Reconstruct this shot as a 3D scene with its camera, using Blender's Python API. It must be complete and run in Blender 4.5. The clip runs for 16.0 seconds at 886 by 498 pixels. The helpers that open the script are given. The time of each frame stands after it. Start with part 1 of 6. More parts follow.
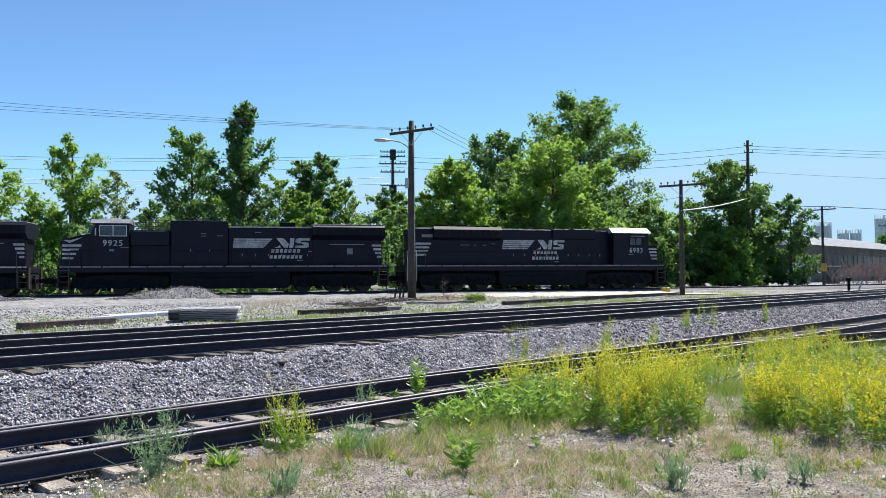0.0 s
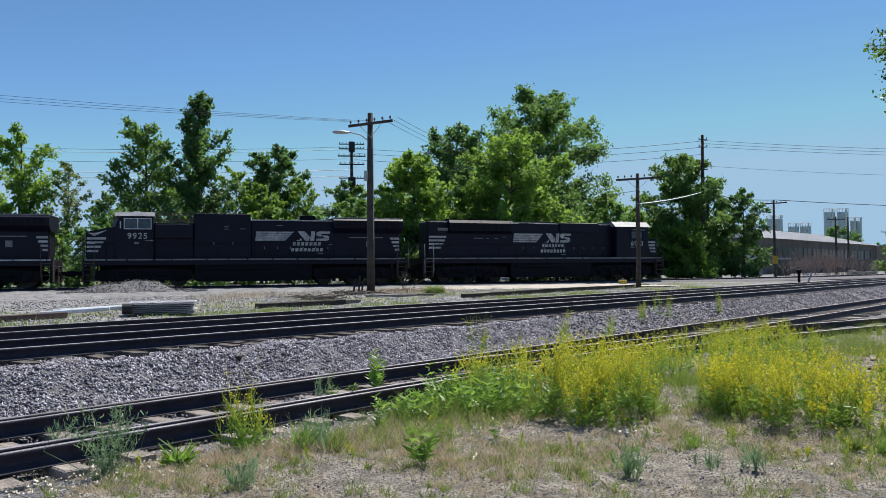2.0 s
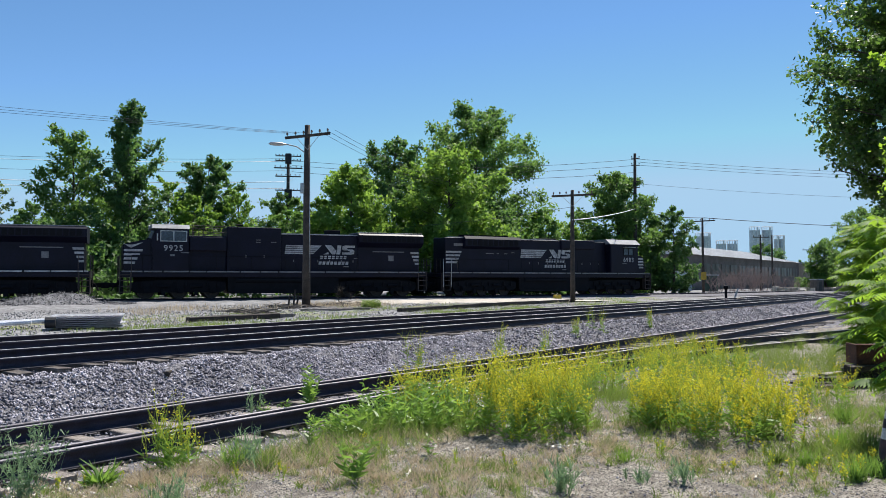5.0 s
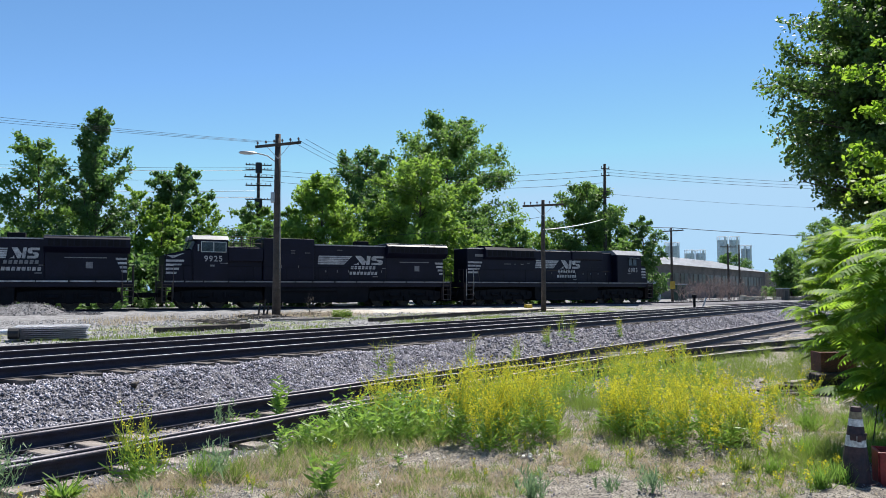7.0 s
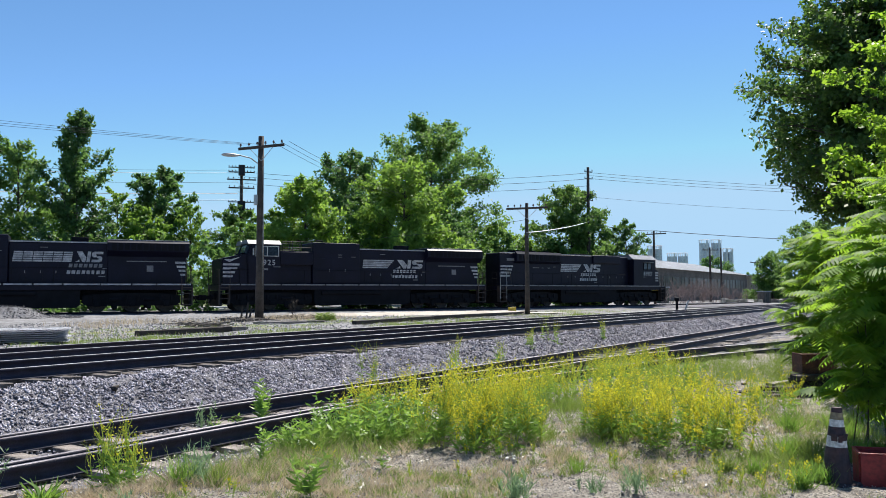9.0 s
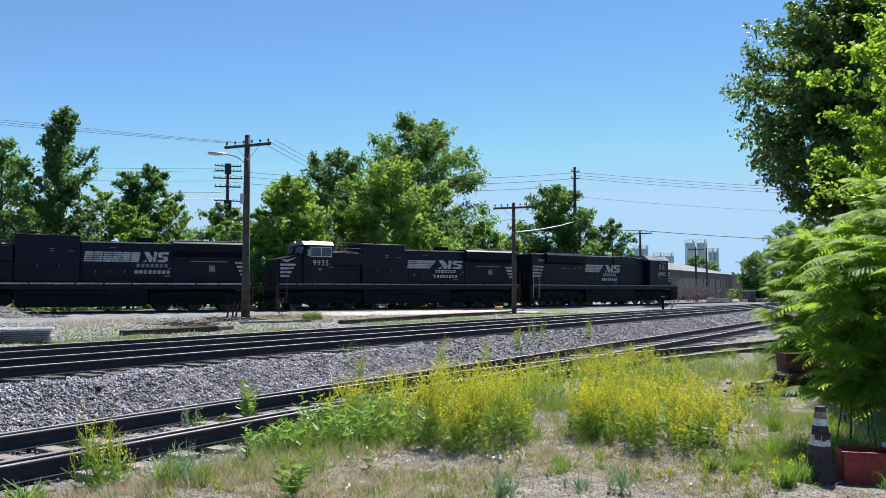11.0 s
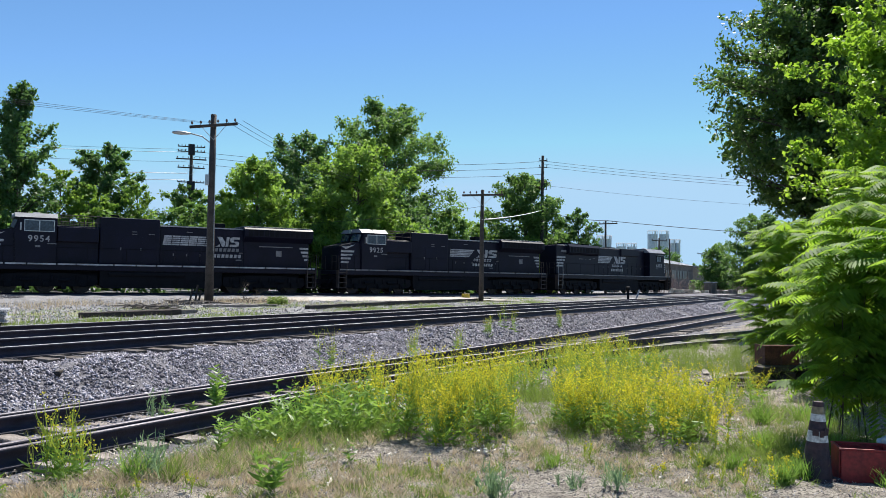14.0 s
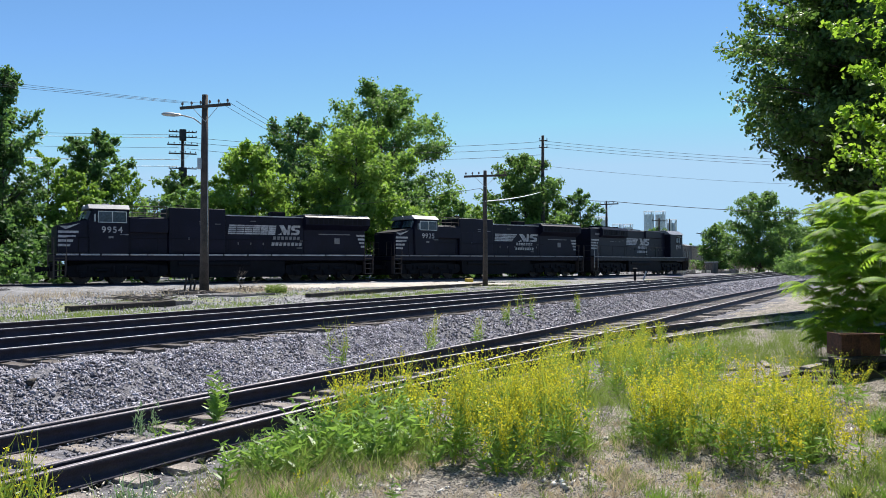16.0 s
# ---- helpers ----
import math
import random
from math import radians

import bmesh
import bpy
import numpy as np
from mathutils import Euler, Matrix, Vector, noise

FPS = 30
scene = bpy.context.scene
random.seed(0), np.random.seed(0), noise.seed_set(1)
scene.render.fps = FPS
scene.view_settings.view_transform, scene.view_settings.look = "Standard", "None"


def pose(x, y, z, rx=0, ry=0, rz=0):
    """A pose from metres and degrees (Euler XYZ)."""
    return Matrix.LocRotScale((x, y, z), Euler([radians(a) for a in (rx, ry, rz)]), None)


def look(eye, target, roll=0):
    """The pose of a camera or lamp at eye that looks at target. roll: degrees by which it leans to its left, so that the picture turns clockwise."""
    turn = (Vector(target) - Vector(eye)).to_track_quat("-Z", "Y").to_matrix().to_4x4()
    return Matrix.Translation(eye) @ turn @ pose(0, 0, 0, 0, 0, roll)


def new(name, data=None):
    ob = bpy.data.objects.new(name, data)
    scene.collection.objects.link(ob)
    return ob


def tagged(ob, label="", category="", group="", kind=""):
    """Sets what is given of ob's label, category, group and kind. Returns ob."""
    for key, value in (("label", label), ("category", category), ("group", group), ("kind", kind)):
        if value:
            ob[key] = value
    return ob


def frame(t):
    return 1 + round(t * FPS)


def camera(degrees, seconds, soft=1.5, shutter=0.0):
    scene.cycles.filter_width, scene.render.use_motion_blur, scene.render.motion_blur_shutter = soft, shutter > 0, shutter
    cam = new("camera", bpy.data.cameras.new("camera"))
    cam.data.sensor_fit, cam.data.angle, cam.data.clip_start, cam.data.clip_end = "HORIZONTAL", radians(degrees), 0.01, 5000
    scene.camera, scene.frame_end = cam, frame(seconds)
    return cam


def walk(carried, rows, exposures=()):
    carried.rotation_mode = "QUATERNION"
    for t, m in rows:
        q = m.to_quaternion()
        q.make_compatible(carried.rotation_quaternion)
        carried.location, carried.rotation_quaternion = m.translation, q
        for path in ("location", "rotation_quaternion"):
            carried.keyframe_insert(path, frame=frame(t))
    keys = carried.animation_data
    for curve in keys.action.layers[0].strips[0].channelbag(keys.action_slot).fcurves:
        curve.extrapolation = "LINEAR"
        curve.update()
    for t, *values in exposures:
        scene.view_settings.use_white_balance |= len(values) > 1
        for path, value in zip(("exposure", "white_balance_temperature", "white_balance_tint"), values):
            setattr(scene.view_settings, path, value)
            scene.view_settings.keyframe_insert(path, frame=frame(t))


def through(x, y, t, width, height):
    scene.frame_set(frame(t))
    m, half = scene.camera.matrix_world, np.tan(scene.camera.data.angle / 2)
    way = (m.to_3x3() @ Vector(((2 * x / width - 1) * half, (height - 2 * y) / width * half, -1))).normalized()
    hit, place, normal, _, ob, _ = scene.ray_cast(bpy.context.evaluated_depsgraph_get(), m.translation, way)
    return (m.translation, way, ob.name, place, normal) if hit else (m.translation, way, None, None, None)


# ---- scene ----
cam = camera(57.84, 16.0, soft=0.45)
ROWS = [
    (0, 0.000, 0.000, 1.644, -0.00, 2.04, 0.42),
    (0.5, 0.006, 0.012, 1.637, -0.90, 1.88, 0.52),
    (1, 0.006, 0.010, 1.638, -1.56, 1.81, 0.50),
    (1.5, 0.002, 0.009, 1.641, -2.38, 1.62, 0.56),
    (2, 0.006, 0.021, 1.646, -2.90, 1.50, 0.52),
    (2.5, 0.008, 0.050, 1.641, -3.86, 1.52, 0.37),
    (3, 0.009, 0.048, 1.650, -4.80, 1.59, 0.23),
    (3.5, 0.016, 0.055, 1.650, -5.63, 1.74, 0.07),
    (4, 0.015, 0.049, 1.656, -6.24, 1.97, 0.05),
    (6.5, 0.033, 0.030, 1.660, -9.03, 3.04, 0.27),
    (7, 0.029, 0.034, 1.660, -9.44, 3.14, 0.24),
    (7.5, 0.032, 0.042, 1.658, -9.71, 3.19, 0.21),
    (8, 0.033, 0.052, 1.653, -10.00, 3.24, 0.22),
    (8.5, 0.031, 0.053, 1.654, -10.34, 3.29, 0.27),
    (9, 0.035, 0.054, 1.648, -10.59, 3.35, 0.28),
    (11.5, 0.040, 0.060, 1.652, -11.90, 3.26, 0.13),
    (12, 0.035, 0.075, 1.648, -12.44, 3.18, -0.07),
    (12.5, 0.059, 0.123, 1.639, -13.13, 3.07, -0.26),
    (13, 0.083, 0.200, 1.639, -13.48, 3.05, -0.47),
    (13.5, 0.040, 0.286, 1.638, -13.87, 2.90, -0.63),
    (14, -0.093, 0.462, 1.642, -14.11, 2.37, -0.66),
    (14.5, -0.134, 0.790, 1.619, -14.19, 1.53, -0.64),
    (15, -0.154, 1.209, 1.655, -14.32, 1.21, -0.53),
    (15.5, -0.210, 1.687, 1.668, -14.50, 1.12, -0.30),
    (16, -0.175, 2.178, 1.670, -14.48, 1.23, 0.29),
]
walk(cam, [(t, pose(x, y, z, 90 + pitch, roll, yaw)) for t, x, y, z, yaw, pitch, roll in ROWS], [(0.0, 0.92), (0.5, 0.65), (1.0, 0.44), (2.5, 0.44), (4.0, 0.51), (6.5, 0.79), (9.0, 0.79), (16.0, 0.77)])

# ---- light: clear noon sky, sun ahead of the camera and to its right ----
SUN_AZ, SUN_EL = 31.0, 57.0
world = bpy.data.worlds.new("sky")
scene.world = world
world.use_nodes = True
wn, wl = world.node_tree.nodes, world.node_tree.links
sky = wn.new("ShaderNodeTexSky")
sky.sky_type, sky.sun_disc = "NISHITA", False
sky.sun_elevation, sky.sun_rotation = radians(SUN_EL), radians(SUN_AZ)
sky.altitude, sky.air_density, sky.dust_density, sky.ozone_density = 3200, 1.0, 0.0, 2.4
wn["Background"].inputs["Strength"].default_value = 0.095
vivid = wn.new("ShaderNodeHueSaturation")
vivid.inputs["Saturation"].default_value, vivid.inputs["Hue"].default_value = 1.09, 0.494
wl.new(sky.outputs[0], vivid.inputs["Color"])
tone = wn.new("ShaderNodeMix")
tone.data_type, tone.blend_type = "RGBA", "MULTIPLY"
tone.inputs["Factor"].default_value, tone.inputs["B"].default_value = 1.0, (0.93, 0.985, 1.03, 1)
wl.new(vivid.outputs[0], tone.inputs["A"])
cap = wn.new("ShaderNodeMix")
cap.data_type, cap.blend_type = "RGBA", "DARKEN"
cap.inputs["Factor"].default_value, cap.inputs["B"].default_value = 1.0, (2.7, 4.2, 5.75, 1)
wl.new(tone.outputs["Result"], cap.inputs["A"])
wl.new(cap.outputs["Result"], wn["Background"].inputs["Color"])
sun = new("sun", bpy.data.lights.new("sun", "SUN"))
sun.data.energy, sun.data.angle, sun.data.color = 5.0, radians(0.53), (1.0, 0.95, 0.87)
sd = Vector((math.sin(radians(SUN_AZ)) * math.cos(radians(SUN_EL)), math.cos(radians(SUN_AZ)) * math.cos(radians(SUN_EL)), math.sin(radians(SUN_EL))))
sun.matrix_world = look(sd * 200, (0, 0, 0))


# ---- materials ----
def nodes_of(name):
    m = bpy.data.materials.new(name)
    m.use_nodes = True
    nt = m.node_tree
    return m, nt.nodes, nt.links, nt.nodes["Principled BSDF"]


def surface(name, base, second=None, scale=3.0, rough=0.7, metal=0.0, bump=0.0, fine=40.0, speck=None, speck_at=0.62, vary=0.0):
    """Two colours mixed by large noise, fine grain and relief, optional specks and a spread between pieces."""
    m, n, l, p = nodes_of(name)
    second = second or tuple(c * 0.7 for c in base)
    co = n.new("ShaderNodeTexCoord")
    big, small = n.new("ShaderNodeTexNoise"), n.new("ShaderNodeTexNoise")
    big.inputs["Scale"].default_value, big.inputs["Detail"].default_value = scale, 6
    small.inputs["Scale"].default_value, small.inputs["Detail"].default_value = fine, 4
    for t in (big, small):
        l.new(co.outputs["Object"], t.inputs["Vector"])
    ramp = n.new("ShaderNodeValToRGB")
    ramp.color_ramp.elements[0].position, ramp.color_ramp.elements[1].position = 0.35, 0.65
    ramp.color_ramp.elements[0].color, ramp.color_ramp.elements[1].color = (*second, 1), (*base, 1)
    l.new(big.outputs["Fac"], ramp.inputs["Fac"])
    grain = n.new("ShaderNodeMix")
    grain.data_type, grain.blend_type = "RGBA", "MULTIPLY"
    grain.inputs["Factor"].default_value = 0.55
    gr = n.new("ShaderNodeValToRGB")
    gr.color_ramp.elements[0].position, gr.color_ramp.elements[1].position = 0.3, 0.7
    gr.color_ramp.elements[0].color, gr.color_ramp.elements[1].color = (0.35, 0.35, 0.35, 1), (1.5, 1.5, 1.5, 1)
    l.new(small.outputs["Fac"], gr.inputs["Fac"])
    l.new(ramp.outputs["Color"], grain.inputs["A"])
    l.new(gr.outputs["Color"], grain.inputs["B"])
    out = grain.outputs["Result"]
    if speck:
        sp, th, mx = n.new("ShaderNodeTexNoise"), n.new("ShaderNodeValToRGB"), n.new("ShaderNodeMix")
        sp.inputs["Scale"].default_value = fine * 0.35
        l.new(co.outputs["Object"], sp.inputs["Vector"])
        th.color_ramp.elements[0].position, th.color_ramp.elements[1].position = speck_at, speck_at + 0.03
        l.new(sp.outputs["Fac"], th.inputs["Fac"])
        mx.data_type = "RGBA"
        l.new(th.outputs["Color"], mx.inputs["Factor"])
        l.new(out, mx.inputs["A"])
        mx.inputs["B"].default_value = (*speck, 1)
        out = mx.outputs["Result"]
    if vary:
        oi, gi, ad, hs, mr = n.new("ShaderNodeObjectInfo"), n.new("ShaderNodeNewGeometry"), n.new("ShaderNodeMath"), n.new("ShaderNodeHueSaturation"), n.new("ShaderNodeMapRange")
        ad.operation = "ADD"
        l.new(oi.outputs["Random"], ad.inputs[0])
        l.new(gi.outputs["Random Per Island"], ad.inputs[1])
        l.new(ad.outputs[0], mr.inputs["Value"])
        mr.inputs["From Max"].default_value = 2.0
        mr.inputs["To Min"].default_value, mr.inputs["To Max"].default_value = 1 - vary, 1 + vary
        l.new(mr.outputs["Result"], hs.inputs["Value"])
        l.new(out, hs.inputs["Color"])
        out = hs.outputs["Color"]
    l.new(out, p.inputs["Base Color"])
    p.inputs["Roughness"].default_value, p.inputs["Metallic"].default_value = rough, metal
    if bump:
        b = n.new("ShaderNodeBump")
        b.inputs["Strength"].default_value, b.inputs["Distance"].default_value = bump, 0.03
        l.new(small.outputs["Fac"], b.inputs["Height"])
        l.new(b.outputs["Normal"], p.inputs["Normal"])
    return m


def leaf_material(name, dark, light, glow, through=0.35, rough=0.45, patch=1.3):
    """Leaves: a colour spread from leaf to leaf and from spray to spray, some light passing through, a soft gloss."""
    m, n, l, p = nodes_of(name)
    gi, ramp, mix, tr = n.new("ShaderNodeNewGeometry"), n.new("ShaderNodeValToRGB"), n.new("ShaderNodeMixShader"), n.new("ShaderNodeBsdfTranslucent")
    co, big, far, both = n.new("ShaderNodeTexCoord"), n.new("ShaderNodeTexNoise"), n.new("ShaderNodeMapRange"), n.new("ShaderNodeMix")
    big.inputs["Scale"].default_value, big.inputs["Detail"].default_value = patch, 2
    l.new(co.outputs["Object"], big.inputs["Vector"])
    far.inputs["From Min"].default_value, far.inputs["From Max"].default_value = 0.3, 0.7
    l.new(big.outputs["Fac"], far.inputs["Value"])
    both.inputs["Factor"].default_value = 0.45
    l.new(gi.outputs["Random Per Island"], both.inputs["A"])
    l.new(far.outputs["Result"], both.inputs["B"])
    ramp.color_ramp.elements[0].color, ramp.color_ramp.elements[1].color = (*dark, 1), (*light, 1)
    ramp.color_ramp.elements[0].position, ramp.color_ramp.elements[1].position = 0.12, 0.88
    l.new(both.outputs["Result"], ramp.inputs["Fac"])
    l.new(ramp.outputs["Color"], p.inputs["Base Color"])
    p.inputs["Roughness"].default_value = rough
    p.inputs["Specular IOR Level"].default_value = 0.4
    tint = n.new("ShaderNodeMix")
    tint.data_type, tint.blend_type = "RGBA", "MIX"
    tint.inputs["Factor"].default_value = 0.6
    l.new(ramp.outputs["Color"], tint.inputs["A"])
    tint.inputs["B"].default_value = (*glow, 1)
    l.new(tint.outputs["Result"], tr.inputs["Color"])
    mix.inputs["Fac"].default_value = through
    l.new(p.outputs[0], mix.inputs[1])
    l.new(tr.outputs[0], mix.inputs[2])
    l.new(mix.outputs[0], n["Material Output"].inputs["Surface"])
    return m


SOIL = surface("dry_soil", (0.53, 0.475, 0.40), (0.235, 0.205, 0.175), 5.5, 0.95, bump=1.0, fine=150, speck=(0.075, 0.066, 0.056), speck_at=0.53)
BALLAST_BED = surface("ballast_bed", (0.19, 0.184, 0.205), (0.055, 0.052, 0.06), 14.0, 0.9, bump=1.0, fine=34)
GRAVEL = surface("pale_gravel", (0.275, 0.27, 0.275), (0.15, 0.147, 0.15), 1.1, 0.95, bump=1.0, fine=9, speck=(0.07, 0.068, 0.066), speck_at=0.58)
VERGE = surface("weedy_verge", (0.12, 0.16, 0.05), (0.22, 0.20, 0.11), 0.35, 0.95, bump=0.5, fine=9)
MEADOW = surface("far_grass", (0.08, 0.12, 0.035), (0.14, 0.14, 0.06), 0.05, 0.95, bump=0.3, fine=2)
STONE = surface("ballast_stone", (0.38, 0.37, 0.42), (0.085, 0.081, 0.098), 9.0, 0.95, bump=0.4, fine=50, vary=1.0)
PALE_STONE = surface("pale_stone", (0.62, 0.58, 0.52), (0.4, 0.36, 0.3), 6.0, 0.9, bump=0.3, fine=60, vary=0.3)
PILE_STONE = surface("heaped_gravel", (0.27, 0.265, 0.275), (0.10, 0.098, 0.105), 3.0, 0.9, bump=1.0, fine=11, vary=0.6)
TIE = surface("weathered_sleeper", (0.33, 0.29, 0.26), (0.15, 0.13, 0.12), 5.0, 0.95, bump=0.8, fine=45, vary=0.3)
TIE_OLD = surface("oily_sleeper", (0.14, 0.12, 0.11), (0.075, 0.064, 0.058), 5.0, 0.95, bump=0.8, fine=45, vary=0.4)
TIE_DARK = surface("creosoted_timber", (0.055, 0.043, 0.035), (0.03, 0.024, 0.02), 4.0, 0.85, bump=0.6, fine=40, vary=0.3)
# Rail sides carry backlit shade and its blue sky tint in their base colour.
RAIL_SIDE = surface("shaded_rail_steel", (0.020, 0.019, 0.042), (0.011, 0.010, 0.022), 6.0, 0.7, bump=0.3, fine=70)
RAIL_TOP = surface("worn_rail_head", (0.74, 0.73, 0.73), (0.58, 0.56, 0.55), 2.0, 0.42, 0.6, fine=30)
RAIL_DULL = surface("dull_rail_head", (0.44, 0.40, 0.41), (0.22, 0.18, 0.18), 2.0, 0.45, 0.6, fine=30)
WOOD_POLE = surface("pole_wood", (0.085, 0.068, 0.058), (0.045, 0.037, 0.033), 3.0, 0.9, bump=0.6, fine=25)
GALV = surface("galvanised_steel", (0.5, 0.5, 0.5), (0.36, 0.36, 0.37), 6.0, 0.4, 0.7, fine=40)
# Sheet metal without metallic response: sky reflection is put into the light base.
BRUSHED = surface("sheet_metal", (0.80, 0.81, 0.84), (0.62, 0.63, 0.67), 4.0, 0.5, 0.0, fine=30)
WIRE = surface("wire", (0.03, 0.03, 0.035), None, 3.0, 0.6, 0.3)
BRIGHT_WIRE = surface("bare_wire", (0.97, 0.97, 0.97), (0.9, 0.9, 0.9), 3.0, 0.85, 1.0)
INSULATOR = surface("porcelain", (0.18, 0.11, 0.08), None, 8.0, 0.25)
# Black paint; its blue cast stands for the bluish light on shaded sides.
LOCO_BLACK = surface("loco_black", (0.0050, 0.0054, 0.0190), (0.0030, 0.0033, 0.0118), 0.8, 0.5, bump=0.05, fine=12)
LOCO_UNDER = surface("loco_underframe", (0.0065, 0.007, 0.0105), (0.0033, 0.0035, 0.0055), 2.0, 0.8, bump=0.3, fine=20)
# Roof base is paled and blued to include the sky's reflection.
LOCO_ROOF_SHEEN = surface("loco_roof_sheen", (0.25, 0.26, 0.29), (0.15, 0.155, 0.175), 1.5, 0.5, fine=20)
LOCO_WHITE = surface("loco_white", (0.46, 0.46, 0.47), (0.27, 0.27, 0.28), 2.2, 0.6, fine=9)
LOCO_GREY = surface("loco_grey", (0.2, 0.2, 0.21), (0.14, 0.14, 0.15), 3.0, 0.6, fine=20)
LOCO_RAIL = surface("loco_handrail", (0.055, 0.036, 0.03), (0.03, 0.023, 0.022), 3.0, 0.6, fine=20)
WHEEL_STEEL = surface("wheel_steel", (0.07, 0.06, 0.055), (0.04, 0.035, 0.03), 4.0, 0.6, 0.5, fine=30)
HOLE_SHADE = surface("hole_shade", (0.03, 0.03, 0.032), None, 3.0, 0.8)
BARK = surface("bark", (0.11, 0.085, 0.065), (0.06, 0.048, 0.04), 4.0, 0.95, bump=0.9, fine=18)
LEAF_MID = leaf_material("leaf_mid", (0.042, 0.105, 0.034), (0.145, 0.250, 0.066), (0.31, 0.53, 0.10), 0.42, 0.58)
LEAF_BRIGHT = leaf_material("leaf_bright", (0.068, 0.150, 0.030), (0.200, 0.330, 0.062), (0.44, 0.68, 0.09), 0.46, 0.58)
LEAF_LIME = leaf_material("leaf_lime", (0.07, 0.15, 0.018), (0.21, 0.35, 0.04), (0.50, 0.78, 0.06), 0.50, 0.5)
LEAF_DARK = leaf_material("leaf_dark", (0.030, 0.080, 0.030), (0.105, 0.190, 0.056), (0.25, 0.47, 0.10), 0.40, 0.58)
LEAF_GREY = leaf_material("leaf_grey", (0.085, 0.13, 0.05), (0.16, 0.22, 0.08), (0.32, 0.44, 0.12), 0.42)
LEAF_OAK = leaf_material("leaf_oak", (0.022, 0.058, 0.016), (0.105, 0.190, 0.044), (0.22, 0.40, 0.06), 0.36, 0.5)
SUMAC_LEAF = leaf_material("sumac_leaf", (0.030, 0.085, 0.020), (0.175, 0.305, 0.046), (0.54, 0.82, 0.065), 0.50, 0.55, 1.8)
SUMAC_LEAF.node_tree.nodes["Principled BSDF"].inputs["Specular IOR Level"].default_value = 0.12
GRASS_GREEN = leaf_material("grass_green", (0.085, 0.15, 0.03), (0.21, 0.28, 0.07), (0.36, 0.48, 0.09), 0.42)
GRASS_DRY = leaf_material("grass_dry", (0.27, 0.205, 0.14), (0.72, 0.60, 0.44), (0.68, 0.57, 0.37), 0.36, 0.7, 6.0)
WEED_BLUE = leaf_material("weed_blue_green", (0.11, 0.19, 0.10), (0.22, 0.32, 0.18), (0.32, 0.48, 0.22), 0.42)
WEED_GREEN = leaf_material("weed_green", (0.07, 0.16, 0.03), (0.19, 0.33, 0.06), (0.40, 0.62, 0.10), 0.45)
YELLOW = leaf_material("mustard_flower", (0.46, 0.42, 0.02), (0.78, 0.70, 0.05), (0.78, 0.72, 0.05), 0.4, 0.7)
MUSTARD_STEM = leaf_material("mustard_stem", (0.17, 0.25, 0.035), (0.33, 0.40, 0.06), (0.45, 0.55, 0.07), 0.42)

for dull in (LOCO_BLACK, LOCO_UNDER):
    dull.node_tree.nodes["Principled BSDF"].inputs["Specular IOR Level"].default_value = 0.22

# ---- geometry helpers ----
PHI = radians(46.4)
US, UP = (math.cos(PHI), math.sin(PHI)), (-math.sin(PHI), math.cos(PHI))


def lay(s, p):
    """Plan place from metres along and across the main line."""
    return s * US[0] + p * UP[0], s * US[1] + p * UP[1]


def along(x, y):
    return x * US[0] + y * US[1], x * UP[0] + y * UP[1]


def np_mesh(name, verts, faces):
    """A mesh from arrays: verts (n, 3) and faces (m, 3 or 4)."""
    me = bpy.data.meshes.new(name)
    verts, faces = np.asarray(verts, dtype=np.float32), np.asarray(faces, dtype=np.int32)
    k = faces.shape[1]
    me.vertices.add(len(verts))
    me.vertices.foreach_set("co", verts.ravel())
    me.loops.add(faces.size)
    me.loops.foreach_set("vertex_index", faces.ravel())
    me.polygons.add(len(faces))
    me.polygons.foreach_set("loop_start", np.arange(0, faces.size, k, dtype=np.int32))
    me.update(calc_edges=True)
    me.validate()
    return me


def part(name, bm, material, parent=None, label="", smooth=False):
    """Links a bmesh or a mesh as one object, under a thing or on its own."""
    if isinstance(bm, bpy.types.Mesh):
        me = bm
    else:
        bmesh.ops.recalc_face_normals(bm, faces=bm.faces)
        me = bpy.data.meshes.new(name)
        bm.to_mesh(me)
        bm.free()
    if not me.materials:
        for m in material if isinstance(material, (list, tuple)) else [material]:
            me.materials.append(m)
    if smooth:
        me.polygons.foreach_set("use_smooth", [True] * len(me.polygons))
    ob = new(name, me)
    ob.parent = parent
    if label:
        ob["label"] = label
    return ob


def thing(name, m, label, category, group=""):
    ob = new(name)
    ob.empty_display_size = 0.1
    ob.matrix_basis = m
    return tagged(ob, label, category, group)


def box(bm, x0, x1, y0, y1, z0, z1, bevel=0.0, turn=None):
    """Adds a box, bevelled if asked, to bm."""
    vs = [bm.verts.new(v) for v in ((x0, y0, z0), (x1, y0, z0), (x1, y1, z0), (x0, y1, z0), (x0, y0, z1), (x1, y0, z1), (x1, y1, z1), (x0, y1, z1))]
    fs = [bm.faces.new([vs[i] for i in f]) for f in ((0, 3, 2, 1), (4, 5, 6, 7), (0, 1, 5, 4), (1, 2, 6, 5), (2, 3, 7, 6), (3, 0, 4, 7))]
    if turn is not None:
        bmesh.ops.transform(bm, matrix=turn, verts=vs)
    if bevel:
        bmesh.ops.bevel(bm, geom=list({e for f in fs for e in f.edges}), offset=bevel, segments=2, affect="EDGES", profile=0.5)
    return bm


def boxed(*a, **k):
    return box(bmesh.new(), *a, **k)


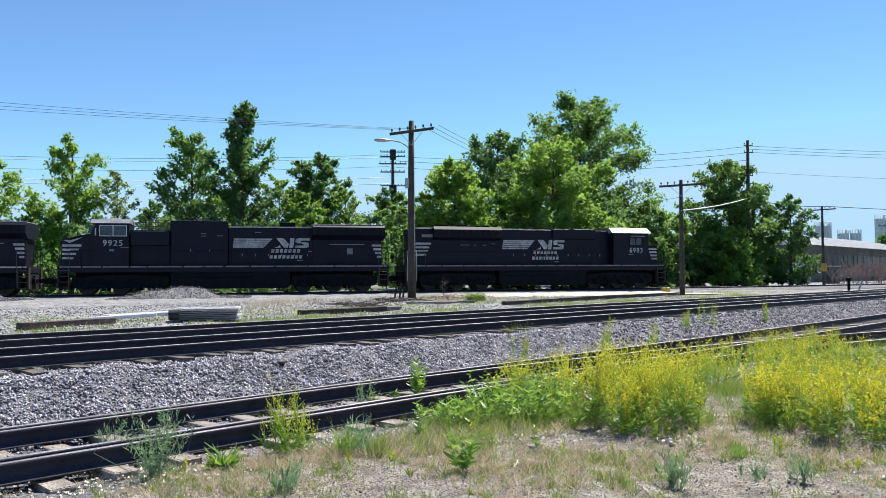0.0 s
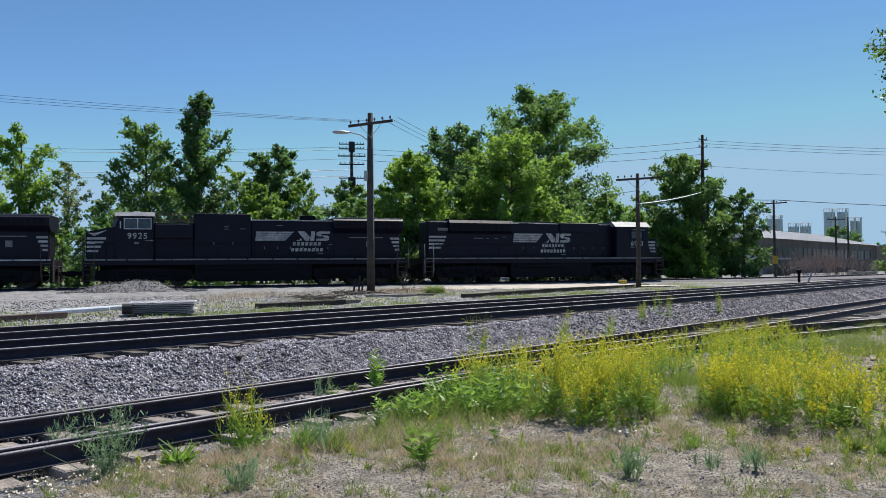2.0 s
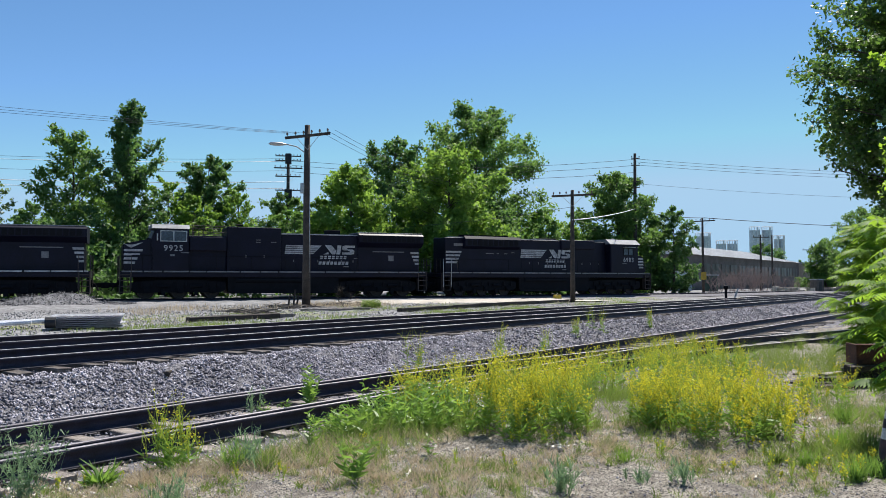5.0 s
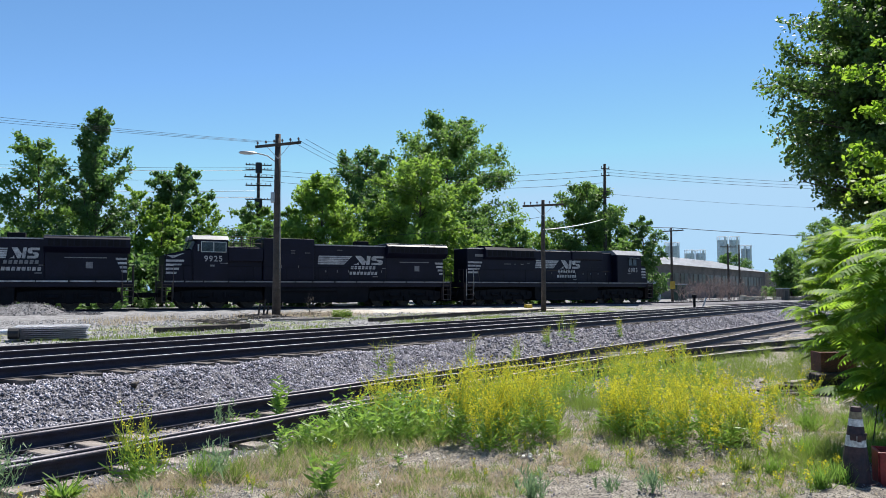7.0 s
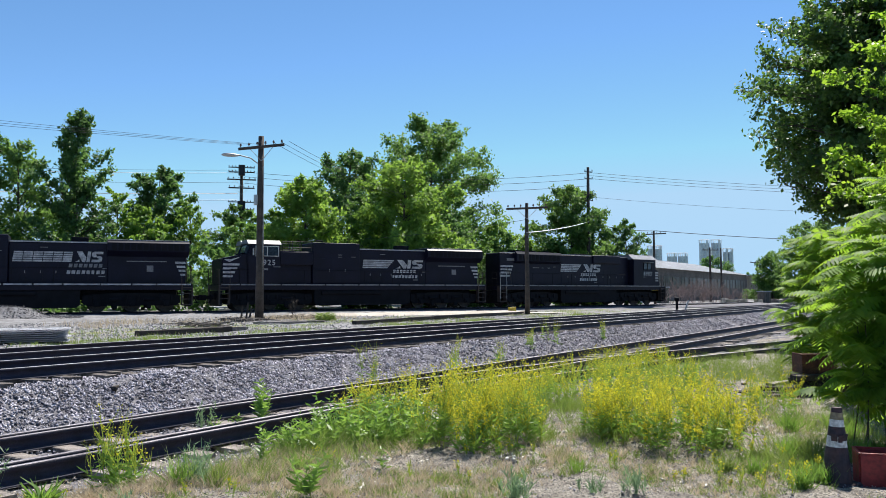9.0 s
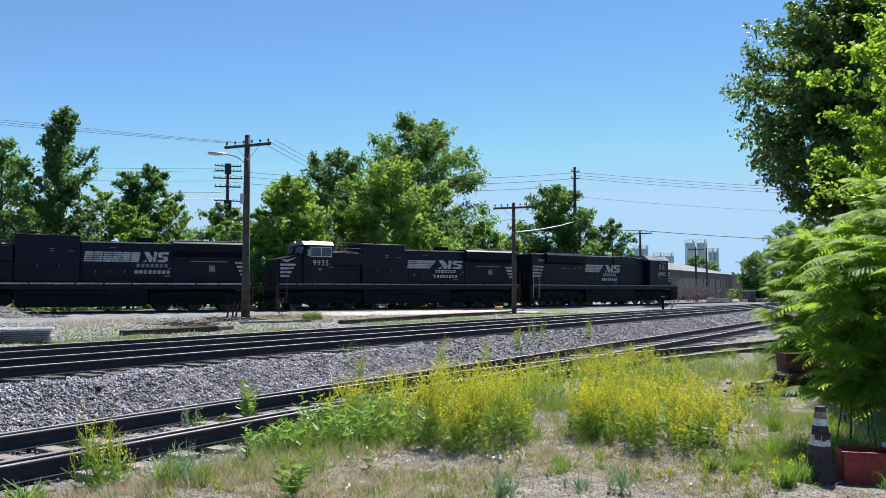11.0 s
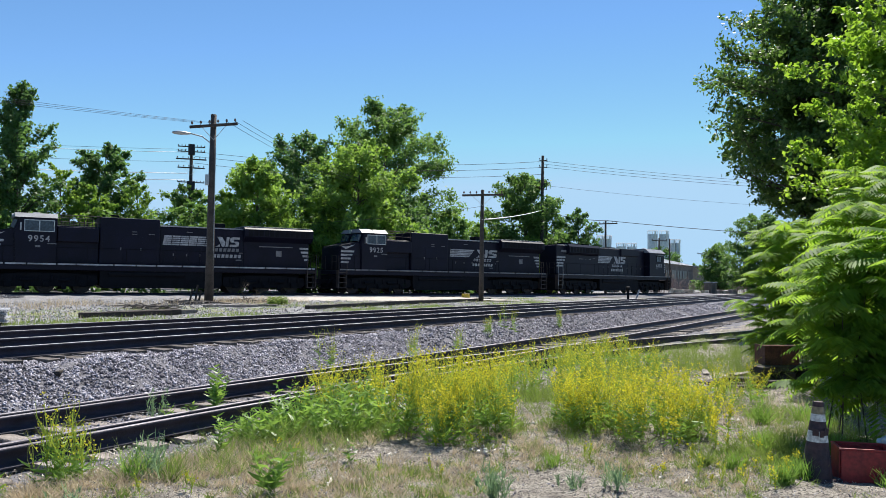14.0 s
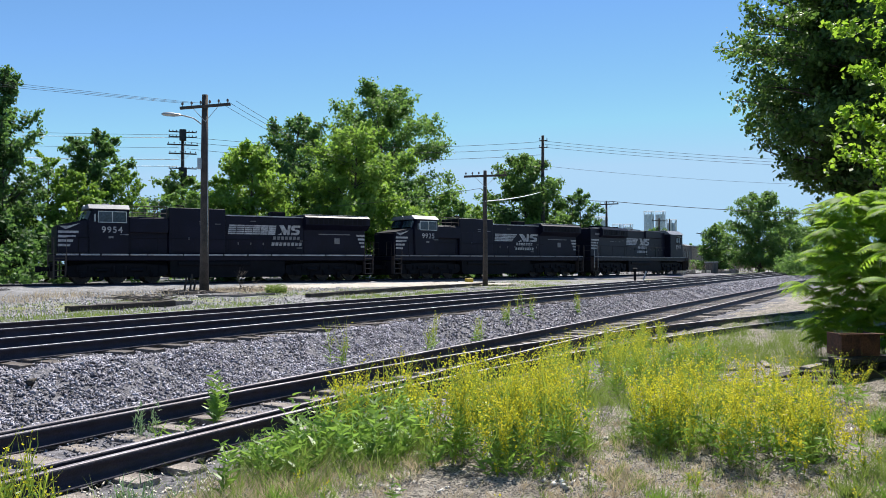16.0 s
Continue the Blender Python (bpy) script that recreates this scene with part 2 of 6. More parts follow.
def tube(bm, pts, radii, sides=8, cap=True):
    """A tapered tube through the points."""
    rings = []
    pts = [Vector(p) for p in pts]
    for i, p in enumerate(pts):
        d = (pts[min(i + 1, len(pts) - 1)] - pts[max(i - 1, 0)]).normalized()
        a = d.cross(Vector((0, 0, 1)) if abs(d.z) < 0.95 else Vector((1, 0, 0))).normalized()
        b = d.cross(a)
        r = radii[i] if isinstance(radii, (list, tuple)) else radii
        rings.append([bm.verts.new(p + (a * math.cos(2 * math.pi * k / sides) + b * math.sin(2 * math.pi * k / sides)) * r) for k in range(sides)])
    for u, v in zip(rings, rings[1:]):
        for k in range(sides):
            bm.faces.new((u[k], u[(k + 1) % sides], v[(k + 1) % sides], v[k]))
    if cap:
        bm.faces.new(rings[0][::-1])
        bm.faces.new(rings[-1])
    return bm


def tubed(pts, radii, sides=8):
    return tube(bmesh.new(), pts, radii, sides)


def prism(bm, outline, y0, y1):
    """Extrudes an outline in x and z from y0 to y1."""
    a = [bm.verts.new((x, y0, z)) for x, z in outline]
    b = [bm.verts.new((x, y1, z)) for x, z in outline]
    n = len(a)
    bm.faces.new(a)
    bm.faces.new(b[::-1])
    for i in range(n):
        bm.faces.new((a[i], b[i], b[(i + 1) % n], a[(i + 1) % n]))
    return bm


# ---- ground: one sheet, raised ballast under the main line ----
def ground_z(s, p):
    s, p = np.asarray(s, dtype=float), np.asarray(p, dtype=float)
    z = np.interp(p, [-400, -20, 4.5, 5.8, 6.6, 9.6, 10.2, 11.0, 17.7, 18.4, 28, 36, 1500], [0.3, 0.1, 0.05, 0.02, -0.055, -0.05, 0.08, 0.375, 0.375, 0.33, 0.50, 0.60, 0.64])
    z = z + 0.03 * np.sin(s * 1.3 + p * 0.7) * np.clip((5.5 - p) / 2, 0, 1) + 0.02 * np.sin(s * 3.1 - p * 2.3)
    return z


def z_at(x, y):
    return float(ground_z(*along(x, y)))


def ground():
    ss = np.unique(np.concatenate([np.arange(-14, 40, 0.3), np.arange(40, 120, 1.5), [-900, -500, -250, -120, -80, -60, -45, -35, -28, -22, -18], np.geomspace(120, 2600, 22)]))
    pp = np.unique(np.concatenate([np.arange(-4, 20, 0.2), np.arange(20, 45, 0.8), [-700, -300, -120, -60, -30, -20, -14, -10, -7], np.geomspace(45, 2400, 26)]))
    S, Pq = np.meshgrid(ss, pp, indexing="ij")
    Z = ground_z(S, Pq) + np.where((np.abs(S) < 45) & (Pq < 20), np.random.RandomState(3).normal(0, 0.012, S.shape), 0)
    X, Y = S * US[0] + Pq * UP[0], S * US[1] + Pq * UP[1]
    n, m = S.shape
    idx = np.arange(n * m).reshape(n, m)
    faces = np.stack([idx[:-1, :-1], idx[1:, :-1], idx[1:, 1:], idx[:-1, 1:]], -1).reshape(-1, 4)
    me = np_mesh("ground", np.stack([X, Y, Z], -1).reshape(-1, 3), faces)
    for mat in (SOIL, BALLAST_BED, GRAVEL, VERGE, MEADOW):
        me.materials.append(mat)
    cs, cp = (S[:-1, :-1] + S[1:, 1:]).ravel() / 2, (Pq[:-1, :-1] + Pq[1:, 1:]).ravel() / 2
    jit = 0.35 * np.sin(cs * 2.1) + 0.25 * np.sin(cs * 5.3 + 1)
    k = np.where(cp < 6.1 + jit, 0, np.where(cp < 17.9 + jit * 0.5, 1, 2))
    k = np.where((cp > 18.1) & (cp < 19.6 + 1.3 * np.sin(cs * 0.45) + jit), 3, k)
    k = np.where((cp > 24 + 3 * jit) & (cp < 25.5 + 3 * jit), 3, k)
    k = np.where((cp > 70) | (cp < -30) | (cs < -60) | (cs > 260), 4, k)
    me.polygons.foreach_set("material_index", k.astype(np.int32))
    me.polygons.foreach_set("use_smooth", [True] * len(me.polygons))
    return tagged(new("ground", me), "dry weedy soil, ballast and pale gravel yard", "ground", kind="structure")


ground()


# ---- tracks ----
RAIL_OUTLINE = [(-0.07, 0.0), (0.07, 0.0), (0.07, 0.012), (0.012, 0.03), (0.010, 0.125), (0.036, 0.135), (0.036, 0.165), (0.028, 0.171), (-0.028, 0.171), (-0.036, 0.165), (-0.036, 0.135), (-0.010, 0.125), (-0.012, 0.03), (-0.07, 0.012)]


def rail(path, z, parent, top, name="rail"):
    """A flanged rail swept along plan points; its running face is worn bright."""
    pts = np.array(path)
    d = np.gradient(pts, axis=0)
    d /= np.linalg.norm(d, axis=1)[:, None]
    nrm = np.stack([-d[:, 1], d[:, 0]], 1)
    o = np.array(RAIL_OUTLINE)
    v = np.concatenate([pts[:, None, :] + nrm[:, None, :] * o[None, :, :1], np.broadcast_to(z + o[None, :, 1:], (len(pts), len(o), 1))], -1)
    n, k = v.shape[:2]
    idx = np.arange(n * k).reshape(n, k)
    j = np.roll(np.arange(k), -1)
    faces = np.stack([idx[:-1][:, :], idx[1:][:, :], idx[1:][:, j], idx[:-1][:, j]], -1)
    me = np_mesh(name, v.reshape(-1, 3), faces.reshape(-1, 4))
    # every face but the head gets the shade-tinted side colour
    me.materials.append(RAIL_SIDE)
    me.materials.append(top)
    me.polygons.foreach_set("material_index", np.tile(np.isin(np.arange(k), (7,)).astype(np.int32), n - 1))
    ob = new(name, me)
    ob.parent = parent
    return ob


def tie_mesh(name, length, width, height, seed):
    r = random.Random(seed)
    bm = boxed(-width / 2, width / 2, -length / 2, length / 2, -height, 0, bevel=0.012)
    for v in bm.verts:
        v.co += Vector((r.uniform(-1, 1), r.uniform(-1, 1), r.uniform(-1, 1))) * 0.008
    bmesh.ops.recalc_face_normals(bm, faces=bm.faces)
    me = bpy.data.meshes.new(name)
    bm.to_mesh(me)
    bm.free()
    return me


def sleepers(parent, line, z, mat, seed, length=2.6, name="sleeper"):
    """Sleepers at the plan places and headings of line."""
    r = random.Random(seed)
    shapes = [tie_mesh(name, length, 0.22, 0.17, seed * 7 + i) for i in range(4)]
    for me in shapes:
        me.materials.append(mat)
    for x, y, a in line:
        ob = new(name, r.choice(shapes))
        ob.parent = parent
        ob.matrix_basis = pose(x, y, z + r.uniform(-0.015, 0.01), r.uniform(-1, 1), r.uniform(-1, 1), math.degrees(a) + r.uniform(-2, 2))


def straight_track(name, label, s0, s1, p0, p1, z, top, tie_mat, tie_from, tie_to, seed, step=0.54):
    """A straight track: near rail at p0, far rail at p1, heads at height z."""
    root = thing(name, Matrix.Identity(4), label, "railway track")
    root["kind"] = "structure"
    for p in (p0, p1):
        rail([lay(s, p) for s in np.concatenate([np.arange(s0, 40, 2.0), np.geomspace(40, s1, 30)])], z - 0.171, root, top)
    n = int((tie_to - tie_from) / step)
    sleepers(root, [(*lay(tie_from + i * step, (p0 + p1) / 2), PHI) for i in range(n)], z - 0.178, tie_mat, seed)
    return root


MAIN_Z, SIDE_Z = 0.61, 0.17
straight_track("main_track", "main line track with bright worn rails on grey ballast", -60, 900, 11.90, 13.45, MAIN_Z, RAIL_TOP, TIE_OLD, -4, 60, 1)
straight_track("main_track", "second main line track with dull rails beyond the first", -60, 900, 15.25, 16.80, MAIN_Z, RAIL_TOP, TIE, 0, 50, 2)
straight_track("siding_track", "old siding track with rusty rails on weathered sleepers", -40, 300, 7.29, 8.795, SIDE_Z, RAIL_DULL, TIE, -6, 60, 3)


def spur():
    """The spur that leaves the siding towards the camera's side."""
    root = thing("spur_track", Matrix.Identity(4), "overgrown spur track curving away from the siding", "railway track")
    root["kind"] = "structure"
    mid = 8.04

    def off(s):
        u = max(0.0, s - 6.0)
        return 0.19 + (u * u / 2 / 58.0 if u < 17 else 17 * 17 / 2 / 58.0 + (u - 17) * 17 / 58.0)

    def head(s):
        return -math.atan(min(max(0.0, s - 6.0), 17.0) / 58.0)

    for side in (-0.7525, 0.7525):
        rail([lay(s - side * math.sin(head(s)), mid - off(s) + side * math.cos(head(s))) for s in np.arange(-12.0, 48, 1.0)], SIDE_Z - 0.171, root, RAIL_DULL)
    sleepers(root, [(*lay(s, mid - off(s)), PHI + head(s)) for s in np.arange(18, 40, 0.56)], SIDE_Z - 0.19, TIE, 5)


spur()

# the connecting curve on which the locomotives run
CURVE = (-42.025423, 47.076027, 0.2040699, 0.0006608, 0.0000863)
CURVE_Z = 0.729


def curve_at(s):
    """Place and heading (radians) at s metres along the connecting curve."""
    x, y, a, k, j = CURVE
    n = 120
    u = np.linspace(0, s, n)
    bend = np.maximum(u - 60.0, 0.0)
    th = a + k * u + 0.5 * j * u * u + 0.00005 * bend * bend
    w = np.full(n, u[1] - u[0])
    w[0] *= 0.5
    w[-1] *= 0.5
    return x + float((np.cos(th) * w).sum()), y + float((np.sin(th) * w).sum()), a + k * s + 0.5 * j * s * s + 0.00005 * max(s - 60.0, 0.0) ** 2


def connecting_track():
    root = thing("connecting_track", Matrix.Identity(4), "curved connecting track on low gravel bed", "railway track")
    root["kind"] = "structure"
    mids = [curve_at(s) for s in np.arange(-60, 113, 1.5)]
    for side in (-0.7525, 0.7525):
        rail([(x - side * math.sin(a), y + side * math.cos(a)) for x, y, a in mids], CURVE_Z - 0.171, root, RAIL_TOP)
    sleepers(root, [(x, y, a) for x, y, a in (curve_at(s) for s in np.arange(-12, 112, 0.6))], CURVE_Z - 0.08, TIE_DARK, 9)
    bm = bmesh.new()
    rows = [[bm.verts.new((x - w * math.sin(a), y + w * math.cos(a), z)) for w, z in ((-3.2, 0.45), (-1.6, 0.63), (1.6, 0.63), (3.2, 0.45))] for x, y, a in mids]
    for u, v in zip(rows, rows[1:]):
        for i in range(3):
            bm.faces.new((u[i], v[i], v[i + 1], u[i + 1]))
    part("ballast_bank", bm, BALLAST_BED, root)


connecting_track()


# ---- locomotives: local x runs from the cab's end, z up from the rail head ----
def text_mesh(body, size, depth=0.004):
    cu = bpy.data.curves.new("text", "FONT")
    cu.body, cu.size, cu.extrude, cu.align_x, cu.offset, cu.space_character = body, size, depth, "CENTER", 0.006, 1.2
    ob = bpy.data.objects.new("text", cu)
    scene.collection.objects.link(ob)
    me = bpy.data.meshes.new_from_object(ob.evaluated_get(bpy.context.evaluated_depsgraph_get()))
    bpy.data.objects.remove(ob)
    me.materials.clear()
    return me


def slanted(bm, x0, x1, z0, z1, y, lean=0.0, thick=0.01):
    """A thin painted patch on a side face at y; lean shifts its top edge along x."""
    s = -1 if y < 0 else 1
    vs = []
    for yy in (y, y + s * thick):
        vs.append([bm.verts.new(v) for v in ((x0, yy, z0), (x1, yy, z0), (x1 + lean, yy, z1), (x0 + lean, yy, z1))])
    a, b = vs
    bm.faces.new(a)
    bm.faces.new(b)
    for i in range(4):
        bm.faces.new((a[i], a[(i + 1) % 4], b[(i + 1) % 4], b[i]))
    return bm


def wheelset_mesh():
    bm = bmesh.new()
    for s in (-1, 1):
        prof = [(0.0, 0.09), (0.14, 0.09), (0.16, 0.03), (0.44, 0.03), (0.46, 0.07), (0.535, 0.07), (0.56, -0.05), (0.53, -0.07), (0.2, -0.05), (0.0, -0.07)]
        rings = []
        for r, y in prof:
            rings.append([bm.verts.new((r * math.cos(2 * math.pi * k / 20), s * (0.74 + y), r * math.sin(2 * math.pi * k / 20))) for k in range(20)])
        for u, v in zip(rings, rings[1:]):
            for k in range(20):
                bm.faces.new((u[k], u[(k + 1) % 20], v[(k + 1) % 20], v[k]))
        for k in range(4):
            a = k * math.pi / 2
            tube(bm, [(0.3 * math.cos(a), s * 0.77, 0.3 * math.sin(a)), (0.3 * math.cos(a), s * 0.81, 0.3 * math.sin(a))], 0.05, 6)
    tube(bm, [(0, -0.8, 0), (0, 0.8, 0)], 0.09, 10)
    bmesh.ops.remove_doubles(bm, verts=bm.verts, dist=0.0005)
    bmesh.ops.recalc_face_normals(bm, faces=bm.faces)
    me = bpy.data.meshes.new("wheelset")
    bm.to_mesh(me)
    bm.free()
    me.materials.append(WHEEL_STEEL)
    return me


WHEELSET = wheelset_mesh()
WHEELS = []


def truck(loco, x0):
    """A three-axle truck: side frames with axle boxes, springs and brake gear."""
    bm = bmesh.new()
    for s in (-1, 1):
        prism(bm, [(x0 - 2.9, 0.58), (x0 - 2.6, 0.40), (x0 + 2.6, 0.40), (x0 + 2.9, 0.58), (x0 + 2.85, 1.06), (x0 + 1.2, 1.2), (x0 - 1.2, 1.2), (x0 - 2.85, 1.06)], s * 1.08, s * 1.22)
        for dx in (-2.03, 0.0, 2.03):
            box(bm, x0 + dx - 0.2, x0 + dx + 0.2, s * 1.18, s * 1.34, 0.36, 0.74, 0.03)
            tube(bm, [(x0 + dx, s * 1.30, 0.53), (x0 + dx, s * 1.42, 0.53)], 0.13, 10)
            for k in (-0.34, 0.34):
                tube(bm, [(x0 + dx + k, s * 1.24, 0.72), (x0 + dx + k, s * 1.24, 1.05)], 0.085, 8)
        for dx in (-1.0, 1.0):
            box(bm, x0 + dx - 0.12, x0 + dx + 0.12, s * 1.16, s * 1.30, 0.22, 0.60)
            tube(bm, [(x0 + dx - 0.35, s * 1.32, 0.80), (x0 + dx + 0.35, s * 1.32, 0.80)], 0.10, 8)
    box(bm, x0 - 0.5, x0 + 0.5, -1.0, 1.0, 0.75, 1.15)
    frame_part = part("truck", bm, LOCO_UNDER, loco)
    for dx in (-2.03, 0.0, 2.03):
        ws = new("wheelset", WHEELSET)
        ws.parent = loco
        ws.matrix_basis = pose(x0 + dx, 0, 0.535)
        WHEELS.append((ws, x0 + dx, 0.535))
    return frame_part


def steps_and_rails(loco, x, d, side, rail_mat):
    """Corner steps with grab rails at platform end x; d is +1 where the platform lies towards +x."""
    for i in range(4):
        z = 0.42 + i * 0.36
        part("step", boxed(min(x, x + d * 0.62), max(x, x + d * 0.62), min(side * 1.15, side * 1.5), max(side * 1.15, side * 1.5), z, z + 0.05), LOCO_RAIL, loco)
    for k in (0.0, 0.62):
        part("step_side", boxed(x + d * k - 0.03, x + d * k + 0.03, min(side * 1.15, side * 1.5), max(side * 1.15, side * 1.5), 0.40, 1.72), LOCO_RAIL, loco)
    for k in (-0.02, 0.66):
        part("grab_rail", tubed([(x + d * k, side * 1.52, 0.7), (x + d * k, side * 1.54, 1.9), (x + d * k, side * 1.5, 2.75)], 0.021, 6), rail_mat, loco)


def end_gear(loco, x, d):
    """Coupler, pilot plate and hoses at the end x; d points outward."""
    part("pilot", box(boxed(min(x - d * 0.05, x - d * 0.2), max(x - d * 0.05, x - d * 0.2), -1.35, 1.35, 0.32, 1.35, 0.02), x - 0.1, x + 0.1, -0.4, 0.4, 0.75, 1.2), LOCO_UNDER, loco)
    part("coupler", box(boxed(min(x, x + d * 0.75), max(x, x + d * 0.75), -0.13, 0.13, 0.76, 1.02, 0.03), min(x + d * 0.55, x + d * 0.85), max(x + d * 0.55, x + d * 0.85), -0.2, 0.24, 0.7, 1.06, 0.04), LOCO_UNDER, loco)
    for y in (-0.7, -0.5, 0.55):
        part("hose", tubed([(x, y, 1.1), (x + d * 0.25, y, 0.95), (x + d * 0.42, y * 0.8, 0.55), (x + d * 0.6, y * 0.6, 0.6)], 0.028, 6), LOCO_UNDER, loco)
    for s in (-1, 1):
        part("end_railing", tubed([(x, s * 1.1, 1.7), (x, s * 1.1, 2.75), (x, s * 0.5, 2.75), (x, s * 0.5, 1.7)], 0.02, 6), LOCO_RAIL, loco)
        part("railing_bar", tubed([(x, s * 1.1, 2.3), (x, s * 0.5, 2.3)], 0.02, 6), LOCO_RAIL, loco)


def outline_patch(bm, pts, y, thick=0.01):
    """A flat painted shape of any outline (x, z) on a side face at y."""
    s = -1 if y < 0 else 1
    a = [bm.verts.new((x, y, z)) for x, z in pts]
    b = [bm.verts.new((x, y + s * thick, z)) for x, z in pts]
    bm.faces.new(a)
    bm.faces.new(b[::-1])
    for i in range(len(pts)):
        bm.faces.new((a[i], b[i], b[(i + 1) % len(pts)], a[(i + 1) % len(pts)]))
    return bm


def horse_mark(loco, x0, x1, z0, z1, y, flip, broken=False):
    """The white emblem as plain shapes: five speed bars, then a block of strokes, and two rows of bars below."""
    w, n, h = x1 - x0, 5, z1 - z0
    tilt = 0.14 * h

    def shape(name, pts, mat=LOCO_WHITE):
        xz = [((x1 - u * w if flip else x0 + u * w) + (0 if flip else tilt * v), z0 + v * h) for u, v in pts]
        part(name, outline_patch(bmesh.new(), xz, y), mat, loco)
    for i in range(n):
        a, b = i / n, (i + 0.74) / n
        if broken:
            for k in range(6):
                shape("emblem_bar", [(0.66 * k / 6, a), (0.66 * (k + 0.93) / 6, a), (0.66 * (k + 0.93) / 6, b), (0.66 * k / 6, b)])
        else:
            shape("emblem_bar", [(0.0, a), (0.40 + 0.11 * a, a), (0.40 + 0.11 * b, b), (0.0, b)])
    o, q = (0.68, 0.32) if broken else (0.535, 0.465)

    def mark(name, *pts):
        shape(name, [(o + q * u, v) for u, v in pts])
    mark("emblem_wedge", (0.02, 0.0), (0.20, 0.0), (0.17, 0.30), (0.13, 0.12))
    mark("emblem_sweep", (0.04, 1.0), (0.24, 1.0), (0.42, 0.42), (0.40, 0.0), (0.30, 0.0))
    mark("emblem_stroke", (0.44, 0.0), (0.56, 0.0), (0.56, 1.0), (0.44, 1.0))
    mark("emblem_block", (0.62, 0.0), (0.92, 0.0), (1.0, 0.10), (1.0, 0.42), (0.94, 0.56), (0.80, 0.58), (0.80, 0.42), (0.86, 0.36), (0.86, 0.24), (0.62, 0.24))
    mark("emblem_block", (0.66, 0.46), (0.78, 0.46), (0.78, 0.62), (0.75, 0.66), (0.75, 0.76), (1.0, 0.76), (1.0, 1.0), (0.68, 1.0), (0.60, 0.90), (0.60, 0.60))
    first = 0.62 if broken else 0.50
    for row, (u0, u1, count) in enumerate(((first + 0.01, first + 0.41, 7), (first, first + 0.45, 8))):
        v = -0.50 - 0.62 * row
        for i in range(count):
            a, e = u0 + (u1 - u0) * i / count, (u1 - u0) / count * 0.70
            shape("lettering_bar", [(a, v), (a + e, v), (a + e, v + 0.34), (a, v + 0.34)], LOCO_WHITE if row or not broken else LOCO_GREY)
    shape("small_lettering", [(first + 0.37, -1.38), (first + 0.45, -1.38), (first + 0.45, -1.28), (first + 0.37, -1.28)], LOCO_GREY)


def side_marks(loco, y, spots):
    """Small stencilled labels on a hood side: (x, z, length, height)."""
    for x, z, ln, hh in spots:
        part("stencil", boxed(x, x + ln, min(y, y * 1.012), max(y, y * 1.012), z, z + hh), LOCO_GREY, loco)


def stripes(loco, x, z0, count, y, w0, w1, d, pitch=0.26, name="warning_stripe"):
    for i in range(count):
        bm = bmesh.new()
        z = z0 + i * pitch
        slanted(bm, x, x + d * (w0 + (w1 - w0) * i / max(1, count - 1)), z, z + 0.14, y, d * 0.03)
        part(name, bm, LOCO_WHITE, loco, "white stripe")


def hood_details(loco, x0, x1, y, z0, z1, step, seed):
    """Access doors with handles and louvres along a hood side."""
    r = random.Random(seed)
    x = x0 + 0.06
    while x + step < x1:
        bm = boxed(x, x + step - 0.05, min(y, y * 1.012), max(y, y * 1.012), z0, z1, 0.008)
        part("hood_door", bm, LOCO_BLACK, loco)
        part("latch", boxed(x + step - 0.15, x + step - 0.10, min(y, y * 1.05), max(y, y * 1.05), (z0 + z1) / 2 - 0.08, (z0 + z1) / 2 + 0.08), LOCO_GREY, loco)
        x += step


def side_sill(loco, half, white):
    """Frame, walkway and the broken white sill stripe."""
    part("underframe", boxed(-half, half, -1.45, 1.45, 1.38, 1.70, 0.03), LOCO_BLACK, loco)
    # Added dark block: shuts out the bright gap below the frame, where shade belongs.
    part("gap_block", boxed(-half + 0.9, half - 0.9, -0.62, 0.62, 0.78, 1.40, 0.02), LOCO_UNDER, loco)
    part("walkway", boxed(-half, half, -1.52, 1.52, 1.70, 1.78, 0.01), LOCO_UNDER, loco)
    for s in (-1, 1):
        x = -half + 0.1
        r = random.Random(4 + s)
        while x < half - 0.3:
            w = min(r.uniform(0.9, 2.2), half - 0.1 - x)
            part("sill_stripe", boxed(x, x + w, min(s * 1.522, s * 1.53), max(s * 1.522, s * 1.53), 1.69, 1.785), white, loco)
            x += w + r.choice((0.06, 0.08, 0.1))
    bm = bmesh.new()
    for s in (-1, 1):
        for i in range(9):
            x = -half + 1.3 + i * (2 * half - 2.6) / 8
            if x > half - 4.6 and half > 0:
                continue
            tube(bm, [(x, s * 1.47, 1.78), (x, s * 1.47, 2.75)], 0.017, 5)
        tube(bm, [(-half + 0.7, s * 1.47, 2.75), (half - 5.0, s * 1.47, 2.75)], 0.017, 5)
    part("side_handrail", bm, LOCO_UNDER, loco)


def fuel_tank(loco, x0, x1):
    bm = prism(bmesh.new(), [(x0, 0.5), (x0 + 0.2, 0.3), (x1 - 0.2, 0.3), (x1, 0.5), (x1, 1.38), (x0, 1.38)], -1.38, 1.38)
    part("fuel_tank", bm, LOCO_UNDER, loco)
    for s in (-1, 1):
        part("air_reservoir", tubed([(x0 + 0.5, s * 1.30, 1.18), (x1 - 2.4, s * 1.30, 1.18)], 0.19, 12), LOCO_UNDER, loco)


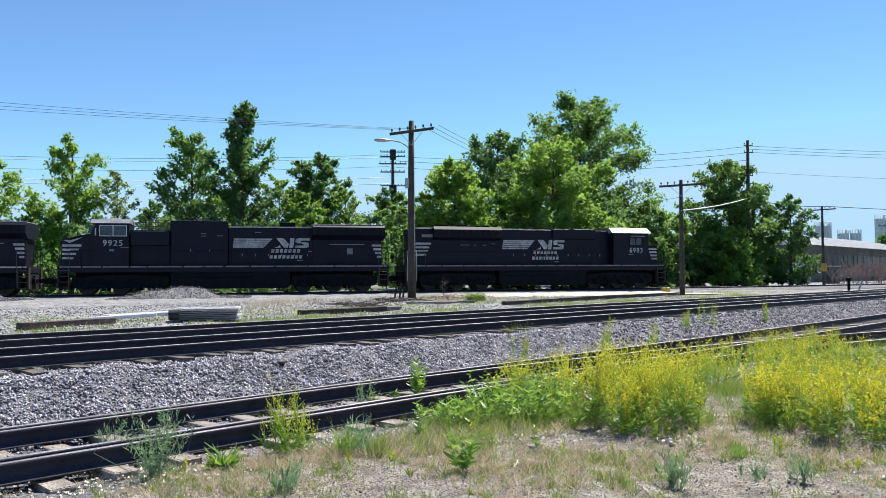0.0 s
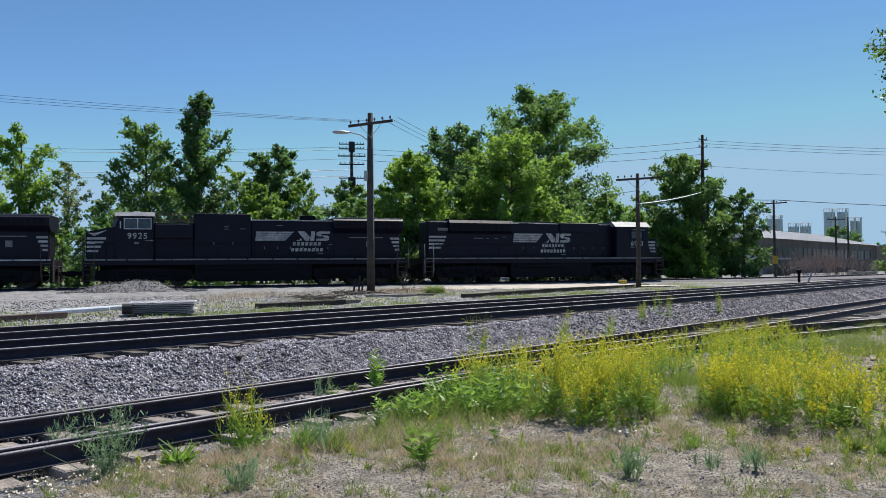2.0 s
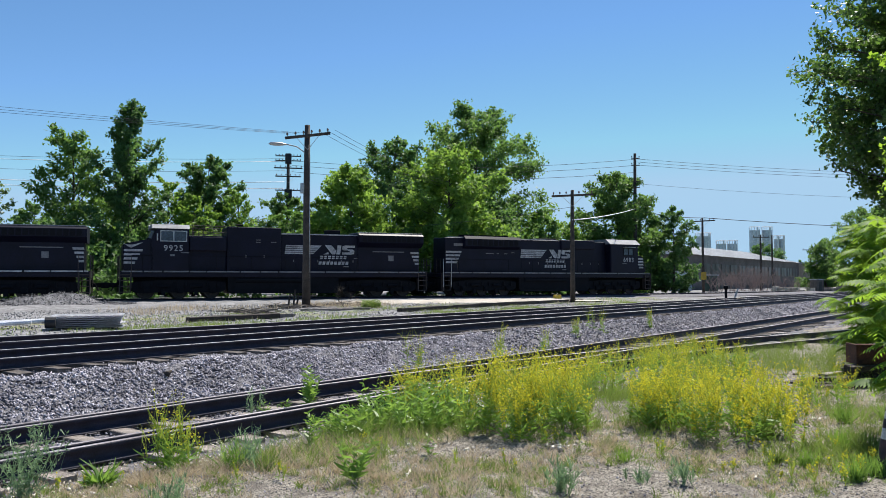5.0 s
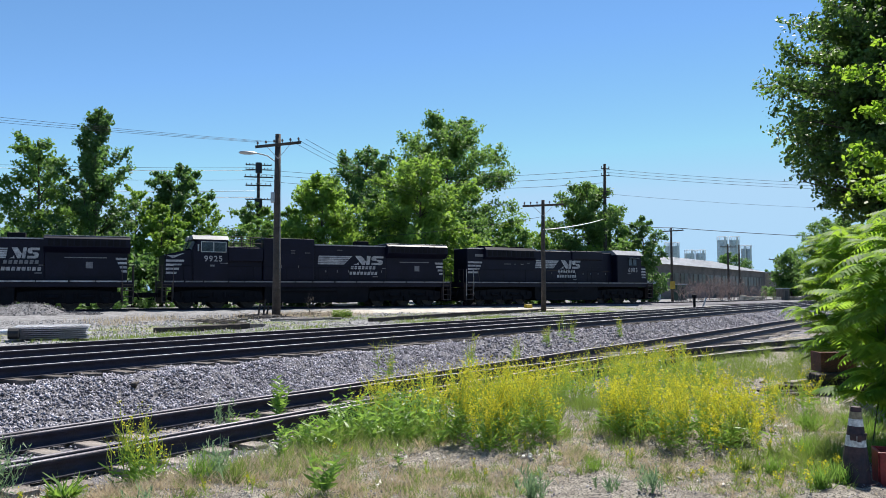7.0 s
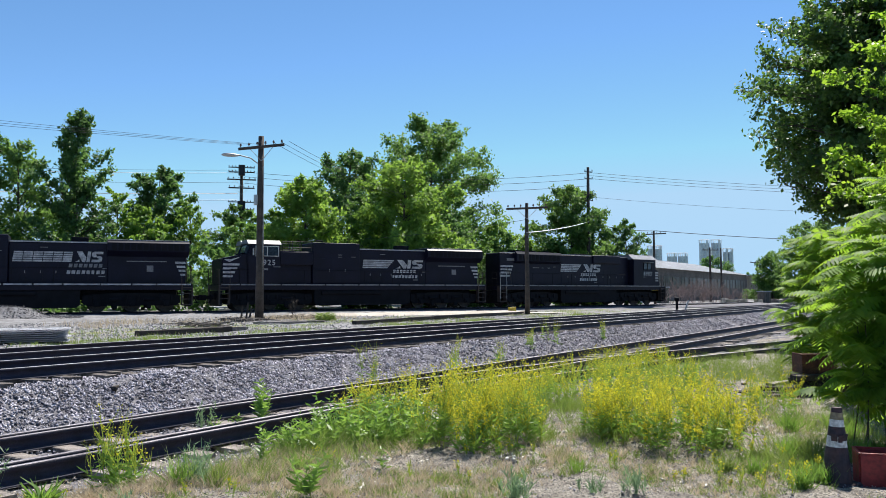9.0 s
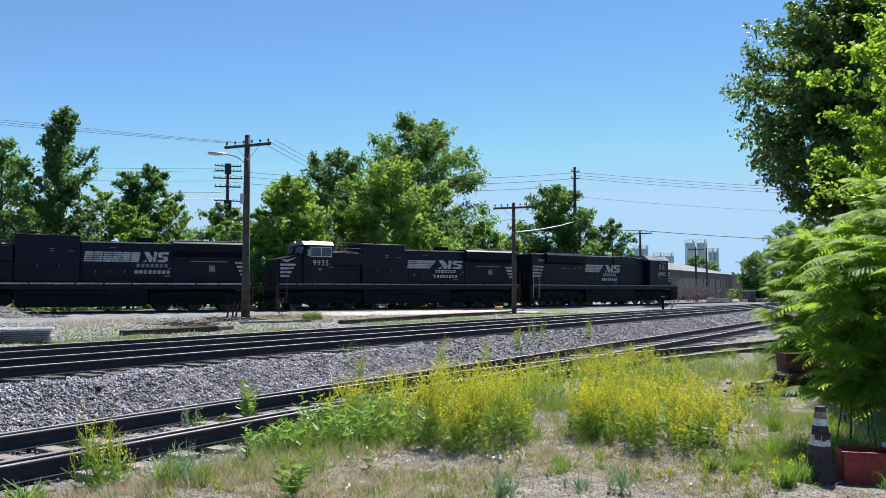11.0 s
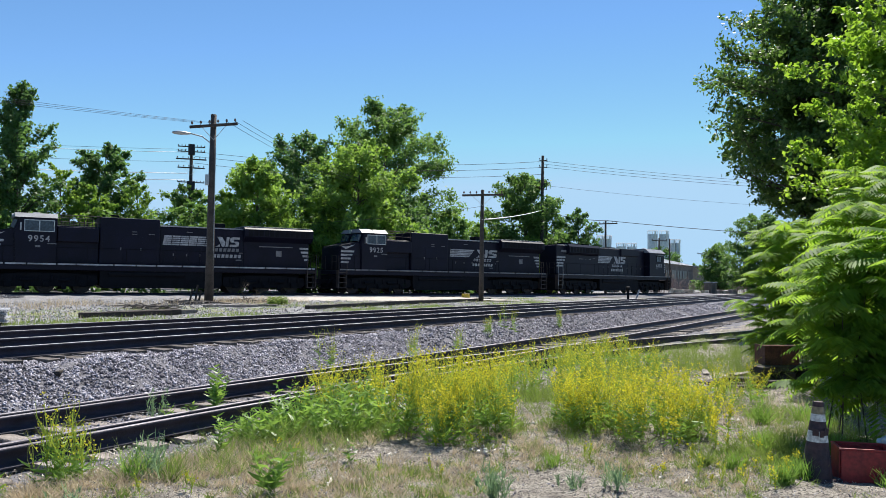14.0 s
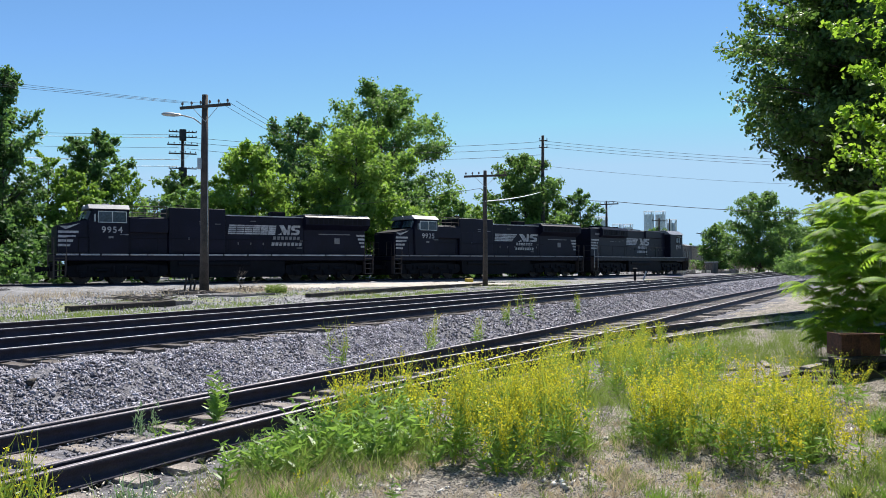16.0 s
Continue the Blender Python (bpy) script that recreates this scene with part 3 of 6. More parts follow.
def cab_window(loco, x0, x1, z0, z1, y, rim=GALV):
    """Side window: pale frame, sliding panes and a dark mullion."""
    s = -1 if y < 0 else 1
    bm = bmesh.new()
    for a, b, c, d in ((x0, x1, z0 - 0.05, z0), (x0, x1, z1, z1 + 0.05), (x0 - 0.05, x0, z0 - 0.05, z1 + 0.05), (x1, x1 + 0.05, z0 - 0.05, z1 + 0.05), ((x0 + x1) / 2 - 0.03, (x0 + x1) / 2 + 0.03, z0, z1)):
        box(bm, a, b, min(y, y + s * 0.04), max(y, y + s * 0.04), c, d)
    part("window_frame", bm, rim, loco, "metal window frame")
    for a, b in ((x0, (x0 + x1) / 2 - 0.03), ((x0 + x1) / 2 + 0.03, x1)):
        part("pane", boxed(a, b, min(y, y + s * 0.012), max(y, y + s * 0.012), z0, z1), WINDOW_BLUE, loco)


WINDOW_BLUE = surface("cab_pane", (0.035, 0.055, 0.08), (0.015, 0.025, 0.038), 2.0, 0.14, fine=8)


def long_hood_loco(label, number, broken):
    """Wide-cab freight locomotive, cab towards -x; half length 10.35 over the platforms."""
    loco = thing("locomotive", Matrix.Identity(4), label, "locomotive", "locomotives of the train")
    half = 10.35
    side_sill(loco, half, LOCO_WHITE if broken else LOCO_GREY)
    fuel_tank(loco, -3.75, 3.75)
    for x in (-6.75, 6.75):
        truck(loco, x)
    for d in (-1, 1):
        end_gear(loco, d * half, d)
        for s in (-1, 1):
            steps_and_rails(loco, d * half, -d, s, LOCO_RAIL)
    nose = bmesh.new()
    prism(nose, [(-10.2, 1.78), (-8.4, 1.78), (-8.4, 3.80), (-8.7, 3.80), (-10.2, 3.46)], -1.38, 1.38)
    bmesh.ops.bevel(nose, geom=nose.edges[:], offset=0.08, segments=2, affect="EDGES")
    part("nose", nose, LOCO_BLACK, loco)
    for s in (-1, 1):
        part("nose_chevron", outline_patch(bmesh.new(), [(-10.08, 3.42), (-9.72, 3.22), (-8.95, 3.60), (-9.62, 3.42)], s * 1.382), LOCO_WHITE, loco, "white chevron stripe on the nose")
    cab = bmesh.new()
    prism(cab, [(-8.45, 1.78), (-6.25, 1.78), (-6.25, 4.5), (-8.2, 4.5), (-8.55, 3.72)], -1.5, 1.5)
    bmesh.ops.bevel(cab, geom=cab.edges[:], offset=0.05, segments=2, affect="EDGES")
    part("cab", cab, LOCO_BLACK, loco)
    roof = bmesh.new()
    ys = ((-1.55, 4.48), (-1.15, 4.76), (1.15, 4.76), (1.55, 4.48))
    a = [roof.verts.new((-8.5, y, z)) for y, z in ys]
    b = [roof.verts.new((-6.2, y, z)) for y, z in ys]
    roof.faces.new(a)
    roof.faces.new(b[::-1])
    for i in range(4):
        roof.faces.new((a[i], b[i], b[(i + 1) % 4], a[(i + 1) % 4]))
    part("cab_roof", roof, LOCO_ROOF_SHEEN, loco, "cab roof with sky sheen in its pale grey")
    for s in (-1, 1):
        cab_window(loco, -7.95, -6.42, 3.70, 4.30, s * 1.5)
        part("windscreen", boxed(-8.62, -8.42, min(s * 0.2, s * 1.25), max(s * 0.2, s * 1.25), 3.82, 4.35, turn=Matrix.Translation((-8.5, 0, 4.1)) @ Matrix.Rotation(0.36, 4, "Y") @ Matrix.Translation((8.5, 0, -4.1))), WINDOW_BLUE, loco)
        part("mirror", boxed(-8.22, -8.15, min(s * 1.5, s * 1.72), max(s * 1.5, s * 1.72), 3.7, 4.15), GALV, loco)
    part("equipment_hood", boxed(-6.25, -3.8, -0.95, 0.95, 1.78, 4.1, 0.06), LOCO_BLACK, loco)
    part("dynamic_brake_box", boxed(-6.2, -3.85, -1.3, 1.3, 3.1, 4.0, 0.05), LOCO_BLACK, loco)
    for s in (-1, 1):
        for x in (-6.0, -5.3, -4.7, -3.95):
            part("railing_post", tubed([(x, s * 1.2, 4.0), (x, s * 1.2, 4.75)], 0.022, 5), LOCO_RAIL, loco)
        for z in (4.32, 4.72):
            part("railing_bar", tubed([(-6.1, s * 1.2, z), (-3.85, s * 1.2, z)], 0.022, 5), LOCO_RAIL, loco)
    part("blower_hood", boxed(-3.8, -0.2, -1.15, 1.15, 1.78, 4.72, 0.08), LOCO_BLACK, loco)
    part("engine_hood", boxed(-0.2, 5.3, -0.95, 0.95, 1.78, 4.32, 0.06), LOCO_BLACK, loco)
    part("hood_roof_edge", box(boxed(-0.15, 5.35, -1.02, -0.9, 4.30, 4.38), -0.15, 5.35, 0.9, 1.02, 4.30, 4.38), LOCO_WHITE, loco, "pale edge of the hood roof")
    part("exhaust_stack", boxed(3.2, 4.2, -0.35, 0.35, 4.32, 4.72, 0.04), LOCO_UNDER, loco)
    part("radiator_hood", boxed(5.3, 10.0, -0.95, 0.95, 1.78, 3.6, 0.05), LOCO_BLACK, loco)
    rad = bmesh.new()
    ys = ((-0.95, 3.5), (-1.45, 3.85), (-1.45, 4.35), (-1.2, 4.5), (1.2, 4.5), (1.45, 4.35), (1.45, 3.85), (0.95, 3.5))
    a = [rad.verts.new((5.25, y, z)) for y, z in ys]
    b = [rad.verts.new((10.15, y, z)) for y, z in ys]
    rad.faces.new(a)
    rad.faces.new(b[::-1])
    for i in range(8):
        rad.faces.new((a[i], b[i], b[(i + 1) % 8], a[(i + 1) % 8]))
    part("radiator", rad, LOCO_BLACK, loco)
    part("radiator_cover", boxed(5.28, 10.1, -1.22, 1.22, 4.5, 4.56, 0.02), LOCO_ROOF_SHEEN, loco)
    for s in (-1, 1):
        hood_details(loco, -0.1, 5.25, s * 0.951, 1.95, 3.05, 0.85, 3)
        hood_details(loco, -3.7, -0.3, s * 1.151, 1.95, 3.6, 1.2, 4)
        for i in range(12):
            part("louvre", boxed(5.5 + i * 0.37, 5.79 + i * 0.37, min(s * 1.45, s * 1.47), max(s * 1.45, s * 1.47), 3.9, 4.3), LOCO_UNDER, loco)
        if broken:
            horse_mark(loco, 0.0, 4.95, 3.12, 3.78, s * 0.965, s > 0, True)
        else:
            horse_mark(loco, 0.08, 5.0, 2.98, 3.62, s * 0.965, s > 0)
        side_marks(loco, s * 0.966, ((1.5, 3.98, 0.4, 0.04), (5.0, 2.7, 0.25, 0.05)))
        side_marks(loco, s * 1.166, ((-1.9, 3.85, 0.3, 0.04), (-1.9, 3.7, 0.3, 0.04), (-0.9, 3.72, 0.35, 0.04)))
        side_marks(loco, s * 1.502, ((-7.4, 2.72, 0.28, 0.12), (-6.75, 2.92, 0.5, 0.05)))
        stripes(loco, -10.15, 2.22, 4, s * 1.385, 0.65, 1.1, 1)
        stripes(loco, 9.98, 2.3, 4, s * 0.955, 0.3, 0.65, -1)
        num = text_mesh(number, 0.52)
        ob = part("road_number", num, LOCO_WHITE, loco, "white painted road number")
        ob.matrix_basis = pose(-7.2, s * 1.507, 3.06, 90, 0, 0 if s < 0 else 180)
        part("vent_row", boxed(6.4, 8.8, min(s * 0.95, s * 0.97), max(s * 0.95, s * 0.97), 3.18, 3.24), LOCO_GREY, loco)
        part("builder_plate", boxed(7.6, 8.0, min(s * 0.95, s * 0.965), max(s * 0.95, s * 0.965), 2.55, 2.95, 0.003), LOCO_GREY, loco)
        part("grab_irons", tubed([(10.04, s * 0.8, 2.0), (10.04, s * 0.8, 3.4)], 0.02, 6), LOCO_RAIL, loco)
    part("headlight", tubed([(-8.5, 0, 4.6), (-8.6, 0, 4.6)], 0.16, 12), GALV, loco)
    part("horn", tubed([(-2.5, 0.4, 4.72), (-2.5, 0.4, 4.94), (-3.0, 0.4, 4.96)], 0.05, 8), LOCO_UNDER, loco)
    part("antenna_dome", boxed(-7.5, -7.1, -0.2, 0.2, 4.76, 4.88, 0.05), LOCO_WHITE, loco)
    return loco


def narrow_cab_loco(label, number):
    """Standard-cab freight locomotive, cab towards +x; half length 10.1 over the platforms."""
    loco = thing("locomotive", Matrix.Identity(4), label, "locomotive", "locomotives of the train")
    half = 10.45
    side_sill(loco, half, LOCO_GREY)
    fuel_tank(loco, -3.5, 3.6)
    for x in (-6.6, 6.6):
        truck(loco, x)
    for d in (-1, 1):
        end_gear(loco, d * half, d)
        for s in (-1, 1):
            steps_and_rails(loco, d * half, -d, s, GALV if d < 0 else LOCO_RAIL)
    part("long_hood", boxed(-9.95, 5.9, -0.9, 0.9, 1.78, 4.38, 0.07), LOCO_BLACK, loco)
    rad = bmesh.new()
    ys = ((-0.9, 3.55), (-1.3, 3.75), (-1.3, 4.3), (-1.1, 4.52), (1.1, 4.52), (1.3, 4.3), (1.3, 3.75), (0.9, 3.55))
    a = [rad.verts.new((-8.4, y, z)) for y, z in ys]
    b = [rad.verts.new((-3.2, y, z)) for y, z in ys]
    rad.faces.new(a)
    rad.faces.new(b[::-1])
    for i in range(8):
        rad.faces.new((a[i], b[i], b[(i + 1) % 8], a[(i + 1) % 8]))
    part("radiator", rad, LOCO_BLACK, loco)
    for i in range(3):
        part("fan_housing", tubed([(-7.5 + i * 1.6, 0, 4.5), (-7.5 + i * 1.6, 0, 4.66)], 0.62, 16), LOCO_UNDER, loco)
    part("hood_roof_edge", box(boxed(-9.8, 0.7, -1.02, -0.92, 4.38, 4.44), -9.8, 0.7, 0.92, 1.02, 4.38, 4.44), LOCO_WHITE, loco, "pale edge of the hood roof")
    part("dynamic_brake_blister", boxed(1.0, 4.6, -1.05, 1.05, 3.7, 4.46, 0.08), LOCO_BLACK, loco)
    part("exhaust_silencer", boxed(-0.9, 0.9, -0.5, 0.5, 4.38, 4.56, 0.04), LOCO_UNDER, loco)
    cab = bmesh.new()
    prism(cab, [(5.9, 1.78), (9.05, 1.78), (9.05, 4.25), (5.9, 4.25)], -1.5, 1.5)
    bmesh.ops.bevel(cab, geom=cab.edges[:], offset=0.05, segments=2, affect="EDGES")
    part("cab", cab, LOCO_BLACK, loco)
    roof = bmesh.new()
    ys = ((-1.56, 4.2), (-1.0, 4.62), (1.0, 4.62), (1.56, 4.2))
    a = [roof.verts.new((5.8, y, z)) for y, z in ys]
    b = [roof.verts.new((9.25, y, z)) for y, z in ys]
    roof.faces.new(a)
    roof.faces.new(b[::-1])
    for i in range(4):
        roof.faces.new((a[i], b[i], b[(i + 1) % 4], a[(i + 1) % 4]))
    part("cab_roof", roof, LOCO_ROOF_SHEEN, loco, "cab roof with sky sheen in its pale grey")
    nose = bmesh.new()
    prism(nose, [(9.05, 1.78), (10.4, 1.78), (10.15, 3.25), (9.05, 3.35)], -1.0, 1.0)
    bmesh.ops.bevel(nose, geom=nose.edges[:], offset=0.08, segments=2, affect="EDGES")
    part("nose", nose, LOCO_BLACK, loco)
    part("windscreen", boxed(9.05, 9.08, -0.9, 0.9, 3.4, 4.1), WINDOW_BLUE, loco)
    part("headlight", tubed([(9.24, 0, 4.4), (9.34, 0, 4.4)], 0.16, 12), GALV, loco)
    for s in (-1, 1):
        cab_window(loco, 7.35, 8.4, 3.3, 3.85, s * 1.5, LOCO_UNDER)
        part("sun_visor", boxed(7.3, 8.5, min(s * 1.5, s * 1.75), max(s * 1.5, s * 1.75), 3.95, 3.98), GALV, loco)
        hood_details(loco, -3.0, 5.8, s * 0.901, 1.95, 3.1, 0.9, 8)
        for i in range(10):
            part("louvre", boxed(-8.2 + i * 0.48, -7.85 + i * 0.48, min(s * 1.3, s * 1.32), max(s * 1.3, s * 1.32), 3.8, 4.25), LOCO_UNDER, loco)
        horse_mark(loco, -3.05, 1.95, 2.95, 3.64, s * 0.915, s > 0)
        side_marks(loco, s * 0.915, ((-6.3, 3.2, 0.7, 0.05), (-5.3, 3.2, 0.2, 0.05), (-4.6, 3.2, 0.3, 0.05), (-3.9, 3.3, 0.25, 0.05), (-9.2, 3.75, 0.8, 0.2)))
        side_marks(loco, s * 1.502, ((7.2, 2.55, 0.45, 0.05),))
        stripes(loco, 10.1, 2.2, 4, s * 1.005, 0.5, 0.75, -1, 0.25)
        stripes(loco, -9.9, 2.45, 4, s * 0.905, 1.0, 1.35, 1)
        ob = part("road_number", text_mesh(number, 0.52), LOCO_WHITE, loco, "white painted road number")
        ob.matrix_basis = pose(7.9, s * 1.507, 2.72, 90, 0, 0 if s < 0 else 180)
        part("hood_handrail", tubed([(-9.0, s * 1.2, 1.78), (-9.1, s * 1.2, 2.6), (-9.4, s * 1.1, 3.2)], 0.022, 6), LOCO_RAIL, loco)
    part("antenna_dome", boxed(7.2, 7.6, -0.2, 0.2, 4.62, 4.74, 0.05), LOCO_WHITE, loco)
    return loco


lead = narrow_cab_loco("black diesel locomotive leading, narrow cab, white emblem and stripes", "6983")
middle = long_hood_loco("black wide-cab diesel locomotive with faded grey sill stripe", "9925", False)
rear = long_hood_loco("black wide-cab diesel locomotive with bright white sill stripe", "9954", True)


# ---- trees ----
def leaf_quads(c, nrm_bias, size, rng, up=0.3, wide=0.32):
    """Folded diamond leaves at the centres c."""
    n = len(c)
    d = rng.normal(size=(n, 3))
    d[:, 2] -= 0.25
    d /= np.linalg.norm(d, axis=1)[:, None]
    nm = rng.normal(size=(n, 3)) * 0.8 + np.array([0, 0, up]) + nrm_bias
    w = np.cross(d, nm)
    w /= np.linalg.norm(w, axis=1)[:, None] + 1e-9
    s = (size * rng.uniform(0.65, 1.5, n))[:, None]
    v = np.stack([c - d * s * 0.5, c + w * s * wide, c + d * s * 0.5, c - w * s * wide], 1)
    return v.reshape(-1, 3), np.arange(4 * n).reshape(n, 4)


def crown_points(n, clumps, rng):
    """Leaf centres on and in a set of uneven clumps (x, y, z, r), gathered in short sprays."""
    cl = np.array(clumps)
    wt = cl[:, 3] ** 2
    m = max(1, n // 26)
    k = rng.choice(len(cl), m, p=wt / wt.sum())
    d = rng.normal(size=(m, 3))
    d /= np.linalg.norm(d, axis=1)[:, None]
    heart = cl[k, :3] + d * (cl[k, 3] * rng.uniform(0.3, 1.05, m) ** 0.6)[:, None]
    j = rng.randint(0, m, n)
    c = heart[j] + rng.normal(0, 0.17, (n, 3)) * cl[k[j], 3][:, None] + d[j] * (cl[k[j], 3] * rng.uniform(-0.15, 0.3, n))[:, None]
    return c, d[j]


def envelope(shape, f, rng):
    """Crown radius, as a share of the widest, at the share f of the crown's height."""
    if shape == "spire":
        return 0.10 + 0.95 * (1 - f) ** 0.8 * rng.uniform(0.55, 1.15)
    if shape == "ash":
        return (0.22 + 0.85 * (1 - f) ** 0.6) * rng.uniform(0.6, 1.12)
    if shape == "oak":
        return math.sqrt(max(0.03, 1 - ((f - 0.42) / (0.62 if f > 0.42 else 0.46)) ** 2)) * rng.uniform(0.86, 1.06)
    if shape == "low":
        return math.sqrt(max(0.05, 1 - f ** 2.6)) * rng.uniform(0.7, 1.1)
    return math.sqrt(max(0.05, 1 - (2 * f - 0.85) ** 2 / 1.5)) * rng.uniform(0.68, 1.12)


def tree(x, y, h, r, leaf, n, size, label, seed, base=0.25, shape="round", name="tree", trunk_r=None, limbs=46, sprays=13, fluff=0.13, droop=0.0):
    """A tapered trunk, limbs that reach the crown's edge, side branches, and sprays of leaves along them with gaps between."""
    rng = np.random.RandomState(seed)
    root = thing(name, pose(x, y, z_at(x, y) - 0.05), label, "tree")
    trunk_r = trunk_r or 0.016 * h
    bm = bmesh.new()
    lev = np.array([0, 0.12, 0.3, 0.5, 0.7, 0.88, 0.98])
    wob = np.stack([rng.uniform(-1, 1, 7) * 0.018 * h * lev, rng.uniform(-1, 1, 7) * 0.018 * h * lev, h * lev], -1)
    tube(bm, [tuple(q) for q in wob], [trunk_r * f for f in (1.35, 1.0, 0.8, 0.6, 0.38, 0.16, 0.04)], 9)

    def on_trunk(z):
        return np.array([np.interp(z, wob[:, 2], wob[:, i]) for i in range(3)])
    heart, way, length, local = [], [], [], []
    rise = {"spire": 0.42, "ash": 0.30, "oak": 0.16}.get(shape, 0.22)
    for i in range(limbs):
        f = (i + rng.uniform(0, 1)) / limbs
        zt = h * (base + (1 - base) * f)
        a = i * 2.4 + rng.uniform(-0.5, 0.5)
        wide = envelope(shape, f, rng)
        rad = r * wide * (1.0 if i % 3 else rng.uniform(0.35, 0.75))
        foot = on_trunk(max(0.06 * h, zt - rise * h * rng.uniform(0.5, 1.0) * min(1, rad / r + 0.2)))
        tip = np.array([rad * math.cos(a), rad * math.sin(a), zt - droop * rad])
        mid = foot + (tip - foot) * 0.5 + np.array([0, 0, 0.02 * h])
        tr = trunk_r * 0.30 * (1.1 - 0.6 * f)
        tube(bm, [tuple(foot), tuple(mid), tuple(tip)], [tr, tr * 0.6, tr * 0.2], 5)
        u = rng.uniform(0.22, 1.06, sprays) ** 0.8
        on = np.where(u[:, None] < 0.5, foot + (mid - foot) * 2 * u[:, None], mid + (tip - mid) * (2 * u[:, None] - 1))
        out = (tip - foot) / (np.linalg.norm(tip - foot) + 1e-9)
        dirs = out * 0.7 + rng.normal(0, 0.62, (sprays, 3)) + np.array([0, 0, 0.25])
        dirs /= np.linalg.norm(dirs, axis=1)[:, None]
        ln = r * rng.uniform(0.12, 0.34, sprays) * (1.15 - 0.45 * u) * (0.35 + 0.65 * min(1, wide))
        for o, d, q in zip(on[::2], dirs[::2], ln[::2]):
            tube(bm, [tuple(o), tuple(o + d * q)], [tr * 0.3, tr * 0.08], 3, cap=False)
        heart.append(on)
        way.append(dirs)
        length.append(ln)
        local.append(np.full(sprays, 0.35 + 0.65 * min(1, wide)))
    heart, way, length = np.concatenate(heart), np.concatenate(way), np.concatenate(length)
    local = np.concatenate(local)
    part("trunk", bm, BARK, root, smooth=True)
    wt = length * rng.uniform(0.25, 1.6, len(length))
    k = rng.choice(len(heart), n, p=wt / wt.sum())
    t = rng.uniform(0.1, 1.1, n)
    c = heart[k] + way[k] * (length[k] * t)[:, None] + np.clip(rng.normal(0, 1, (n, 3)), -1.5, 1.5) * (fluff * r * local[k] * rng.uniform(0.25, 1.0, n) * (0.55 + 0.6 * np.sin(np.pi * np.clip(t, 0, 1))))[:, None] * np.array([1, 1, 0.75])
    c[:, 2] = np.maximum(c[:, 2], 0.15)
    v, f = leaf_quads(c, way[k] * 0.5, size, rng, 0.75)
    part("crown", np_mesh("crown", v, f), leaf, root)
    return root


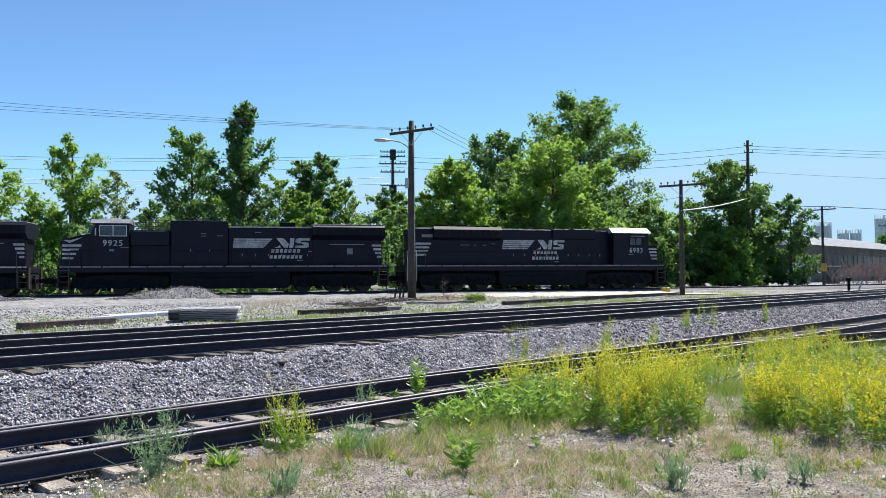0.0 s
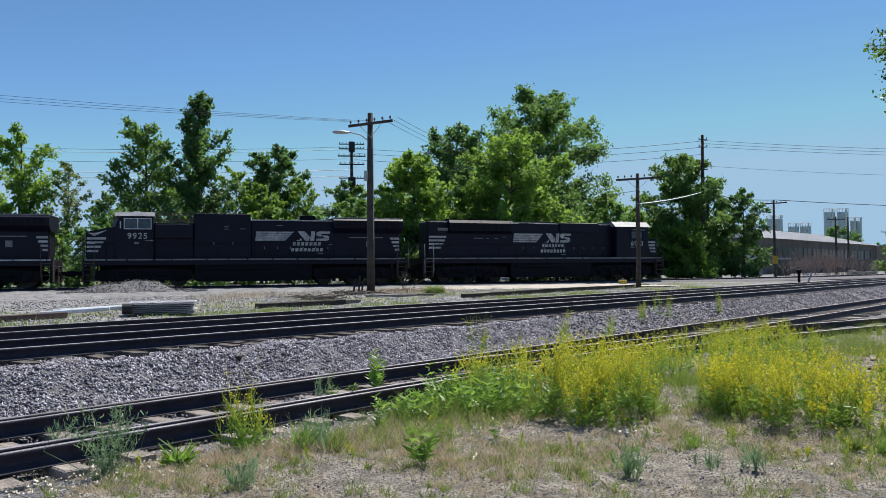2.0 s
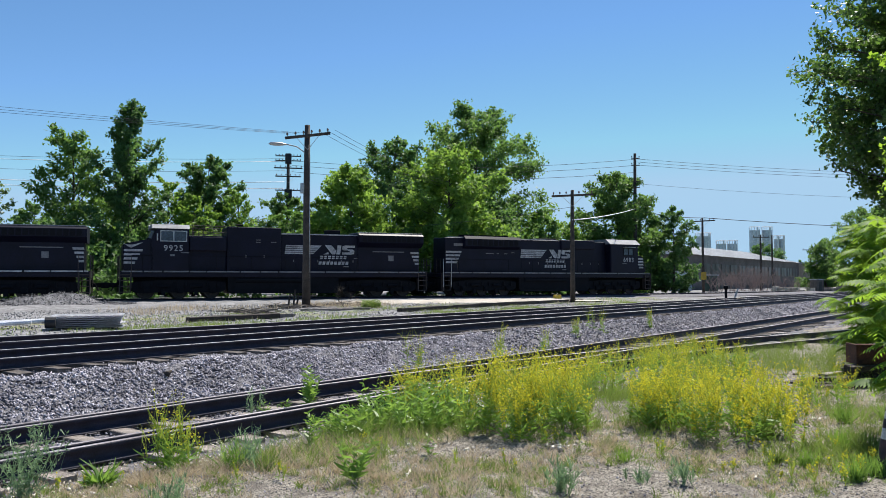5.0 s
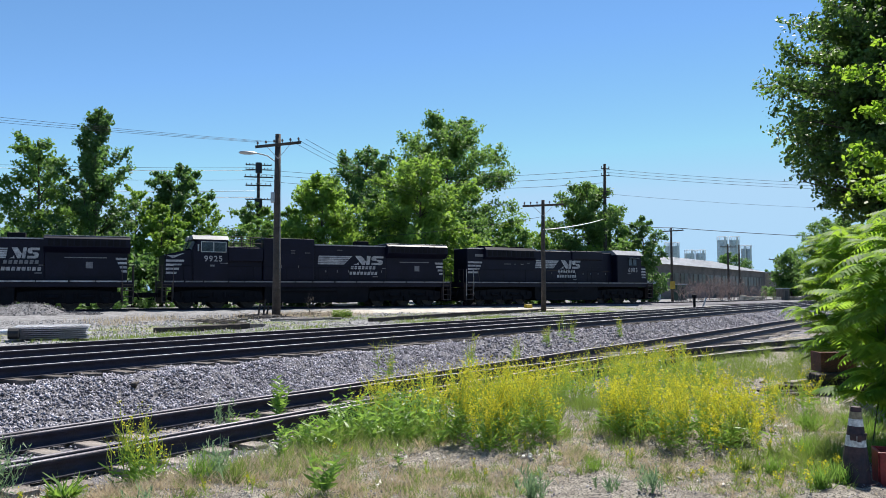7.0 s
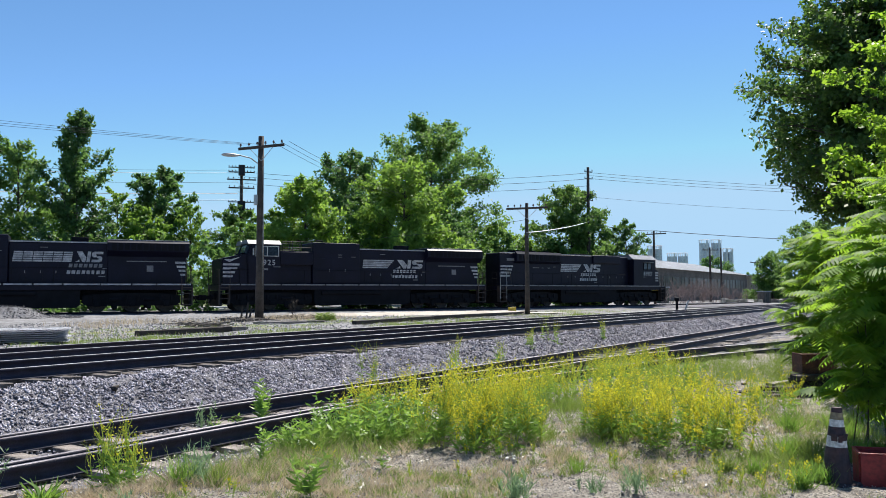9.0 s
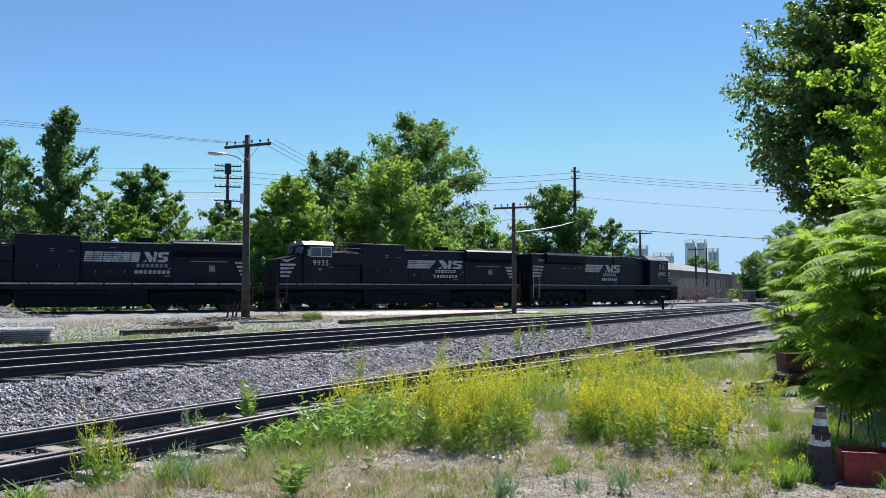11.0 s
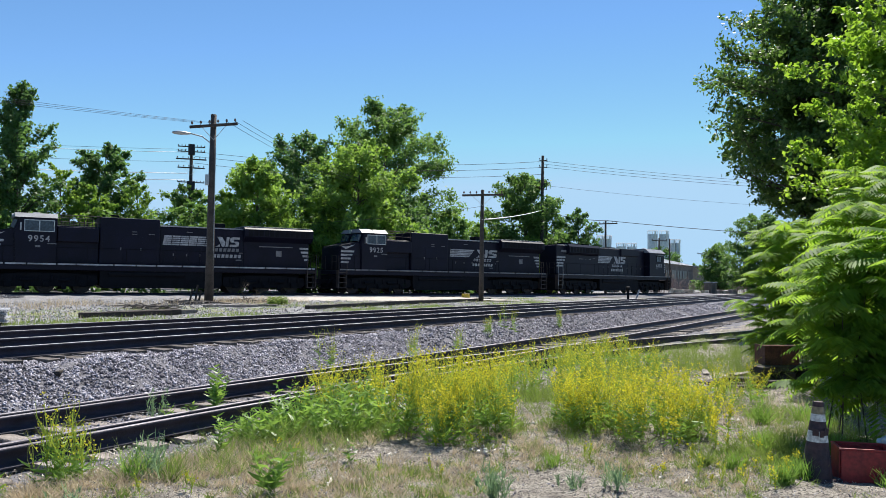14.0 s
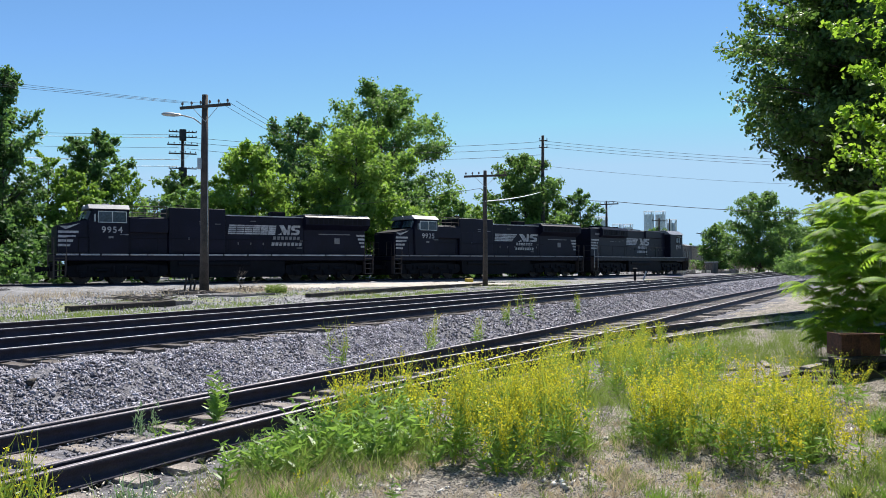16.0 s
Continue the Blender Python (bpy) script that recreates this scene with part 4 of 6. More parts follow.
# (x, y, height, radius, leaf, leaves, leaf size, shape, crown base, label)
TREES = [
    (-36.0, 63.7, 11.0, 3.2, LEAF_BRIGHT, 7000, 0.26, "round", 0.08, "young leafy tree with bright green crown behind the train"),
    (-29.9, 64.5, 12.4, 4.4, LEAF_BRIGHT, 11000, 0.26, "ash", 0.06, "slender bright green tree with spiky top"),
    (-27.1, 66.5, 10.2, 2.4, LEAF_GREY, 3200, 0.22, "round", 0.05, "thin grey-green tree with sparse crown"),
    (-22.0, 70.0, 13.9, 5.6, LEAF_MID, 11500, 0.28, "ash", 0.08, "tall airy ash tree with layered branches"),
    (-17.4, 69.6, 16.4, 5.3, LEAF_DARK, 19000, 0.28, "spire", 0.06, "tall pointed green tree behind the train"),
    (-12.0, 77.5, 12.9, 3.5, LEAF_DARK, 16000, 0.30, "oak", 0.08, "rounded dark green tree behind the train"),
    (-15.0, 73.1, 10.4, 2.3, LEAF_BRIGHT, 5000, 0.26, "round", 0.05, "low bright green tree between taller ones"),
    (-8.9, 74.1, 9.6, 1.9, LEAF_BRIGHT, 4200, 0.24, "round", 0.05, "thin pale green sapling behind the train"),
    (-5.6, 86.9, 10.4, 4.0, LEAF_MID, 12000, 0.30, "oak", 0.05, "low dark rounded tree beside a utility pole"),
    (1.0, 68.4, 11.0, 4.4, LEAF_BRIGHT, 18000, 0.28, "low", 0.05, "spreading bright green tree behind the train"),
    (5.4, 79.6, 15.3, 5.4, LEAF_DARK, 20000, 0.30, "round", 0.08, "tall dense dark green tree"),
    (16.0, 92.5, 21.4, 8.0, LEAF_MID, 42000, 0.34, "round", 0.10, "very tall spreading tree with open crown"),
    (9.2, 66.9, 12.5, 5.0, LEAF_BRIGHT, 30000, 0.28, "round", 0.04, "broad bright green tree close behind the train"),
    (22.5, 88.0, 9.1, 4.2, LEAF_BRIGHT, 8000, 0.30, "low", 0.04, "low bright green thicket tree"),
    (28.0, 78.0, 12.0, 4.8, LEAF_MID, 24000, 0.28, "round", 0.05, "dense dark rounded tree beside a utility pole"),
    (33.0, 76.0, 8.6, 2.9, LEAF_DARK, 7000, 0.26, "low", 0.03, "low dark green shrubby tree"),
    (75.3, 106.0, 12.0, 5.3, LEAF_MID, 17000, 0.32, "round", 0.12, "distant rounded green tree"),
    (87.0, 134.5, 8.6, 4.6, LEAF_MID, 10000, 0.34, "low", 0.05, "distant low green tree"),
    (82.0, 108.0, 8.0, 5.0, LEAF_MID, 10000, 0.32, "low", 0.03, "distant bushy green tree"),
    (104.0, 128.0, 9.5, 6.5, LEAF_DARK, 11000, 0.34, "low", 0.03, "distant dark green trees"),
    (94.0, 168.0, 9.5, 6.0, LEAF_DARK, 9000, 0.38, "low", 0.03, "distant dark green trees"),
    (-26.0, 73.0, 8.0, 3.5, LEAF_DARK, 6000, 0.28, "low", 0.03, "dark undergrowth tree behind the train"),
    (-4.0, 74.0, 7.6, 3.4, LEAF_MID, 6000, 0.28, "low", 0.03, "undergrowth tree behind the train"),
    (-34.5, 68.0, 7.5, 3.4, LEAF_MID, 6000, 0.28, "low", 0.03, "undergrowth tree behind the train"),
    (20.0, 75.0, 7.2, 3.4, LEAF_MID, 6500, 0.28, "low", 0.03, "undergrowth tree behind the train"),
    (14.0, 72.0, 8.2, 3.6, LEAF_DARK, 7000, 0.28, "low", 0.03, "undergrowth tree behind the train"),
    (27.0, 74.0, 5.5, 2.6, LEAF_BRIGHT, 4500, 0.26, "low", 0.03, "bright green shrub beside the track"),
    (-20.0, 76.0, 9.6, 3.4, LEAF_BRIGHT, 7000, 0.28, "low", 0.03, "bushy green tree behind the train"),
    (-12.5, 72.0, 8.8, 3.0, LEAF_BRIGHT, 7000, 0.28, "low", 0.03, "bushy bright green tree behind the train"),
    (-1.5, 71.0, 8.6, 2.6, LEAF_BRIGHT, 6000, 0.28, "low", 0.03, "bushy bright green tree behind the train"),
    (6.0, 70.0, 9.6, 3.6, LEAF_MID, 8000, 0.28, "low", 0.03, "bushy green tree behind the train"),
    (15.5, 77.0, 11.5, 4.0, LEAF_MID, 9000, 0.28, "low", 0.03, "bushy green tree behind the train"),
    (23.5, 79.0, 7.0, 3.0, LEAF_BRIGHT, 6000, 0.28, "low", 0.03, "bushy bright green tree behind the train"),
    (31.0, 79.5, 9.8, 3.2, LEAF_DARK, 8000, 0.28, "low", 0.03, "bushy dark green tree beside a pole"),
    (-43.0, 62.0, 11.5, 3.4, LEAF_MID, 7000, 0.28, "round", 0.05, "leafy green tree behind the train"),
]
for i, (x, y, h, r, leaf, n, size, shape, base, label) in enumerate(TREES):
    dense = n > 15000
    tree(x, y, h, r, leaf, int(n * 1.25), size * 0.97, label, 100 + i, base, shape, limbs=72 if dense else 42, sprays=15 if dense else 12, fluff=0.10 if dense else 0.12)
tree(20.95, 24.0, 13.2, 4.8, LEAF_OAK, 185000, 0.142, "large dense oak tree with dark glossy crown", 47, 0.31, "oak", trunk_r=0.28, limbs=210, sprays=15, fluff=0.06)


# ---- poles, lamp and wires ----
def insulator(bm_x, y, z, root):
    part("insulator", tube(tubed([(bm_x, y, z), (bm_x, y, z + 0.10)], 0.018, 5), [(bm_x, y, z + 0.08), (bm_x, y, z + 0.14), (bm_x, y, z + 0.2)], [0.05, 0.055, 0.03], 7), INSULATOR, root)


def utility_pole(x, y, h, label, arms=(), r=0.16, lean=(0, 0), turn=0.0):
    """A tapered wooden pole; arms: (height, half length, tilt degrees, pins)."""
    z = z_at(x, y) - 0.1
    root = thing("utility_pole", pose(x, y, z, lean[0], lean[1], turn), label, "utility pole")
    part("pole", tubed([(0, 0, 0), (0.01, 0, h * 0.3), (-0.01, 0.01, h * 0.65), (0, 0, h + 0.1)], [r * 1.15, r, r * 0.88, r * 0.72], 10), WOOD_POLE, root, smooth=True)
    for az, half, tilt, pins in arms:
        m = Matrix.Translation((0, -r * 0.95, az)) @ Matrix.Rotation(radians(-tilt), 4, "Y")
        bm = boxed(-half, half, -0.055, 0.055, -0.065, 0.065, 0.01)
        bmesh.ops.transform(bm, matrix=m, verts=bm.verts)
        part("crossarm", bm, WOOD_POLE, root)
        for k in range(pins):
            u = -half + 0.12 + (2 * half - 0.24) * k / max(1, pins - 1)
            if abs(u) < 0.12:
                continue
            p = m @ Vector((u, 0, 0.06))
            insulator(p.x, p.y, p.z, root)
        for s in (-1, 1):
            e = m @ Vector((s * half * 0.5, 0, -0.05))
            part("brace", tubed([e, (0, -r * 0.9, az - 0.7)], 0.014, 5), GALV, root)
    return root


pole_a = utility_pole(-1.57, 40.1, 9.0, "weathered wooden pole with tilted crossarm and street lamp", [(8.55, 1.12, 9, 6)], 0.19, (0, 0.2), 8)
part("lamp_arm", tubed([(-0.15, 0, 7.75), (-0.5, 0, 8.0), (-1.0, 0, 8.1)], 0.03, 8), GALV, pole_a)
lamp = bmesh.new()
prof = [(-1.0, 0.05), (-1.1, 0.1), (-1.35, 0.16), (-1.6, 0.17), (-1.8, 0.12), (-1.88, 0.03)]
rings = []
for px_, w_ in prof:
    rings.append([lamp.verts.new((px_, w_ * math.cos(2 * math.pi * k / 12), 8.1 + 0.55 * w_ * math.sin(2 * math.pi * k / 12))) for k in range(12)])
for u, v in zip(rings, rings[1:]):
    for k in range(12):
        lamp.faces.new((u[k], u[(k + 1) % 12], v[(k + 1) % 12], v[k]))
lamp.faces.new(rings[0])
lamp.faces.new(rings[-1])
part("lamp_head", lamp, GALV, pole_a, "pale grey cobra-head lamp", smooth=True)
part("conduit", tubed([(0.13, -0.13, 0.1), (0.12, -0.12, 7.6)], 0.02, 5), GALV, pole_a)
part("meter_box", boxed(-0.32, -0.14, -0.12, 0.1, 5.7, 6.2, 0.02), GALV, pole_a)
for dx, dz in ((-0.9, 0.75), (-0.65, 0.95), (-0.5, 0.7)):
    part("stub_post", tubed([(dx, -0.2, 0), (dx + 0.12, -0.15, dz)], 0.05, 6), TIE_DARK, pole_a)

pole_b = utility_pole(15.02, 50.42, 7.25, "slim wooden pole with a level crossarm", [(7.0, 1.35, 2.5, 7)], 0.15, (0, 0.3), -10)
pole_c = utility_pole(29.1, 76.2, 14.0, "tall wooden pole with insulators on its sides", [], 0.19, (0, 0.4), 0)
for z_ in (13.6, 12.9, 11.3, 10.7):
    for s_ in (-1, 1):
        part("bracket", boxed(min(0, s_ * 0.42), max(0, s_ * 0.42), -0.2, -0.1, z_ - 0.04, z_ + 0.04), WOOD_POLE, pole_c)
        insulator(s_ * 0.38, -0.15, z_ + 0.03, pole_c)
pole_d = utility_pole(-5.4, 87.3, 15.1, "tall pole crowded with crossarms, insulators and a transformer", [(13.6, 1.5, 0, 6), (12.7, 1.35, 0, 6)], 0.22, (0, 0), 5)
part("transformer", tubed([(0, -0.45, 14.0), (0, -0.45, 15.1)], 0.34, 12), WIRE, pole_d)
part("cutout_box", boxed(-0.4, 0.4, -0.5, 0, 10.3, 11.3, 0.05), WIRE, pole_d)
for z_ in (10.4, 11.2, 14.4, 14.9):
    for s_ in (-1, 1):
        part("bracket", boxed(min(0, s_ * 1.35), max(0, s_ * 1.35), -0.2, -0.1, z_ - 0.05, z_ + 0.05), WOOD_POLE, pole_d)
        for u_ in (0.6, 0.95, 1.3):
            insulator(s_ * u_, -0.15, z_, pole_d)
pole_e = utility_pole(41.9, 88.3, 8.7, "wooden pole with crossarm beside the shed", [(8.4, 1.4, 3, 6)], 0.15, (0, 0), -10)
part("warning_sign", boxed(-0.3, 0.3, -0.22, -0.18, 1.6, 2.5, 0.01), surface("yellow_sign", (0.55, 0.36, 0.04), None, 4, 0.6), pole_e, "faded yellow warning sign")
utility_pole(61.8, 111.3, 8.2, "wooden pole with crossarm in front of the silos", [(7.9, 1.3, 0, 4)], 0.17)
utility_pole(66.0, 115.5, 8.4, "bare grey pole beside another pole", [], 0.15)
utility_pole(86.1, 137.6, 7.4, "distant wooden pole with crossarm", [(7.2, 1.6, 0, 4)], 0.16)
utility_pole(92.0, 124.0, 7.0, "distant wooden pole with crossarm", [(6.8, 1.6, 0, 4)], 0.16)


def wire(a, b, sag, r, mat, name="overhead_wire", label="thin overhead wire between poles"):
    a, b = Vector(a), Vector(b)
    pts = [a.lerp(b, t) - Vector((0, 0, 4 * sag * t * (1 - t))) for t in [i / 14 for i in range(15)]]
    return tagged(part(name, tubed(pts, r, 8), mat, smooth=True), label, "wire", "overhead wires")


for k_ in range(3):
    o_ = k_ * 0.45
    wire((-2.6 + o_, 39.8 + 0.1 * k_, 9.05 + 0.08 * o_), (-44 + o_, 22.6, 9.6 + 0.25 * k_), 0.5, 0.007, WIRE)
    wire((-0.9 + o_ * 0.8, 40.0, 9.2 + 0.05 * k_), (14 + o_, 82, 11.2 + 0.2 * k_), 0.7, 0.010, WIRE)
for k_, (za, zb, mat_, r_) in enumerate(((14.8, 14.2, BRIGHT_WIRE, 0.026), (15.1, 14.5, WIRE, 0.016), (13.8, 13.3, WIRE, 0.014), (12.6, 12.4, BRIGHT_WIRE, 0.034), (11.9, 12.1, BRIGHT_WIRE, 0.030))):
    wire((-5.8, 87.1, za), (-60, 76.5, zb), 0.7, r_, mat_)
for k_, (za, zb) in enumerate(((14.9, 13.9), (14.4, 13.3), (13.7, 12.6))):
    wire((-5.0, 87.1, za), (29.0, 76.0, zb), 0.8, 0.018, WIRE)
    wire((29.3, 76.0, 13.95 - 0.3 * k_), (96, 84, 14.6 - 0.35 * k_), 0.8, 0.016, WIRE)
wire((29.1, 76.0, 11.5), (96, 84, 12.0), 1.0, 0.012, WIRE)
wire((29.1, 76.0, 9.0), (15.02, 50.3, 5.75), 0.15, 0.03, BRIGHT_WIRE, label="thick pale service cable between two poles")
wire((29.1, 76.0, 8.9), (42, 88.2, 9.2), 0.25, 0.035, WIRE)
wire((42, 88.2, 9.2), (118, 104, 9.8), 0.9, 0.035, WIRE)
wire((15.0, 50.3, 6.6), (2, 69, 6.4), 0.3, 0.012, WIRE)
tagged(part("guy_wire", tubed([(17.0, 21.3, 5.6), (18.2, 21.8, 3.4)], 0.008, 5), WIRE), "thin slack wire below the oak crown", "wire")


# ---- loose things in the yard ----
def stone_mesh(rng, n, centre, size, squash=0.7):
    """n rough stones: jittered three-sided double pyramids, six faces each."""
    base = np.array([[1, 0, 0], [-0.5, 0.87, 0], [-0.5, -0.87, 0], [0, 0, 1], [0, 0, -1]], dtype=float)
    tri = np.array([[0, 1, 3], [1, 2, 3], [2, 0, 3], [1, 0, 4], [2, 1, 4], [0, 2, 4]])
    v = base[None] + rng.normal(0, 0.28, (n, 5, 3))
    v *= (size[:, None, None] if np.ndim(size) else size) * np.array([1.0, 0.8, squash])
    q = rng.normal(size=(n, 4))
    q /= np.linalg.norm(q, axis=1)[:, None]
    w, x, y, z = q.T
    R = np.stack([1 - 2 * (y * y + z * z), 2 * (x * y - z * w), 2 * (x * z + y * w), 2 * (x * y + z * w), 1 - 2 * (x * x + z * z), 2 * (y * z - x * w), 2 * (x * z - y * w), 2 * (y * z + x * w), 1 - 2 * (x * x + y * y)], -1).reshape(n, 3, 3)
    v = np.einsum("nij,nkj->nki", R, v) + centre[:, None, :]
    f = tri[None] + 5 * np.arange(n)[:, None, None]
    return v.reshape(-1, 3), f.reshape(-1, 3)


def gravel_heap(x, y, lx, ly, h, turn, seed, label):
    rng = np.random.RandomState(seed)
    n, m = 46, 26
    U, V = np.meshgrid(np.linspace(-1, 1, n), np.linspace(-1, 1, m), indexing="ij")
    R = np.sqrt(U * U + V * V)
    hump = np.maximum(0, 1 - R) * (0.75 + 0.25 * np.cos(3.2 * U + 0.8) + 0.22 * np.sin(7 * U + 2 * V))
    Z = h * np.minimum(hump * 1.35, 1.0) + rng.normal(0, 0.02, U.shape) * (R < 0.95) - 0.04
    idx = np.arange(n * m).reshape(n, m)
    f = np.stack([idx[:-1, :-1], idx[1:, :-1], idx[1:, 1:], idx[:-1, 1:]], -1).reshape(-1, 4)
    root = thing("gravel_heap", pose(x, y, z_at(x, y), 0, 0, turn), label, "gravel heap")
    part("mound", np_mesh("heap", np.stack([U * lx, V * ly, Z], -1).reshape(-1, 3), f), PILE_STONE, root)
    k = rng.randint(0, n * m, 3800)
    c = np.stack([U.ravel()[k] * lx, V.ravel()[k] * ly, np.maximum(Z.ravel()[k], 0)], -1) + rng.normal(0, 0.05, (3800, 3))
    v, f = stone_mesh(rng, 3800, c, rng.uniform(0.02, 0.058, 3800))
    tagged(part("gravel", np_mesh("gravel", v, f), PILE_STONE, root), kind="stuff")


gravel_heap(-14.7, 45.2, 3.7, 1.8, 0.62, 12, 5, "long low heap of dumped grey gravel")
gravel_heap(-24.5, 42.5, 2.2, 1.6, 0.5, 10, 6, "small heap of grey gravel")
gravel_heap(-29.5, 41.0, 3.0, 1.9, 0.5, 10, 7, "small heap of grey gravel")


def sheet_stack():
    """Stacked corrugated sheets with a black roll at one end."""
    x, y = -7.15, 24.3
    root = thing("sheet_stack", pose(x, y, z_at(x, y), 0, 0, 12), "stack of grey corrugated metal sheets on the gravel", "metal sheets")
    for i in range(7):
        bm = bmesh.new()
        n = 24
        o = random.Random(i).uniform(-0.06, 0.06)
        w = 0.55
        top = [bm.verts.new((-0.95 + o + (0 if k % 1 else 0), -w + 2 * w * k / n, 0.04 + i * 0.055 + 0.014 * math.cos(k * math.pi))) for k in range(n + 1)]
        end = [bm.verts.new((0.95 + o, v.co.y, v.co.z)) for v in top]
        for k in range(n):
            bm.faces.new((top[k], top[k + 1], end[k + 1], end[k]))
        bmesh.ops.solidify(bm, geom=bm.faces[:], thickness=0.02)
        part("sheet", bm, BRUSHED, root)
    for b0 in (-0.7, 0.6):
        part("bearer", boxed(b0, b0 + 0.1, -0.55, 0.55, -0.02, 0.03), TIE_DARK, root)
    part("black_roll", tubed([(-1.02, -0.62, 0.2), (-0.75, -0.62, 0.2)], 0.15, 12), WIRE, root, "black rubber roll")


sheet_stack()
for x_, y_, a_, l_ in ((-8.9, 24.0, 8, 1.0), (-9.4, 23.6, 14, 0.9), (-9.2, 24.5, 10, 1.1)):
    tagged(part("pipe", tubed([(x_ - l_, y_ - l_ * math.tan(radians(a_)), z_at(x_, y_) + 0.12), (x_ + l_, y_ + l_ * math.tan(radians(a_)), z_at(x_, y_) + 0.22)], 0.06, 10), BRUSHED), "pale metal pipe lying on the gravel", "pipe", "pipes beside the sheets")


def lying_timber(x, y, a, length, w, h, mat, label, name="old_timber", group="old timbers in the yard", lift=0.0):
    me = tie_mesh(name, length, w, h, int(abs(x * 31 + y * 7)))
    me.materials.append(mat)
    ob = new(name, me)
    ob.matrix_basis = pose(x, y, z_at(x, y) + h - 0.015 + lift, 0, 0, a - 90)
    return tagged(ob, label, "timber", group)


RUST = surface("rusty_steel", (0.16, 0.065, 0.038), (0.085, 0.04, 0.028), 5.0, 0.8, 0.2, bump=0.3, fine=40)
lying_timber(-10.1, 21.7, 63, 2.9, 0.26, 0.17, surface("beam_rust", (0.10, 0.06, 0.05), (0.05, 0.035, 0.032), 5.0, 0.8, bump=0.3, fine=40), "rusty steel beam lying on weedy gravel", "steel_beam")
lying_timber(-3.7, 28.6, 42, 3.3, 0.26, 0.20, TIE_DARK, "old dark sleeper lying beside the track")
lying_timber(-3.2, 29.3, 44, 2.8, 0.24, 0.18, TIE_DARK, "old dark sleeper lying beside the track")
lying_timber(-2.6, 30.3, 30, 2.2, 0.20, 0.16, TIE, "bleached broken timber near the pole")
lying_timber(-0.5, 36.5, 20, 2.4, 0.18, 0.12, TIE, "bleached broken timber near the pole")
lying_timber(0.6, 37.5, -15, 1.8, 0.16, 0.10, TIE, "bleached broken timber near the pole")
for k_ in range(9):
    t_ = k_ / 9
    lying_timber(3.4 + 13.6 * t_, 36.3 + 17.2 * t_, 51 + random.Random(k_).uniform(-2, 2), 2.4, 0.24, 0.20, TIE_DARK, "dark sleeper in a row beside the yard", "old_timber")
lying_timber(13.0, 52.6, 40, 2.6, 0.24, 0.2, TIE_DARK, "old dark sleeper lying beside the pole")

slab = bmesh.new()
rng_ = np.random.RandomState(12)
n_, m_ = 40, 12
grid_ = [[slab.verts.new((-2 + 21 * i / (n_ - 1), -2.6 + 5.2 * j / (m_ - 1), 0.16 * max(0, 1 - (2 * j / (m_ - 1) - 1) ** 2) * min(1, 6 * min(i, n_ - 1 - i) / n_) + rng_.normal(0, 0.01) - 0.03)) for j in range(m_)] for i in range(n_)]
for i in range(n_ - 1):
    for j in range(m_ - 1):
        slab.faces.new((grid_[i][j], grid_[i + 1][j], grid_[i + 1][j + 1], grid_[i][j + 1]))
ob_ = part("sand_bank", slab, surface("pale_sand", (0.50, 0.45, 0.39), (0.38, 0.34, 0.29), 0.6, 0.95, bump=0.4, fine=20), smooth=True)
ob_.matrix_basis = pose(-0.5, 47.2, 0.52, 0, 0, 21)
tagged(ob_, "low pale bank of sand and fines beside the curve", "ground", kind="structure")


def switch_stand():
    x, y = 27.2, 53.8
    root = thing("switch_stand", pose(x, y, z_at(x, y) + 0.1), "dark switch stand beside the main line", "switch stand")
    part("post", tubed([(0, 0, 0), (0, 0, 0.75)], 0.09, 10), LOCO_UNDER, root)
    part("lamp_housing", tubed([(0, 0, 0.7), (0, 0, 0.78), (0, 0, 0.95), (0, 0, 1.0)], [0.12, 0.17, 0.17, 0.08], 10), LOCO_UNDER, root)
    part("lever", tubed([(0.9, 0.5, 0.1), (1.25, 0.65, 0.75)], 0.06, 8), LOCO_WHITE, root, "white painted lever")
    part("base", boxed(-0.4, 1.4, -0.3, 0.7, -0.1, 0.08, 0.02), TIE_DARK, root)


switch_stand()
tagged(part("yellow_marker", boxed(-0.25, 0.25, -0.15, 0.15, 0, 0.3, 0.03), surface("yellow_paint", (0.6, 0.42, 0.03), None, 4, 0.5)), "small yellow marker block on the ground", "marker").matrix_basis = pose(14.6, 52.6, z_at(14.6, 52.6) + 0.1, 0, 0, 20)


